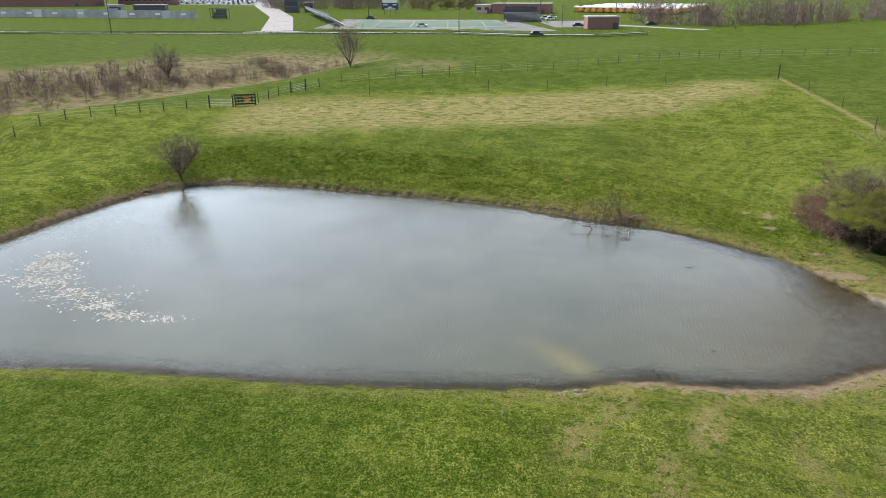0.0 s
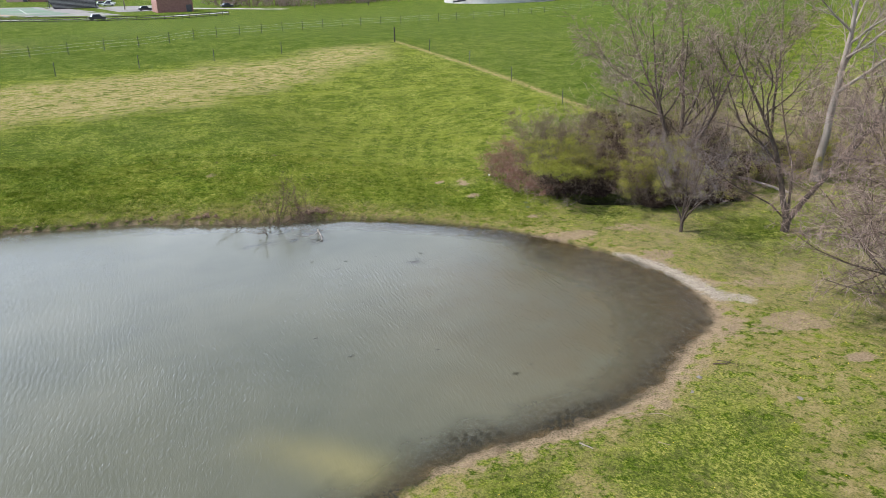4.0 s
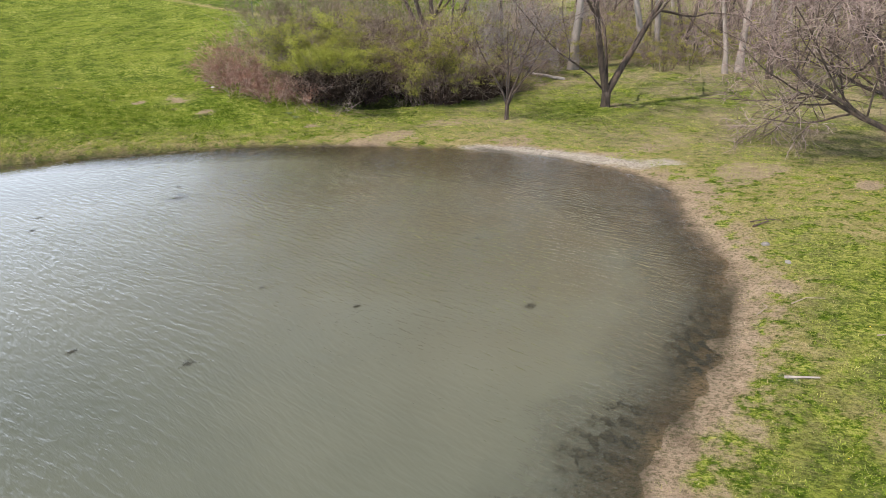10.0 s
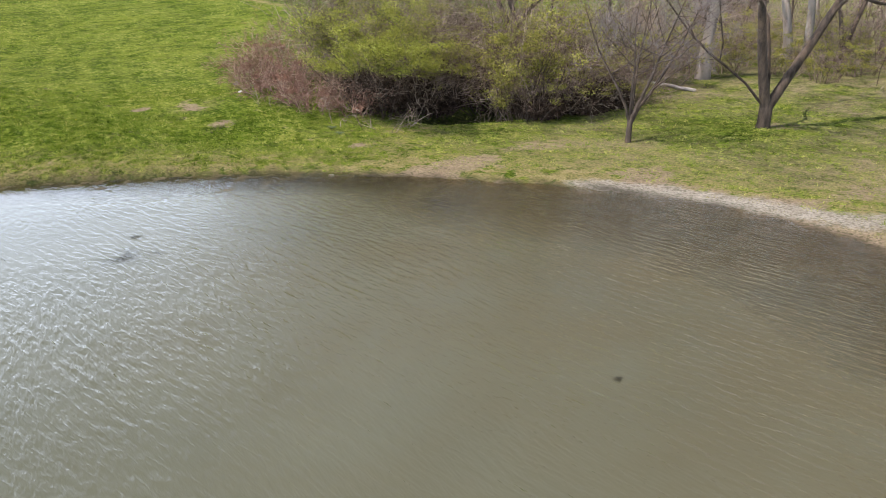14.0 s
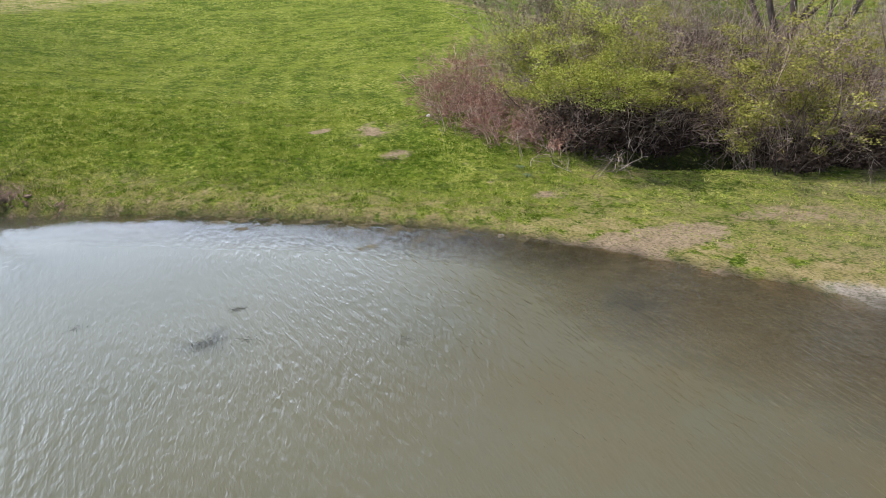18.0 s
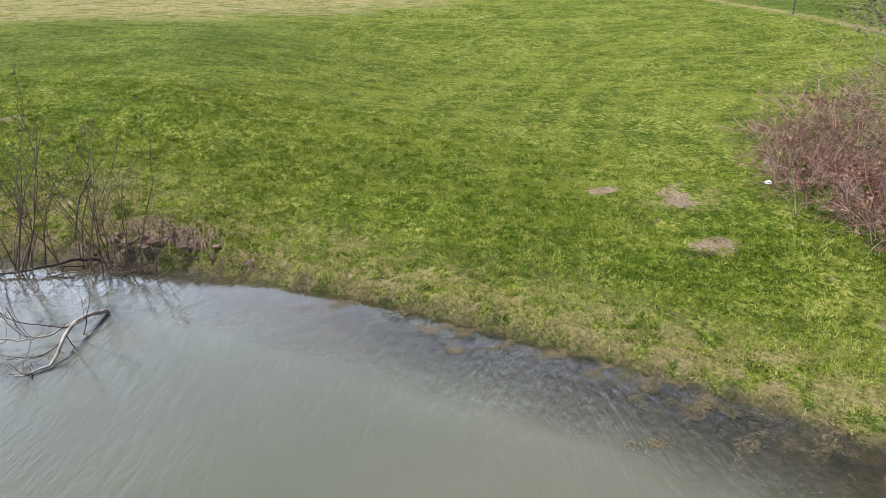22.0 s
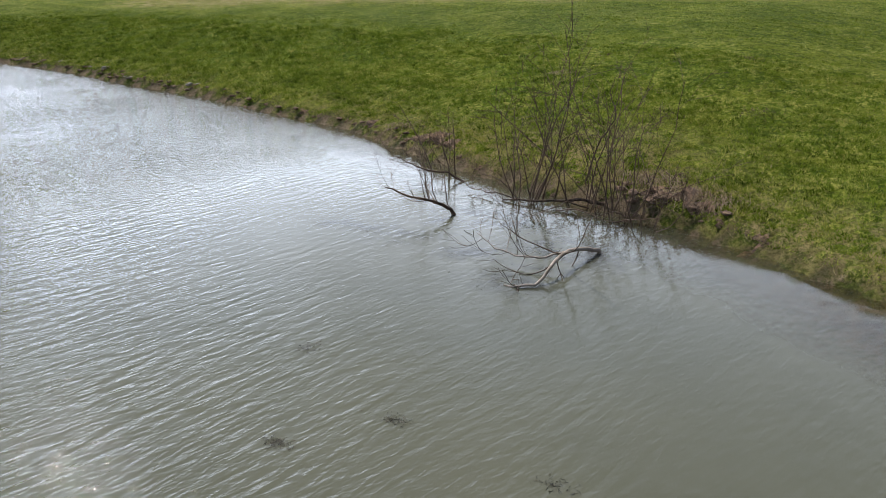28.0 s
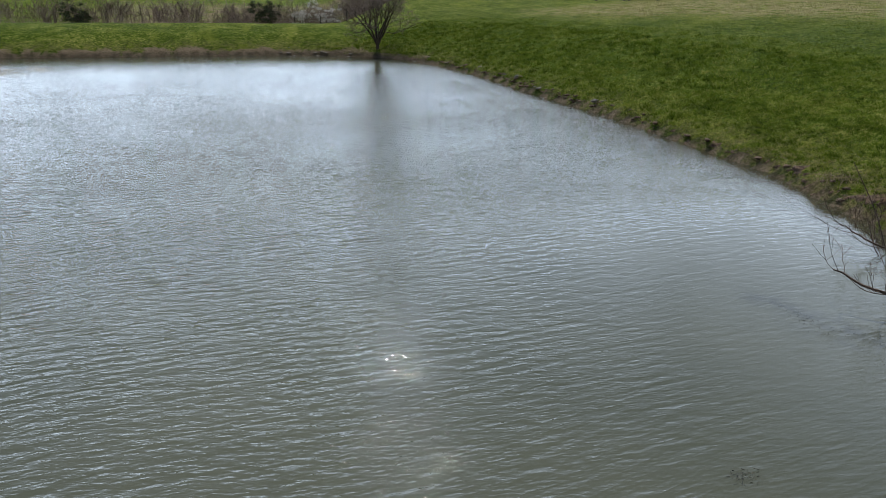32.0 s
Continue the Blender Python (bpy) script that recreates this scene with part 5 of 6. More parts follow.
slab("lane", [(-172, 253), (-114, 254), (-50, 256.5), (0, 254), (24, 243), (44, 240), (70, 250), (70, 254), (44, 244), (26, 247), (0, 258.5), (-50, 260.5), (-114, 258), (-172, 257)], 0.05, M_ROAD, "narrow pale lane behind the board fence", "road")
slab("lane", [(60, 296), (72, 280), (88, 254), (92, 255), (77, 282), (66, 299)], 0.05, M_ROAD, "narrow pale lane beside the brick hut", "road")
slab("car_park", [(-242, 552), (-242, 700), (-146, 700), (-150, 566)], 0.05, M_TARMAC, "grey tarmac car park", "car park")
slab("running_track", [(-52, 283), (-50, 354), (28, 343), (40, 261)], 0.04, M_TARMAC, "dark running track round the pitch", "track")
slab("sports_pitch", [(-40, 291), (-40, 344), (20, 334), (28, 272)], 0.09, M_PITCH, "green artificial sports pitch", "pitch")
slab("end_zone", [(-6, 283), (-6, 287), (26, 277), (27.4, 273)], 0.11, M_TRACK, "orange-brown painted end of the pitch", "end zone")
slab("end_zone", [(-32, 338), (-32, 342), (10, 335.5), (10, 331.5)], 0.11, M_TRACK, "orange-brown painted end of the pitch", "end zone")
for k in range(4):
    x = -30 + 15 * k
    slab("pitch_line", [(x, 292 - 0.28 * (x + 40)), (x, 341 - 0.16 * (x + 40)), (x + 0.4, 341 - 0.16 * (x + 40)), (x + 0.4, 292 - 0.28 * (x + 40))], 0.11, M_LINE, "worn white line painted on the pitch", "line")
slab("yard", [(42, 282), (40, 330), (76, 330), (66, 282)], 0.05, M_TARMAC, "grey tarmac yard beside the brick hut", "yard")


def building(x, y, size, label, wall, windows, turn=0, roof=M_ROOF, door=True):
    w, d, h = size
    th = thing("building", (x, y, ground_z(x, y)), label, "building", turn=turn)
    wa = part("wall", boxed((w, d, h + 1), (0, 0, (h - 1) / 2)), wall, th)
    part("roof", boxed((w + 0.5, d + 0.5, 0.4), (0, 0, h + 0.2), bevel=0.05), roof, th)
    for k in range(windows):
        u = -w / 2 + (k + 0.5) * w / windows
        wi = part("window", boxed((w / windows * 0.55, 0.16, h * 0.32), (u, -d / 2 - 0.03, h * 0.6)), M_GLASS, th)
        part("sill", boxed((w / windows * 0.62, 0.25, 0.12), (u, -d / 2 - 0.07, h * 0.42)), M_ROOF, wi)
    if door:
        part("door", boxed((1.8, 0.14, 2.3), (w * 0.38, -d / 2 - 0.03, 1.15)), M_DARKMETAL, th)
    return th


building(57.5, 273, (11.5, 8, 4.2), "small red-brown brick hut with a flat roof", M_BRICK, 0, door=True)
building(42, 414, (32, 14, 5.2), "long low brick school building", M_BRICK, 1, turn=-14)
building(21, 421, (9, 10, 4.4), "pale block end of the school building", M_PINK, 2, turn=-14)
building(-292, 526, (86, 20, 11.0), "large brick school building with rows of windows", M_BRICK, 16)
building(-226, 560, (40, 16, 6.0), "low brown brick school wing", M_BRICK, 9)
building(-178, 442, (19, 5, 3.4), "long dark dugout by the ball field", M_DARKMETAL, 0, door=False)
building(-199, 441, (9, 5, 3.2), "small pale shed beside the dugout", M_ROOF, 1)
building(-93, 441, (8, 6, 8.0), "dark press box by the road", M_DARKMETAL, 5)
building(-83, 443, (5, 5, 5.5), "small dark ticket hut by the stand", M_DARKMETAL, 2)


def long_wall(x0, x1, y, h):
    th = thing("ball_field_fence", (x0, y, ground_z(x0, y)), "long pale grey outfield fence hung with banners", "fence")
    n = 24
    for k in range(n):
        w = (x1 - x0) / n
        p = part("panel", boxed((w * 0.97, 0.1, h), (w * (k + 0.5), 0, h / 2 + ground_z(x0 + w * k, y) - ground_z(x0, y))), M_ROOF if k % 5 else M_STEEL, th)
        if k % 3 == 1:
            part("bar", boxed((w * 0.6, 0.05, h * 0.25), (w * (k + 0.5), -0.08, h * 0.55 + ground_z(x0 + w * k, y) - ground_z(x0, y))), M_WHITE, p)


long_wall(-222, -122, 356, 3.8)


def stand(x, y, w, rows, turn, label):
    th = thing("grandstand", (x, y, ground_z(x, y)), label, "grandstand", turn=turn)
    for k in range(rows):
        part("bench", boxed((w, 0.5, 0.12), (0, k * 0.75, 0.5 + k * 0.42)), M_STEEL, th)
        part("riser", boxed((w, 0.06, 0.42), (0, k * 0.75 + 0.3, 0.3 + k * 0.42)), M_DARKMETAL, th)
    for u in np.linspace(-w / 2, w / 2, 7):
        part("strut", boxed((0.15, 0.15, rows * 0.42), (u, rows * 0.75, rows * 0.21)), M_DARKMETAL, th)
    part("rail", boxed((w, 0.06, 1.0), (0, rows * 0.75, rows * 0.42 + 0.9)), M_DARKMETAL, th)


stand(-58, 356, 120, 8, 105.5, "dark tiered grandstand beside the pitch")
stand(34, 322, 16, 9, 12, "small pale metal grandstand by the yard")


def scoreboard(x, y):
    th = thing("scoreboard", (x, y, ground_z(x, y)), "large scoreboard on posts with a white top panel", "scoreboard")
    for u in (-3, 0, 3):
        part("post", rod(bmesh.new(), (u, 0, -0.2), (u, 0, 4), 0.18), M_DARKMETAL, th)
    part("board", boxed((9, 0.5, 3.6), (0, -0.1, 4.6), bevel=0.04), plain("navy_board_paint", (0.03, 0.035, 0.08), (0.05, 0.055, 0.11), 1, 0.5), th)
    part("top_panel", boxed((8, 0.5, 2.0), (0, -0.1, 7.4), bevel=0.04), M_WHITE, th)
    for u, w, h in ((-2.5, 2.2, 5.4), (2.5, 2.2, 5.4), (0, 2.0, 4.2), (0, 6, 3.3)):
        part("bar", boxed((w, 0.08, 0.5), (u, -0.4, h)), M_WHITE, th)


scoreboard(-31, 398)
th = thing("batting_cage", (-110.5, 356, ground_z(-110.5, 356)), "black netted batting cage frame", "cage")
for u in np.linspace(-4, 4, 6):
    for v in (-2, 2):
        part("post", rod(bmesh.new(), (u, v, -0.2), (u, v, 5), 0.15), M_DARKMETAL, th)
    part("bow", boxed((0.3, 4.4, 0.3), (u, 0, 5.1)), M_DARKMETAL, th)
for h in (1.2, 2.6, 4.0):
    part("net_panel", boxed((8.4 - h, 0.08, 1.3), (0.3 * h, -2.05, h)), M_DARKMETAL, th)
for x, y, h in ((26, 334, 24), (40, 317, 24), (-40, 372, 22), (100, 253, 9), (119, 250, 9.6), (-117, 252, 14), (4, 246, 10), (66, 288, 10), (138, 262, 14), (47, 300, 8)):
    th = thing("light_pole", (x, y, ground_z(x, y)), "tall slim pole beside the sports ground", "pole", "tall poles")
    part("shaft", rod(bmesh.new(), (0, 0, -0.3), (0, 0, h), 0.2, 0.12, 8), M_DARKMETAL if h > 15 else M_OLDWOOD, th)
    part("crossarm", boxed((2.4, 0.14, 0.16), (0, 0, h - 0.7)), M_DARKMETAL if h > 15 else M_OLDWOOD, th)

# the covered water reservoir
th = thing("reservoir", (163, 232, ground_z(163, 232)), "low round reservoir with a white domed cover", "reservoir")
bm = bmesh.new()
rod(bm, (0, 0, -2), (0, 0, 1.7), 20, 20, 72)
part("wall", bm, M_ROOF, th)
bm = bmesh.new()
bmesh.ops.create_uvsphere(bm, u_segments=72, v_segments=32, radius=1, matrix=Matrix.Translation((0, 0, 1.68)) @ Matrix.Diagonal((19.9, 19.9, 4.1, 1)))
bmesh.ops.bisect_plane(bm, geom=bm.verts[:] + bm.edges[:] + bm.faces[:], plane_co=(0, 0, 1.69), plane_no=(0, 0, -1), clear_outer=True)
dome = part("dome", bm, M_WHITE, th)
smooth(dome.data)
part("rim", rod(bmesh.new(), (0, 0, 1.6), (0, 0, 1.85), 20.25, 20.25, 72), M_ROOF, th)
part("pipe", rod(bmesh.new(), (-24, -6, 0.4), (-18.6, -6, 0.9), 0.3), M_DARKMETAL, th)
part("hatch", boxed((1.6, 0.5, 0.6), (4, -19.6, 1.2)), M_DARKMETAL, th)


def car(x, y, turn, paint, label):
    th = thing("car", (x, y, ground_z(x, y) + 0.05), label, "car", "parked cars", turn=turn)
    bm = boxed((4.5, 1.8, 0.65), (0, 0, 0.62), bevel=0.15)
    part("body", bm, paint, th)
    bm = bmesh.new()
    bmesh.ops.create_cone(bm, cap_ends=True, segments=4, radius1=1.75, radius2=1.25, depth=0.6, matrix=Matrix.Translation((-0.2, 0, 1.22)) @ Matrix.Diagonal((1.05, 0.7, 1, 1)) @ Matrix.Rotation(radians(45), 4, "Z"))
    cab = part("cabin", bm, M_GLASS, th)
    part("roof", boxed((1.75, 1.15, 0.06), (-0.2, 0, 1.53), bevel=0.02), paint, cab)
    for u in (-1.4, 1.4):
        for v in (-0.86, 0.86):
            part("wheel", rod(bmesh.new(), (u, v - 0.1, 0.32), (u, v + 0.1, 0.32), 0.32, sides=12), M_DARKMETAL, th)
    return th


paints = [plain("white_car_paint", (0.7, 0.7, 0.7), (0.78, 0.78, 0.78), 1, 0.3), plain("silver_car_paint", (0.35, 0.37, 0.39), (0.42, 0.44, 0.46), 1, 0.3), plain("black_car_paint", (0.02, 0.02, 0.025), (0.035, 0.035, 0.04), 1, 0.3), plain("blue_car_paint", (0.05, 0.09, 0.2), (0.07, 0.12, 0.25), 1, 0.3)]
names = ("white", "silver", "black", "dark blue")
made = [car(-233 + 4 * k, 572, 90, paints[k], names[k] + " car parked in the school car park") for k in range(4)]
rng = np.random.RandomState(4)
for row in range(6):
    for k in range(20):
        if (row, k) in ((0, 0), (0, 1), (0, 2), (0, 3)) or rng.rand() < 0.15:
            continue
        x, y = -233 + 4.0 * k + 2.5 * row, 572 + 19 * row
        copy_thing(made[rng.randint(0, 4)], pose(x, y, ground_z(x, y) + 0.05, 0, 0, 90))
for x, y, turn, c in ((29, 236.5, 5, 2), (51, 285, 0, 2), (79, 284, 10, 2), (47, 336, 0, 0), (-37, 353, 0, 2), (46, 346, 0, 1), (50, 352, 0, 0), (-10, 288, 2, 0)):
    copy_thing(made[c], pose(x, y, ground_z(x, y) + 0.1, 0, 0, turn))

M_BUS = plain("orange_yellow_bus_paint", (0.55, 0.24, 0.03), (0.62, 0.29, 0.04), 1, 0.4)
th = thing("school_bus", (74, 424, ground_z(74, 424)), "orange school bus with a white roof", "bus", "parked buses", turn=78)
part("body", boxed((11, 2.4, 1.9), (0, 0, 1.45), bevel=0.12), M_BUS, th)
part("roof", boxed((10.7, 2.36, 0.75), (0, 0, 2.8), bevel=0.15), M_WHITE, th)
part("window", boxed((9.6, 2.44, 0.5), (-0.4, 0, 2.1)), M_GLASS, th)
for u in (-3.4, 3.6):
    for v in (-1.1, 1.1):
        part("wheel", rod(bmesh.new(), (u, v - 0.14, 0.5), (u, v + 0.14, 0.5), 0.5, sides=12), M_DARKMETAL, th)
for row in range(4):
    for k in range(15):
        if row or k:
            x, y = 74 + 2.9 * k + 8 * row, 424 - 3.9 * k + 11 * row
            copy_thing(th, pose(x, y, ground_z(x, y), 0, 0, 66))

# ---- far woods ----
FW = "far bare trees"
fk = [bare_tree("tree", (112 + 14 * k, 268, ground_z(112 + 14 * k, 268)), "bare tree in the far wood", 12 + k, 0.2, 400 + k, fine=6.0, per=(8, 3, 3, 1), bark=M_TWIG, twig=M_PURPLE, low=0.15, group=FW, reach=0.34)[0] for k in range(2)]
rng = np.random.RandomState(21)
edge = run_of([(82, 296), (100, 270), (130, 268), (165, 280), (230, 296), (330, 316)], 1.0)
spots = [(edge[n][0] + rng.normal(0, 2), edge[n][1] + abs(rng.normal(0, 9))) for n in rng.randint(0, len(edge), 90)] + [(rng.uniform(-125, 20), rng.uniform(490, 545)) for _ in range(45)] + [(rng.uniform(-430, -250), rng.uniform(720, 800)) for _ in range(10)]
for k, (x, y) in enumerate(spots):
    copy_thing(fk[k % 2], pose(x, y, ground_z(x, y) - 0.2, 0, 0, rng.uniform(0, 360)) @ Matrix.Scale(rng.uniform(0.7, 1.1) * (1.15 if y > 480 else 0.9), 4))
hedge = shrub("shrub", (84, 290, ground_z(84, 290)), "leafless hedge shrub before the far wood", 420, 12, 3.0, 2.6, M_PURPLE, M_PURPLE, group="far hedge", per=(4, 2), thick=0.035, spread=0.8, least=0.03, coarse=True)
massed("far_thicket", [hedge], [(x, y + 2, rng.uniform(2.0, 3.0) if y < 400 else rng.uniform(2.6, 4.4)) for x, y in spots[:135]], rng, "dense purple-brown leafless far woodland", "woodland")
massed("hedge", [hedge], [(*(edge[int(k * len(edge) / 80)] + rng.normal(0, 1.8, 2) - (0, 1)), rng.uniform(0.7, 1.4)) for k in range(80)], rng, "leafless hedge at the foot of the far wood", "hedge")
olive = shrub("shrub", (-12, 470, ground_z(-12, 470)), "broad far shrub in olive leaf", 421, 16, 7.0, 5.0, M_TWIG, M_TWIG, (2600, 0.5, 0.1), M_OLIVE, group="far shrubs", per=(4, 2), thick=0.07, spread=0.7, least=0.05)
for x, y, q in ((-2, 474, 1.1), (7, 470, 1.0), (-22, 480, 0.9), (13, 468, 0.6), (-38, 486, 0.8)):
    copy_thing(olive, pose(x, y, ground_z(x, y), 0, 0, 40 * x) @ Matrix.Scale(q, 4))

# ---- grass, weed and litter ----
def tone_of(x, y, rng, spread, seed):
    """How lush or dry the grass is from place to place, 0 to 1."""
    return 0.53 + (1 - 0.6 * ease(34, 31, y)) * (0.09 * wave_noise(x, y, 4.2, seed) + 0.13 * wave_noise(x, y, 0.9, seed + 1)) + 0.05 * ease(34, 31, y) * ease(4, 10, x) - 0.24 * ease(8, -14, x) * ease(34, 30, y) - 0.10 * ease(89, 85, y) * ease(70, 77, y) * ease(32, 18, x) + rng.normal(0, spread, len(x))


def blades(name, count, region, tall, wide, mat, label, seed, keep=None, category="grass"):
    """Bent single blades scattered over a stretch of the plan."""
    rng = np.random.RandomState(seed)
    x0, x1, y0, y1 = region
    x, y = rng.uniform(x0, x1, count), rng.uniform(y0, y1, count)
    d = from_shore(x, y)
    ok = (d > 0.05) if keep is None else keep(x, y, d, rng)
    ok &= bare_spot(x, y) < 0.25 + 0.6 * rng.random_sample(len(x))
    x, y, d = x[ok], y[ok], d[ok]
    z = land(x, y)
    n = len(x)
    clump = 0.55 + 0.45 * wave_noise(x, y, 1.3, seed) + 0.3 * wave_noise(x, y, 4.5, seed + 1)
    h = tall * np.clip(clump, 0.25, 1.5) * rng.uniform(0.5, 1.2, n)
    a = rng.uniform(0, 6.28, n)
    w = wide * rng.uniform(0.6, 1.3, n)
    lean = rng.normal(0, 0.8, (n, 2)) * h[:, None]
    b = np.stack([x, y, z - 0.02], 1)
    s = np.stack([np.cos(a) * w, np.sin(a) * w, 0 * a], 1)
    tip = b + np.concatenate([lean, h[:, None]], 1)
    v = np.stack([b - s, b + s, tip], 1).reshape(-1, 3)
    me = mesh_of(name, v, np.arange(3 * n).reshape(-1, 3))
    me.materials.append(mat)
    give(me, "tone", np.repeat(tone_of(x, y, rng, 0.2, 90), 3))
    return tagged(new(name, me), label, category, kind="stuff")


def far_bank(x, y, d, rng):
    return (d > 0.1) & (d < 11) & (y > 49 + 0.3 * (x - 30)) & (rng.random_sample(len(x)) < np.clip(1.15 - d / 14, 0, 1))


blades("grass", 430000, (5, 35, 49, 71), 0.065, 0.010, M_GRASS, "lush uneven green grass on the pond bank", 501, far_bank)
blades("grass", 260000, (-32, 6, 64, 86), 0.15, 0.016, M_GRASS, "lush uneven green grass on the pond bank", 502, far_bank)
blades("grass", 110000, (4, 34, 46, 72), 0.12, 0.008, M_STRAW, "straw-coloured dead grass at the water's edge", 503, lambda x, y, d, r: (d > 0.02) & (d < 2.8) & (r.random_sample(len(x)) < 1.1 - d / 2.7))
blades("grass", 150000, (-34, 52, 70, 106), 0.09, 0.022, M_GRASS, "mown green grass on the slope", 508, lambda x, y, d, r: (d > 7) & (y > 52 + 0.5 * (x - 30)) & (x < 51) & (r.random_sample(len(x)) < np.clip(1.3 - (y - 70) / 45, 0.2, 1) * np.where(y > 89 + 0.0085 * np.maximum(x - 6, 0) ** 2, 0.3, 1)))
blades("grass", 200000, (12, 40, 60, 80), 0.06, 0.011, M_GRASS, "short mown grass on the slope", 511, lambda x, y, d, r: (d > 6) & (y > 58 + 0.5 * (x - 30)))
blades("grass", 26000, (-30, 50, 88, 106), 0.10, 0.03, M_STRAW, "dry straw-coloured band across the slope", 512, lambda x, y, d, r: (y < 104.5) & (y > 89 + 0.0085 * np.maximum(x - 6, 0) ** 2))
blades("grass", 80000, (-34, 6, 6, 33), 0.09, 0.022, M_GRASS, "mown green grass on the near bank", 509, lambda x, y, d, r: d > 0.5)
blades("grass", 45000, (4, 34, 4, 18), 0.09, 0.022, M_GRASS, "mown green grass on the near bank", 510)
blades("grass", 190000, (4, 36, 16, 32.5), 0.06, 0.009, M_GRASS, "short mown grass on the near bank", 504, lambda x, y, d, r: (d > 1.6 - 0.8 * r.random_sample(len(x))))
blades("grass", 60000, (4, 36, 26, 36), 0.06, 0.009, M_STRAW, "straw-coloured trodden grass at the water's edge", 505, lambda x, y, d, r: (d > 0.2) & (d < 3.0))
blades("grass", 120000, (29, 52, 30, 56), 0.08, 0.012, M_GRASS, "thin green grass at the low end of the pond", 506, lambda x, y, d, r: (d > 1.2) & (r.random_sample(len(x)) < 0.75))
blades("grass", 50000, (29, 46, 30, 52), 0.07, 0.012, M_STRAW, "straw-coloured grass at the low end of the pond", 507, lambda x, y, d, r: (d > 0.4) & (d < 9))


blades("grass", 26000, (10, 20, 59, 67), 0.14, 0.007, M_STRAW, "dead grass and stalks on the bank behind the willows", 513, lambda x, y, d, r: (d > 0.1) & (np.exp(-(((x - 15.4) / 3.4) ** 2 + ((y - 62.4) / 1.7) ** 2)) + 0.25 * r.normal(size=len(x)) > 0.45))


def mats(name, spots, mat, label, seed, size, flat=0.012, category="weed", thick=2.0, slim=1.0, clump=0.0):
    """Loose floating bits gathered in patches."""
    rng = np.random.RandomState(seed)
    cs = []
    for x, y, rx, ry, n in spots:
        n = int(n * thick)
        cs.append(np.stack([x + rng.normal(0, rx, n), y + rng.normal(0, ry, n)], 1))
    c = np.concatenate(cs)
    c = c[from_shore(c[:, 0], c[:, 1]) < 0.15]
    if clump:
        c = c[wave_noise(c[:, 0], c[:, 1], clump, seed) + rng.normal(0, 0.12, len(c)) > 0.12]
    n = len(c)
    a = rng.uniform(0, 6.28, n)
    l, w = size * rng.uniform(0.4, 1.6, n), slim * size * rng.uniform(0.15, 0.5, n)
    z = rng.uniform(0.004, flat, n)
    ring = []
    for k in range(6):
        t = k * 6.283 / 6
        u, v = np.cos(t) * l * rng.uniform(0.6, 1.1, n), np.sin(t) * w * rng.uniform(0.6, 1.1, n)
        ring.append(np.stack([c[:, 0] + u * np.cos(a) - v * np.sin(a), c[:, 1] + u * np.sin(a) + v * np.cos(a), z + rng.uniform(-0.002, 0.004, n)], 1))
    v = np.stack(ring, 1).reshape(-1, 3)
    me = mesh_of(name, v, np.arange(6 * n).reshape(-1, 6))
    me.materials.append(mat)
    return tagged(new(name, me), label, category, kind="stuff")


mats("floating_algae", [(-33.0, 51.8, 0.9, 0.5, 70), (-32.4, 49.8, 1.2, 0.7, 130), (-30.8, 46.0, 1.1, 0.6, 110), (-31.5, 48.0, 1.5, 1.2, 90), (-28.2, 44.0, 1.3, 0.8, 90), (-24.8, 41.8, 0.8, 0.3, 60), (-22.4, 40.3, 1.1, 0.4, 70), (-25.5, 42.8, 1.8, 0.9, 70), (-19.4, 39.7, 0.7, 0.3, 22), (-33.9, 46.6, 0.5, 0.4, 16)], M_SCUM, "pale mats of floating algae on the pond", 520, 0.17, category="algae")
along = LINE[(LINE[:, 1] < 36) & (LINE[:, 0] > -30) & (LINE[:, 0] < 9)]
mats("shore_weed", [(x, y + 0.35, 0.5, 0.22, 60) for x, y in along], M_WEED, "dark weed washed up along the near shore", 521, 0.06)
mats("pond_weed", [(17.1, 31.35, 0.55, 0.28, 330), (18.4, 31.3, 0.5, 0.25, 160), (15.8, 31.3, 0.4, 0.22, 200), (13.3, 32.1, 0.45, 0.3, 240), (12.0, 32.4, 0.4, 0.3, 200), (20.4, 31.5, 0.9, 0.25, 120), (12.7, 32.2, 0.3, 0.25, 200), (16.4, 31.3, 0.35, 0.25, 260), (22.6, 32.2, 0.6, 0.25, 120), (25.0, 33.1, 0.7, 0.3, 120), (27.6, 34.0, 0.5, 0.4, 110)], M_WEED, "dense dark weed in the shallow bay", 523, 0.034, thick=8.0, slim=0.6, clump=0.35)
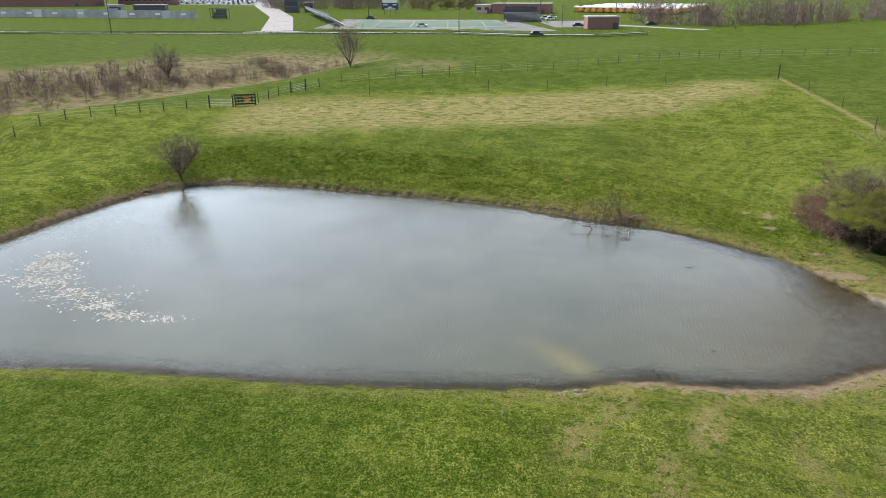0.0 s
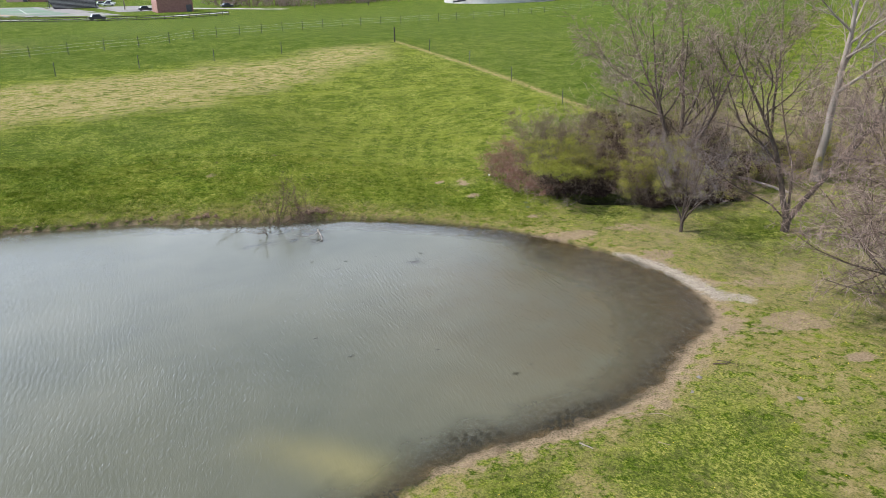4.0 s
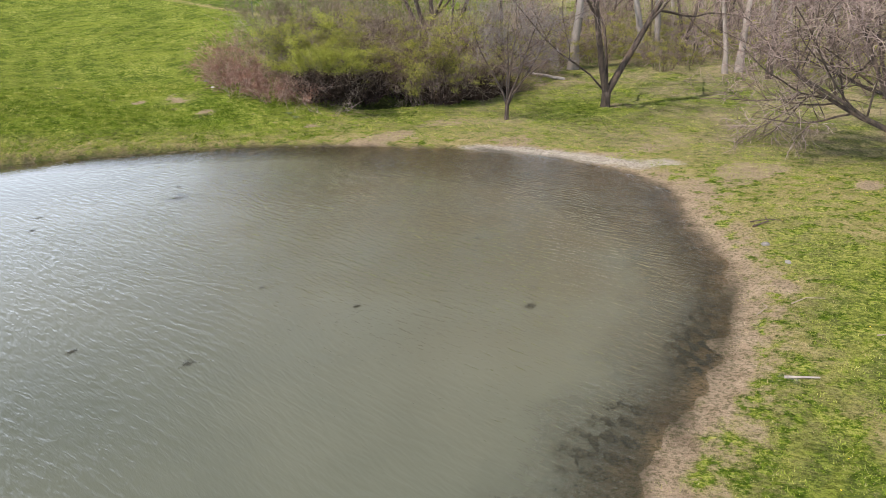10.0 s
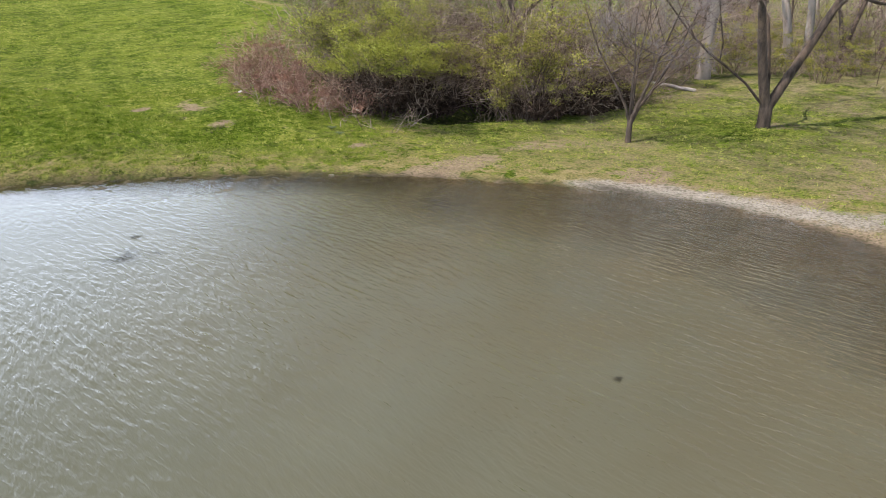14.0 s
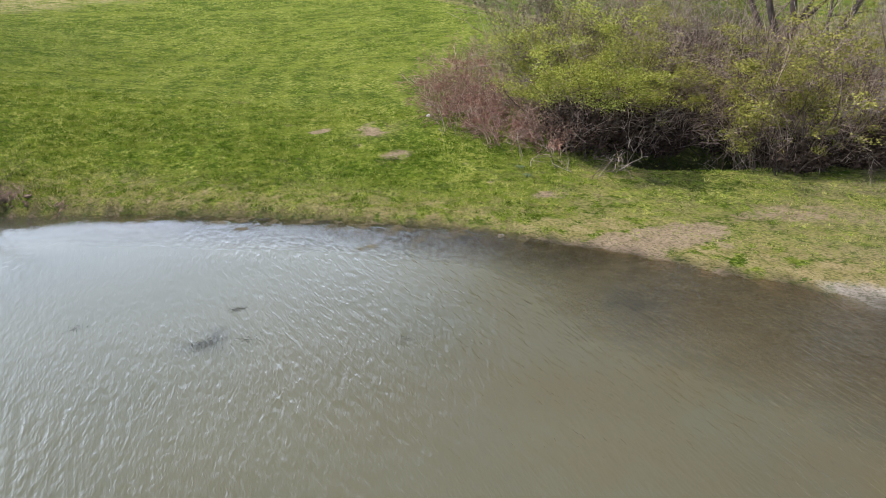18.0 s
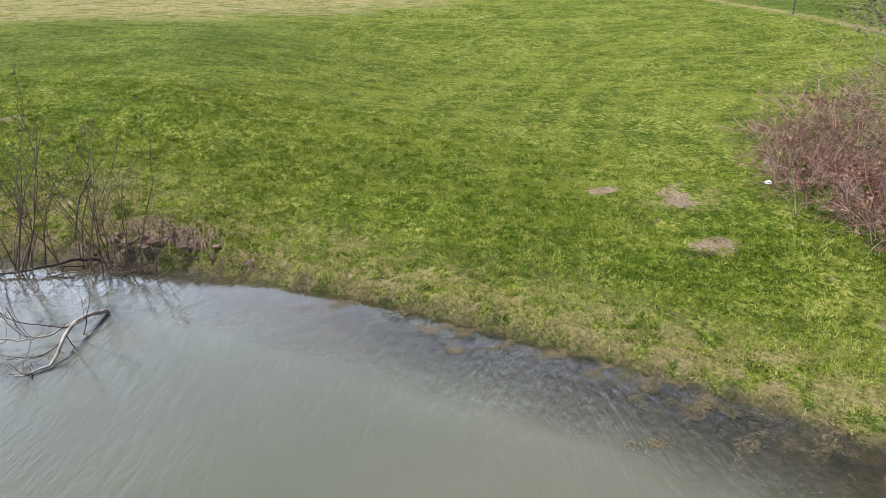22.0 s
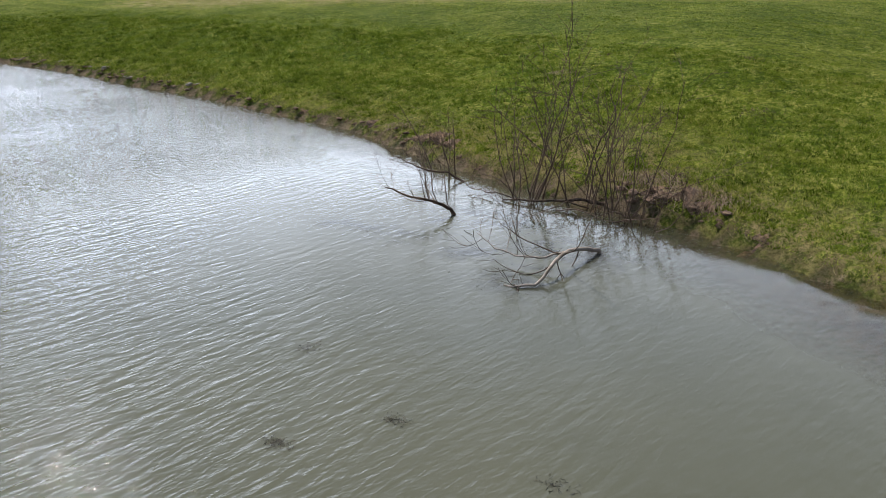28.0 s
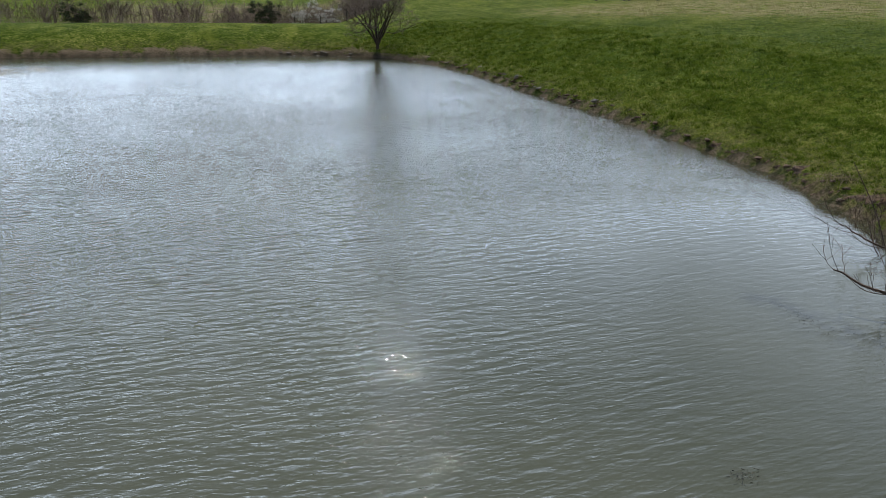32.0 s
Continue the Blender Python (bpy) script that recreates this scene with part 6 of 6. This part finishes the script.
mats("pond_weed", [(11.5, 40.5, 0.07, 0.05, 34), (10.8, 43.0, 0.06, 0.04, 22), (17.0, 35.1, 0.08, 0.06, 40), (15.2, 38.8, 0.06, 0.03, 20), (20.7, 38.0, 0.05, 0.03, 14), (15.1, 41.5, 0.05, 0.03, 10), (18.1, 35.4, 0.08, 0.06, 10), (12.0, 32.9, 0.2, 0.1, 20), (20.9, 49.9, 0.1, 0.06, 30), (19.9, 48.9, 0.16, 0.1, 50), (20.5, 48.6, 0.12, 0.08, 14), (16.3, 51.3, 0.09, 0.05, 20), (15.4, 50.4, 0.1, 0.05, 26), (22.7, 46.8, 0.1, 0.08, 12), (23.1, 54.5, 0.09, 0.07, 24), (18.2, 51.0, 0.12, 0.06, 14), (14.5, 52.3, 0.07, 0.09, 14), (12.9, 56.8, 0.3, 0.12, 12), (16.2, 55.6, 0.35, 0.25, 40), (15.0, 56.6, 0.35, 0.25, 30)], M_WEED, "small dark clumps of weed at the surface", 524, 0.024, thick=5.0, slim=0.5)
mats("pond_weed", [(25.3, 53.9, 0.35, 0.16, 190), (25.3, 53.3, 0.3, 0.16, 150), (24.6, 54.0, 0.2, 0.1, 60), (23.1, 55.3, 0.2, 0.1, 80), (23.4, 54.9, 0.15, 0.1, 60), (23.8, 54.5, 0.15, 0.08, 50), (23.1, 54.5, 0.1, 0.06, 40), (26.3, 50.8, 0.35, 0.25, 90), (24.9, 51.3, 0.16, 0.1, 40), (25.9, 52.5, 0.4, 0.3, 240), (26.4, 51.9, 0.4, 0.3, 240), (23.0, 55.5, 0.25, 0.1, 60), (22.6, 56.2, 0.2, 0.1, 50), (23.8, 55.1, 0.4, 0.12, 110), (24.5, 54.6, 0.3, 0.1, 90), (21.4, 56.9, 0.35, 0.1, 60), (27.4, 50.6, 0.5, 0.4, 190), (28.4, 49.2, 0.5, 0.5, 170), (29.2, 47.4, 0.5, 0.8, 160), (27.6, 48.4, 0.8, 0.8, 90)], by_island("brown_surface_weed", [(0.04, 0.037, 0.022), (0.11, 0.094, 0.052), (0.22, 0.19, 0.115)], 0.7), "brown weed and dead stalks lying on the water", 525, 0.021, thick=17.0, slim=0.7, clump=0.7)
mats("pond_weed", [(25.2, 53.7, 0.3, 0.1, 60), (25.9, 52.3, 0.3, 0.2, 90), (26.6, 51.5, 0.35, 0.25, 120), (27.4, 50.4, 0.4, 0.3, 120), (28.2, 49.0, 0.4, 0.4, 100), (23.9, 54.9, 0.3, 0.1, 60), (22.4, 56.0, 0.25, 0.1, 40)], M_WEED, "dark weed among the stalks at the water's edge", 526, 0.03, thick=10.0, slim=0.5, clump=0.5)

# dock plants and a scrap of litter by the brambles
for k, (x, y) in enumerate([(31.7, 52.5), (32.1, 53.2)]):
    th = thing("dock_plant", (x, y, ground_z(x, y)), "broad-leaved dock plant beside the brambles", "plant", "dock plants")
    for j in range(9):
        t, l = 0.7 * j + 0.3 * k, 0.15 + 0.02 * (j % 4)
        bm = bmesh.new()
        rows = []
        for u, w, h in ((0.0, 0.008, 0.0), (0.3, 0.026, 0.07), (0.6, 0.034, 0.10), (0.85, 0.022, 0.08), (1.0, 0.003, 0.04)):
            rows.append([bm.verts.new((l * u, q * w, h + 0.02 * (q == 0) * -1)) for q in (-1, 0, 1)])
        for p, q in zip(rows, rows[1:]):
            for i in (0, 1):
                bm.faces.new((p[i], p[i + 1], q[i + 1], q[i]))
        part("leaf", bm, M_DOCK, th).matrix_local = pose(0, 0, 0, 0, 0, math.degrees(t))
bm = bmesh.new()
bmesh.ops.create_icosphere(bm, subdivisions=3, radius=0.075)
for v in bm.verts:
    v.co *= 1 + 0.7 * noise.noise(v.co * 24) + 0.3 * noise.noise(v.co * 60)
    v.co.z = max(v.co.z * 0.6, -0.02)
scrap = part("plastic_scrap", bm, M_WHITE)
scrap.matrix_world = pose(32.5, 58.5, ground_z(32.5, 58.5) + 0.12, 0, 0, 30)
tagged(scrap, "crumpled white plastic scrap caught at the brambles", "litter")

# dandelions and purple dead-nettle in the turf
def flowers(name, count, region, mat, size, label, seed, keep):
    rng = np.random.RandomState(seed)
    x, y = rng.uniform(region[0], region[1], count), rng.uniform(region[2], region[3], count)
    ok = keep(x, y, from_shore(x, y), rng)
    x, y = x[ok], y[ok]
    n = len(x)
    z = land(x, y) + rng.uniform(0.03, 0.09, n)
    a = np.arange(6) * 6.283 / 6
    s = size * rng.uniform(0.7, 1.3, (n, 1))
    rim = np.stack([x[:, None] + np.cos(a) * s, y[:, None] + np.sin(a) * s, z[:, None] + 0 * a], -1)
    hub = np.stack([x, y, z + size * 0.5], -1)[:, None]
    v = np.concatenate([rim, hub], 1).reshape(-1, 3)
    k = np.arange(6)
    f = (np.arange(n)[:, None, None] * 7 + np.stack([k, (k + 1) % 6, np.full(6, 6)], -1)[None]).reshape(-1, 3)
    me = mesh_of(name, v, f)
    me.materials.append(mat)
    tagged(new(name, me), label, "flowers", kind="stuff")


M_YELLOW = plain("dandelion_yellow", (0.75, 0.55, 0.02), (0.85, 0.65, 0.04), 9, 0.7)
M_MAUVE = by_island("dead_nettle_mauve", [(0.10, 0.06, 0.07), (0.20, 0.11, 0.14), (0.09, 0.10, 0.03)], 0.8)
flowers("dandelions", 330, (4, 34, 14, 31), M_YELLOW, 0.018, "yellow dandelions scattered in the short grass", 530, lambda x, y, d, r: (d > 2.5) & (wave_noise(x, y, 6, 77) > -0.1))
flowers("dandelions", 260, (4, 36, 54, 84), M_YELLOW, 0.016, "yellow dandelions scattered in the short grass", 531, lambda x, y, d, r: (d > 2.5) & (wave_noise(x, y, 6, 78) > 0.0))
blades("dead_nettles", 150000, (10, 34, 54, 76), 0.10, 0.012, M_MAUVE, "mauve patches of dead-nettle in the bank grass", 532, lambda x, y, d, r: (d > 1.5) & (d < 10) & (wave_noise(x, y, 2.6, 79) + 0.25 * r.normal(size=len(x)) > 1.0), "flowers")


def lump(name, x, y, size, mat, label, category, seed, z=None):
    """A weathered stone or clod of earth, sunk a little into the ground."""
    rng = np.random.RandomState(seed)
    bm = bmesh.new()
    bmesh.ops.create_icosphere(bm, subdivisions=3, radius=1)
    for v in bm.verts:
        q = 1 + 0.5 * noise.noise(v.co * 1.2 + Vector((seed, 0, 0))) + 0.3 * noise.noise(v.co * 3.1 + Vector((0, seed, 0)))
        v.co = Vector((v.co.x * size[0], v.co.y * size[1], v.co.z * size[2])) * q
    ob = part(name, bm, mat)
    smooth(ob.data)
    ob.matrix_world = pose(x, y, (ground_z(x, y) if z is None else z) + size[2] * 0.35, rng.uniform(-8, 8), rng.uniform(-8, 8), rng.uniform(0, 360))
    return tagged(ob, label, category)


def cut_bank():
    """The raw earth step that the water has cut into the mown bank, ragged and undermined."""
    rng = np.random.RandomState(33)
    side = LINE[(LINE[:, 1] > 47) & (LINE[:, 0] > -45) & (LINE[:, 0] < 20)]
    s = np.r_[0, np.cumsum(np.hypot(*np.diff(side, axis=0).T))]
    u = np.arange(0, s[-1], 0.075)
    p = np.stack([np.interp(u, s, side[:, 0]), np.interp(u, s, side[:, 1])], 1)
    t = np.gradient(p, axis=0)
    t /= np.linalg.norm(t, axis=1, keepdims=True)
    out = np.stack([-t[:, 1], t[:, 0]], 1)
    if (from_shore(p[:, 0] + out[:, 0], p[:, 1] + out[:, 1]) < 0).mean() > 0.5:
        out = -out
    n = len(p)
    rough = 0.5 + 0.5 * wave_noise(p[:, 0], p[:, 1], 1.9, 41)
    fine = 0.5 + 0.5 * wave_noise(p[:, 0], p[:, 1], 0.6, 42)
    slump = np.exp(-(((p[:, 0] - 18.2) / 1.2) ** 2)) + np.exp(-(((p[:, 0] - 10.8) / 0.9) ** 2))
    tall = np.clip(0.05 + 0.22 * rough + 0.12 * fine + 0.40 * slump * (0.4 + 0.6 * fine) + rng.normal(0, 0.06, n), 0.03, 0.8)
    tall *= 1 - 0.62 * ease(-22, -31, p[:, 0])
    rings = []
    for d, h, jit in ((-0.25, None, 0.03), (0.02, 0.15, 0.05), (0.10, 0.5, 0.05), (0.06, 0.8, 0.06), (0.16, 1.0, 0.05), (0.4, 0.95, 0.05), (0.75, None, 0.02)):
        dd = d + rng.normal(0, jit, n) + (0.15 * rough + 0.3 * fine * slump) * (d > 0)
        q = p + out * dd[:, None]
        z = land(q[:, 0], q[:, 1]) - 0.06 if h is None else tall * h + rng.normal(0, 0.02, n)
        rings.append(np.stack([q[:, 0], q[:, 1], z], 1))
    v = np.stack(rings, 1).reshape(-1, 3)
    i = np.arange(n - 1)[:, None] * 7 + np.arange(6)[None]
    me = mesh_of("cut_bank", v, np.stack([i, i + 7, i + 8, i + 1], -1).reshape(-1, 4))
    me.materials.append(M_EARTH)
    return tagged(new("cut_bank", me), "ragged brown earth bank undercut by the water", "bank", kind="structure")


cut_bank()


def tufts(name, count, region, seed, keep, tall, per=22, wide=0.0095, radius=0.07, label="thick dark-green tufts of longer bank grass"):
    """Clumps of longer grass, each of one tone, the blades leaning outwards."""
    rng = np.random.RandomState(seed)
    x, y = rng.uniform(region[0], region[1], count), rng.uniform(region[2], region[3], count)
    ok = keep(x, y, from_shore(x, y), rng) & (bare_spot(x, y) < 0.2 + 0.5 * rng.random_sample(count))
    x, y = x[ok], y[ok]
    n = len(x)
    r = np.repeat(radius * rng.uniform(0.5, 1.5, n), per)
    a = rng.uniform(0, 6.28, n * per)
    u = np.sqrt(rng.random_sample(n * per))
    X, Y = np.repeat(x, per) + r * u * np.cos(a), np.repeat(y, per) + r * u * np.sin(a)
    z = np.repeat(land(x, y), per)
    h = tall * np.repeat(rng.uniform(0.45, 1.35, n), per) * rng.uniform(0.55, 1.2, n * per) * (1.15 - 0.5 * u)
    t = rng.uniform(0, 6.28, n * per)
    w = wide * rng.uniform(0.7, 1.4, n * per)
    b = np.stack([X, Y, z - 0.04], 1)
    s = np.stack([np.cos(t) * w, np.sin(t) * w, 0 * t], 1)
    out = np.stack([np.cos(a), np.sin(a)], 1) * (0.8 * u * h)[:, None] + rng.normal(0, 0.4, (n * per, 2)) * h[:, None]
    tip = b + np.concatenate([out, h[:, None]], 1)
    me = mesh_of(name, np.stack([b - s, b + s, tip], 1).reshape(-1, 3), np.arange(3 * n * per).reshape(-1, 3))
    me.materials.append(M_GRASS)
    tone = np.repeat(tone_of(x, y, rng, 0.22, 90) - 0.03, per) + rng.normal(0, 0.1, n * per)
    give(me, "tone", np.repeat(tone, 3))
    tagged(new(name, me), label, "grass", kind="stuff")


tufts("grass_tufts", 90000, (2, 34, 50, 80), 540, lambda x, y, d, r: (d > 0.5) & (d < 10) & (y > 50 + 0.4 * (x - 30)) & (wave_noise(x, y, 5, 91) + 0.6 * r.normal(size=len(x)) - 0.09 * (d - 4) > -0.35), 0.105, 20, 0.0125, 0.10)
tufts("grass_tufts", 22000, (-34, 2, 62, 90), 541, lambda x, y, d, r: (d > 0.4) & (d < 9) & (wave_noise(x, y, 5, 91) + 0.6 * r.normal(size=len(x)) > -0.3), 0.17, 14, 0.02, 0.17)
tufts("grass_tufts", 26000, (2, 36, 12, 32), 542, lambda x, y, d, r: (d > 1.6) & (wave_noise(x, y, 3, 92) + 0.7 * r.normal(size=len(x)) > 0.2), 0.07, 9, 0.012, 0.09, "small tufts in the short grass of the near bank")
tufts("grass_tufts", 24000, (10, 42, 56, 84), 543, lambda x, y, d, r: (d > 7) & (y > 58 + 0.5 * (x - 30)) & (wave_noise(x, y, 3, 93) + 0.7 * r.normal(size=len(x)) > 0.2), 0.07, 8, 0.013, 0.10, "small tufts in the mown grass of the slope")
tufts("grass_tufts", 16000, (30, 54, 30, 54), 544, lambda x, y, d, r: (d > 1.0) & (np.maximum(np.exp(-(((x - 42) / 7) ** 2 + ((y - 41) / 5) ** 2)), 0.8 * np.exp(-(((x - 36.5) / 4.5) ** 2 + ((y - 48.3) / 2.6) ** 2))) + 0.3 * r.normal(size=len(x)) > 0.35), 0.12, 12, 0.012, 0.10, "fresh green tufts of grass under the bare trees")


for k, (x, y, s) in enumerate([(24.8, 26.6, 0.09), (7.6, 30.25, 0.12), (8.1, 30.3, 0.1), (22.0, 29.6, 0.07), (23.2, 30.2, 0.09), (28.1, 49.9, 0.1), (33.9, 60.2, 0.14), (-12, 72.4, 0.14), (-4, 69.9, 0.12)]):
    lump("stone", x, y, (s * 1.3, s, s * 0.6), M_STONE, "pale weathered stone lying in the grass", "stone", 680 + k)


rng = np.random.RandomState(690)
edge = LINE[(LINE[:, 1] > 68.5) & (LINE[:, 0] < 0)]
for k in range(44):
    x, y = edge[rng.randint(0, len(edge))] + rng.normal(0, 0.35, 2)
    q = rng.uniform(0.05, 0.13)
    lump("stone", x, y, (q * 1.7, q, q * 0.3), M_STONE, "flat pale stone at the far water's edge", "stone", 800 + k, max(ground_z(x, y), -0.03))


def stick(points, r, label, mat=M_DRIFT):
    p = np.array([(x, y, ground_z(x, y) + 0.03 + h) for x, y, h in points])
    u = np.linspace(0, len(p) - 1, 9)
    line = np.stack([np.interp(u, np.arange(len(p)), p[:, n]) for n in range(3)], 1)[None]
    me = tube_mesh("stick", [(line, np.linspace(r, r * 0.5, 9)[None], 6)])
    me.materials.append(mat)
    tagged(new("stick", me), label, "stick")


stick([(15.7, 29.6, 0), (15.8, 29.0, 0.01)], 0.03, "short bleached stick lying on the mown grass")
stick([(19.3, 29.5, 0), (19.7, 29.2, 0.02), (19.8, 28.8, 0)], 0.015, "crooked dry twig lying on the grass", M_PALETWIG)
stick([(18.6, 30.2, 0), (19.0, 30.0, 0.03), (19.3, 30.1, 0)], 0.015, "crooked dry twig on the bare bank", M_PALETWIG)
stick([(24.6, 30.6, 0), (25.0, 30.2, 0.05), (25.5, 30.3, 0)], 0.03, "small dead branch lying on the bank", M_BARK)
stick([(25.0, 30.7, 0), (25.1, 30.2, 0.08), (25.3, 29.8, 0)], 0.02, "small dead branch lying on the bank", M_BARK)
stick([(18.0, 27.9, 0), (18.2, 27.5, 0)], 0.015, "short dry twig on the mown grass", M_PALETWIG)


def draped(spots, seed):
    """Long dead grass hanging over the broken bank."""
    rng = np.random.RandomState(seed)
    P = []
    for x, y, dx, dy, n in spots:
        for _ in range(n):
            a, b = x + rng.normal(0, 0.28), y + rng.normal(0, 0.16)
            z = max(ground_z(a, b), 0.05) + 0.03
            l = rng.uniform(0.15, 0.38)
            w = np.array([dx + rng.normal(0, 0.35), dy + rng.normal(0, 0.35), 0])
            P.append([(a, b, z), (a + w[0] * l * 0.4, b + w[1] * l * 0.4, z + 0.05), (a + w[0] * l * 0.8, b + w[1] * l * 0.8, z + 0.02), (a + w[0] * l, b + w[1] * l, z - 0.14)])
    P = np.array(P)
    me = tube_mesh("dead_grass", [(P, np.full(P.shape[:2], 0.0045), 3)])
    me.materials.append(by_island("grey_dead_grass", [(0.12, 0.09, 0.055), (0.22, 0.175, 0.11), (0.32, 0.27, 0.18)], 0.8))
    tagged(new("dead_grass", me), "long straw-coloured dead grass draped over the broken bank", "grass", kind="stuff")


draped([(17.6, 61.2, 0.5, -0.8, 150), (18.3, 60.6, 0.2, -0.9, 190), (18.9, 60.2, -0.1, -0.9, 110), (17.0, 61.2, 0.3, -0.9, 90), (11.0, 63.9, 0.2, -0.8, 90), (9.2, 64.9, 0.2, -0.8, 70)], 560)
rng = np.random.RandomState(561)
for k in range(110):
    u = rng.uniform(0, 1)
    x, y = ((16.2 + 2.7 * u, 61.0 - 1.1 * u) if k < 34 else (-20 + 30 * u, float(np.interp(-20 + 30 * u, [-20.5, -14, -9, -2.5, 4, 7, 10.2], [74.3, 72.7, 71, 69.2, 66.8, 65.7, 63.6])) + 0.1))
    x, y = x + rng.normal(0, 0.2), y + rng.normal(0, 0.2)
    q = rng.uniform(0.03, 0.10) if k < 34 else rng.uniform(0.04, 0.11)
    lump("clod", x, y, (q * 1.6, q * 1.1, q * 0.55), M_EARTH, "crumbled clod of brown earth on the broken bank", "clod", 700 + k)
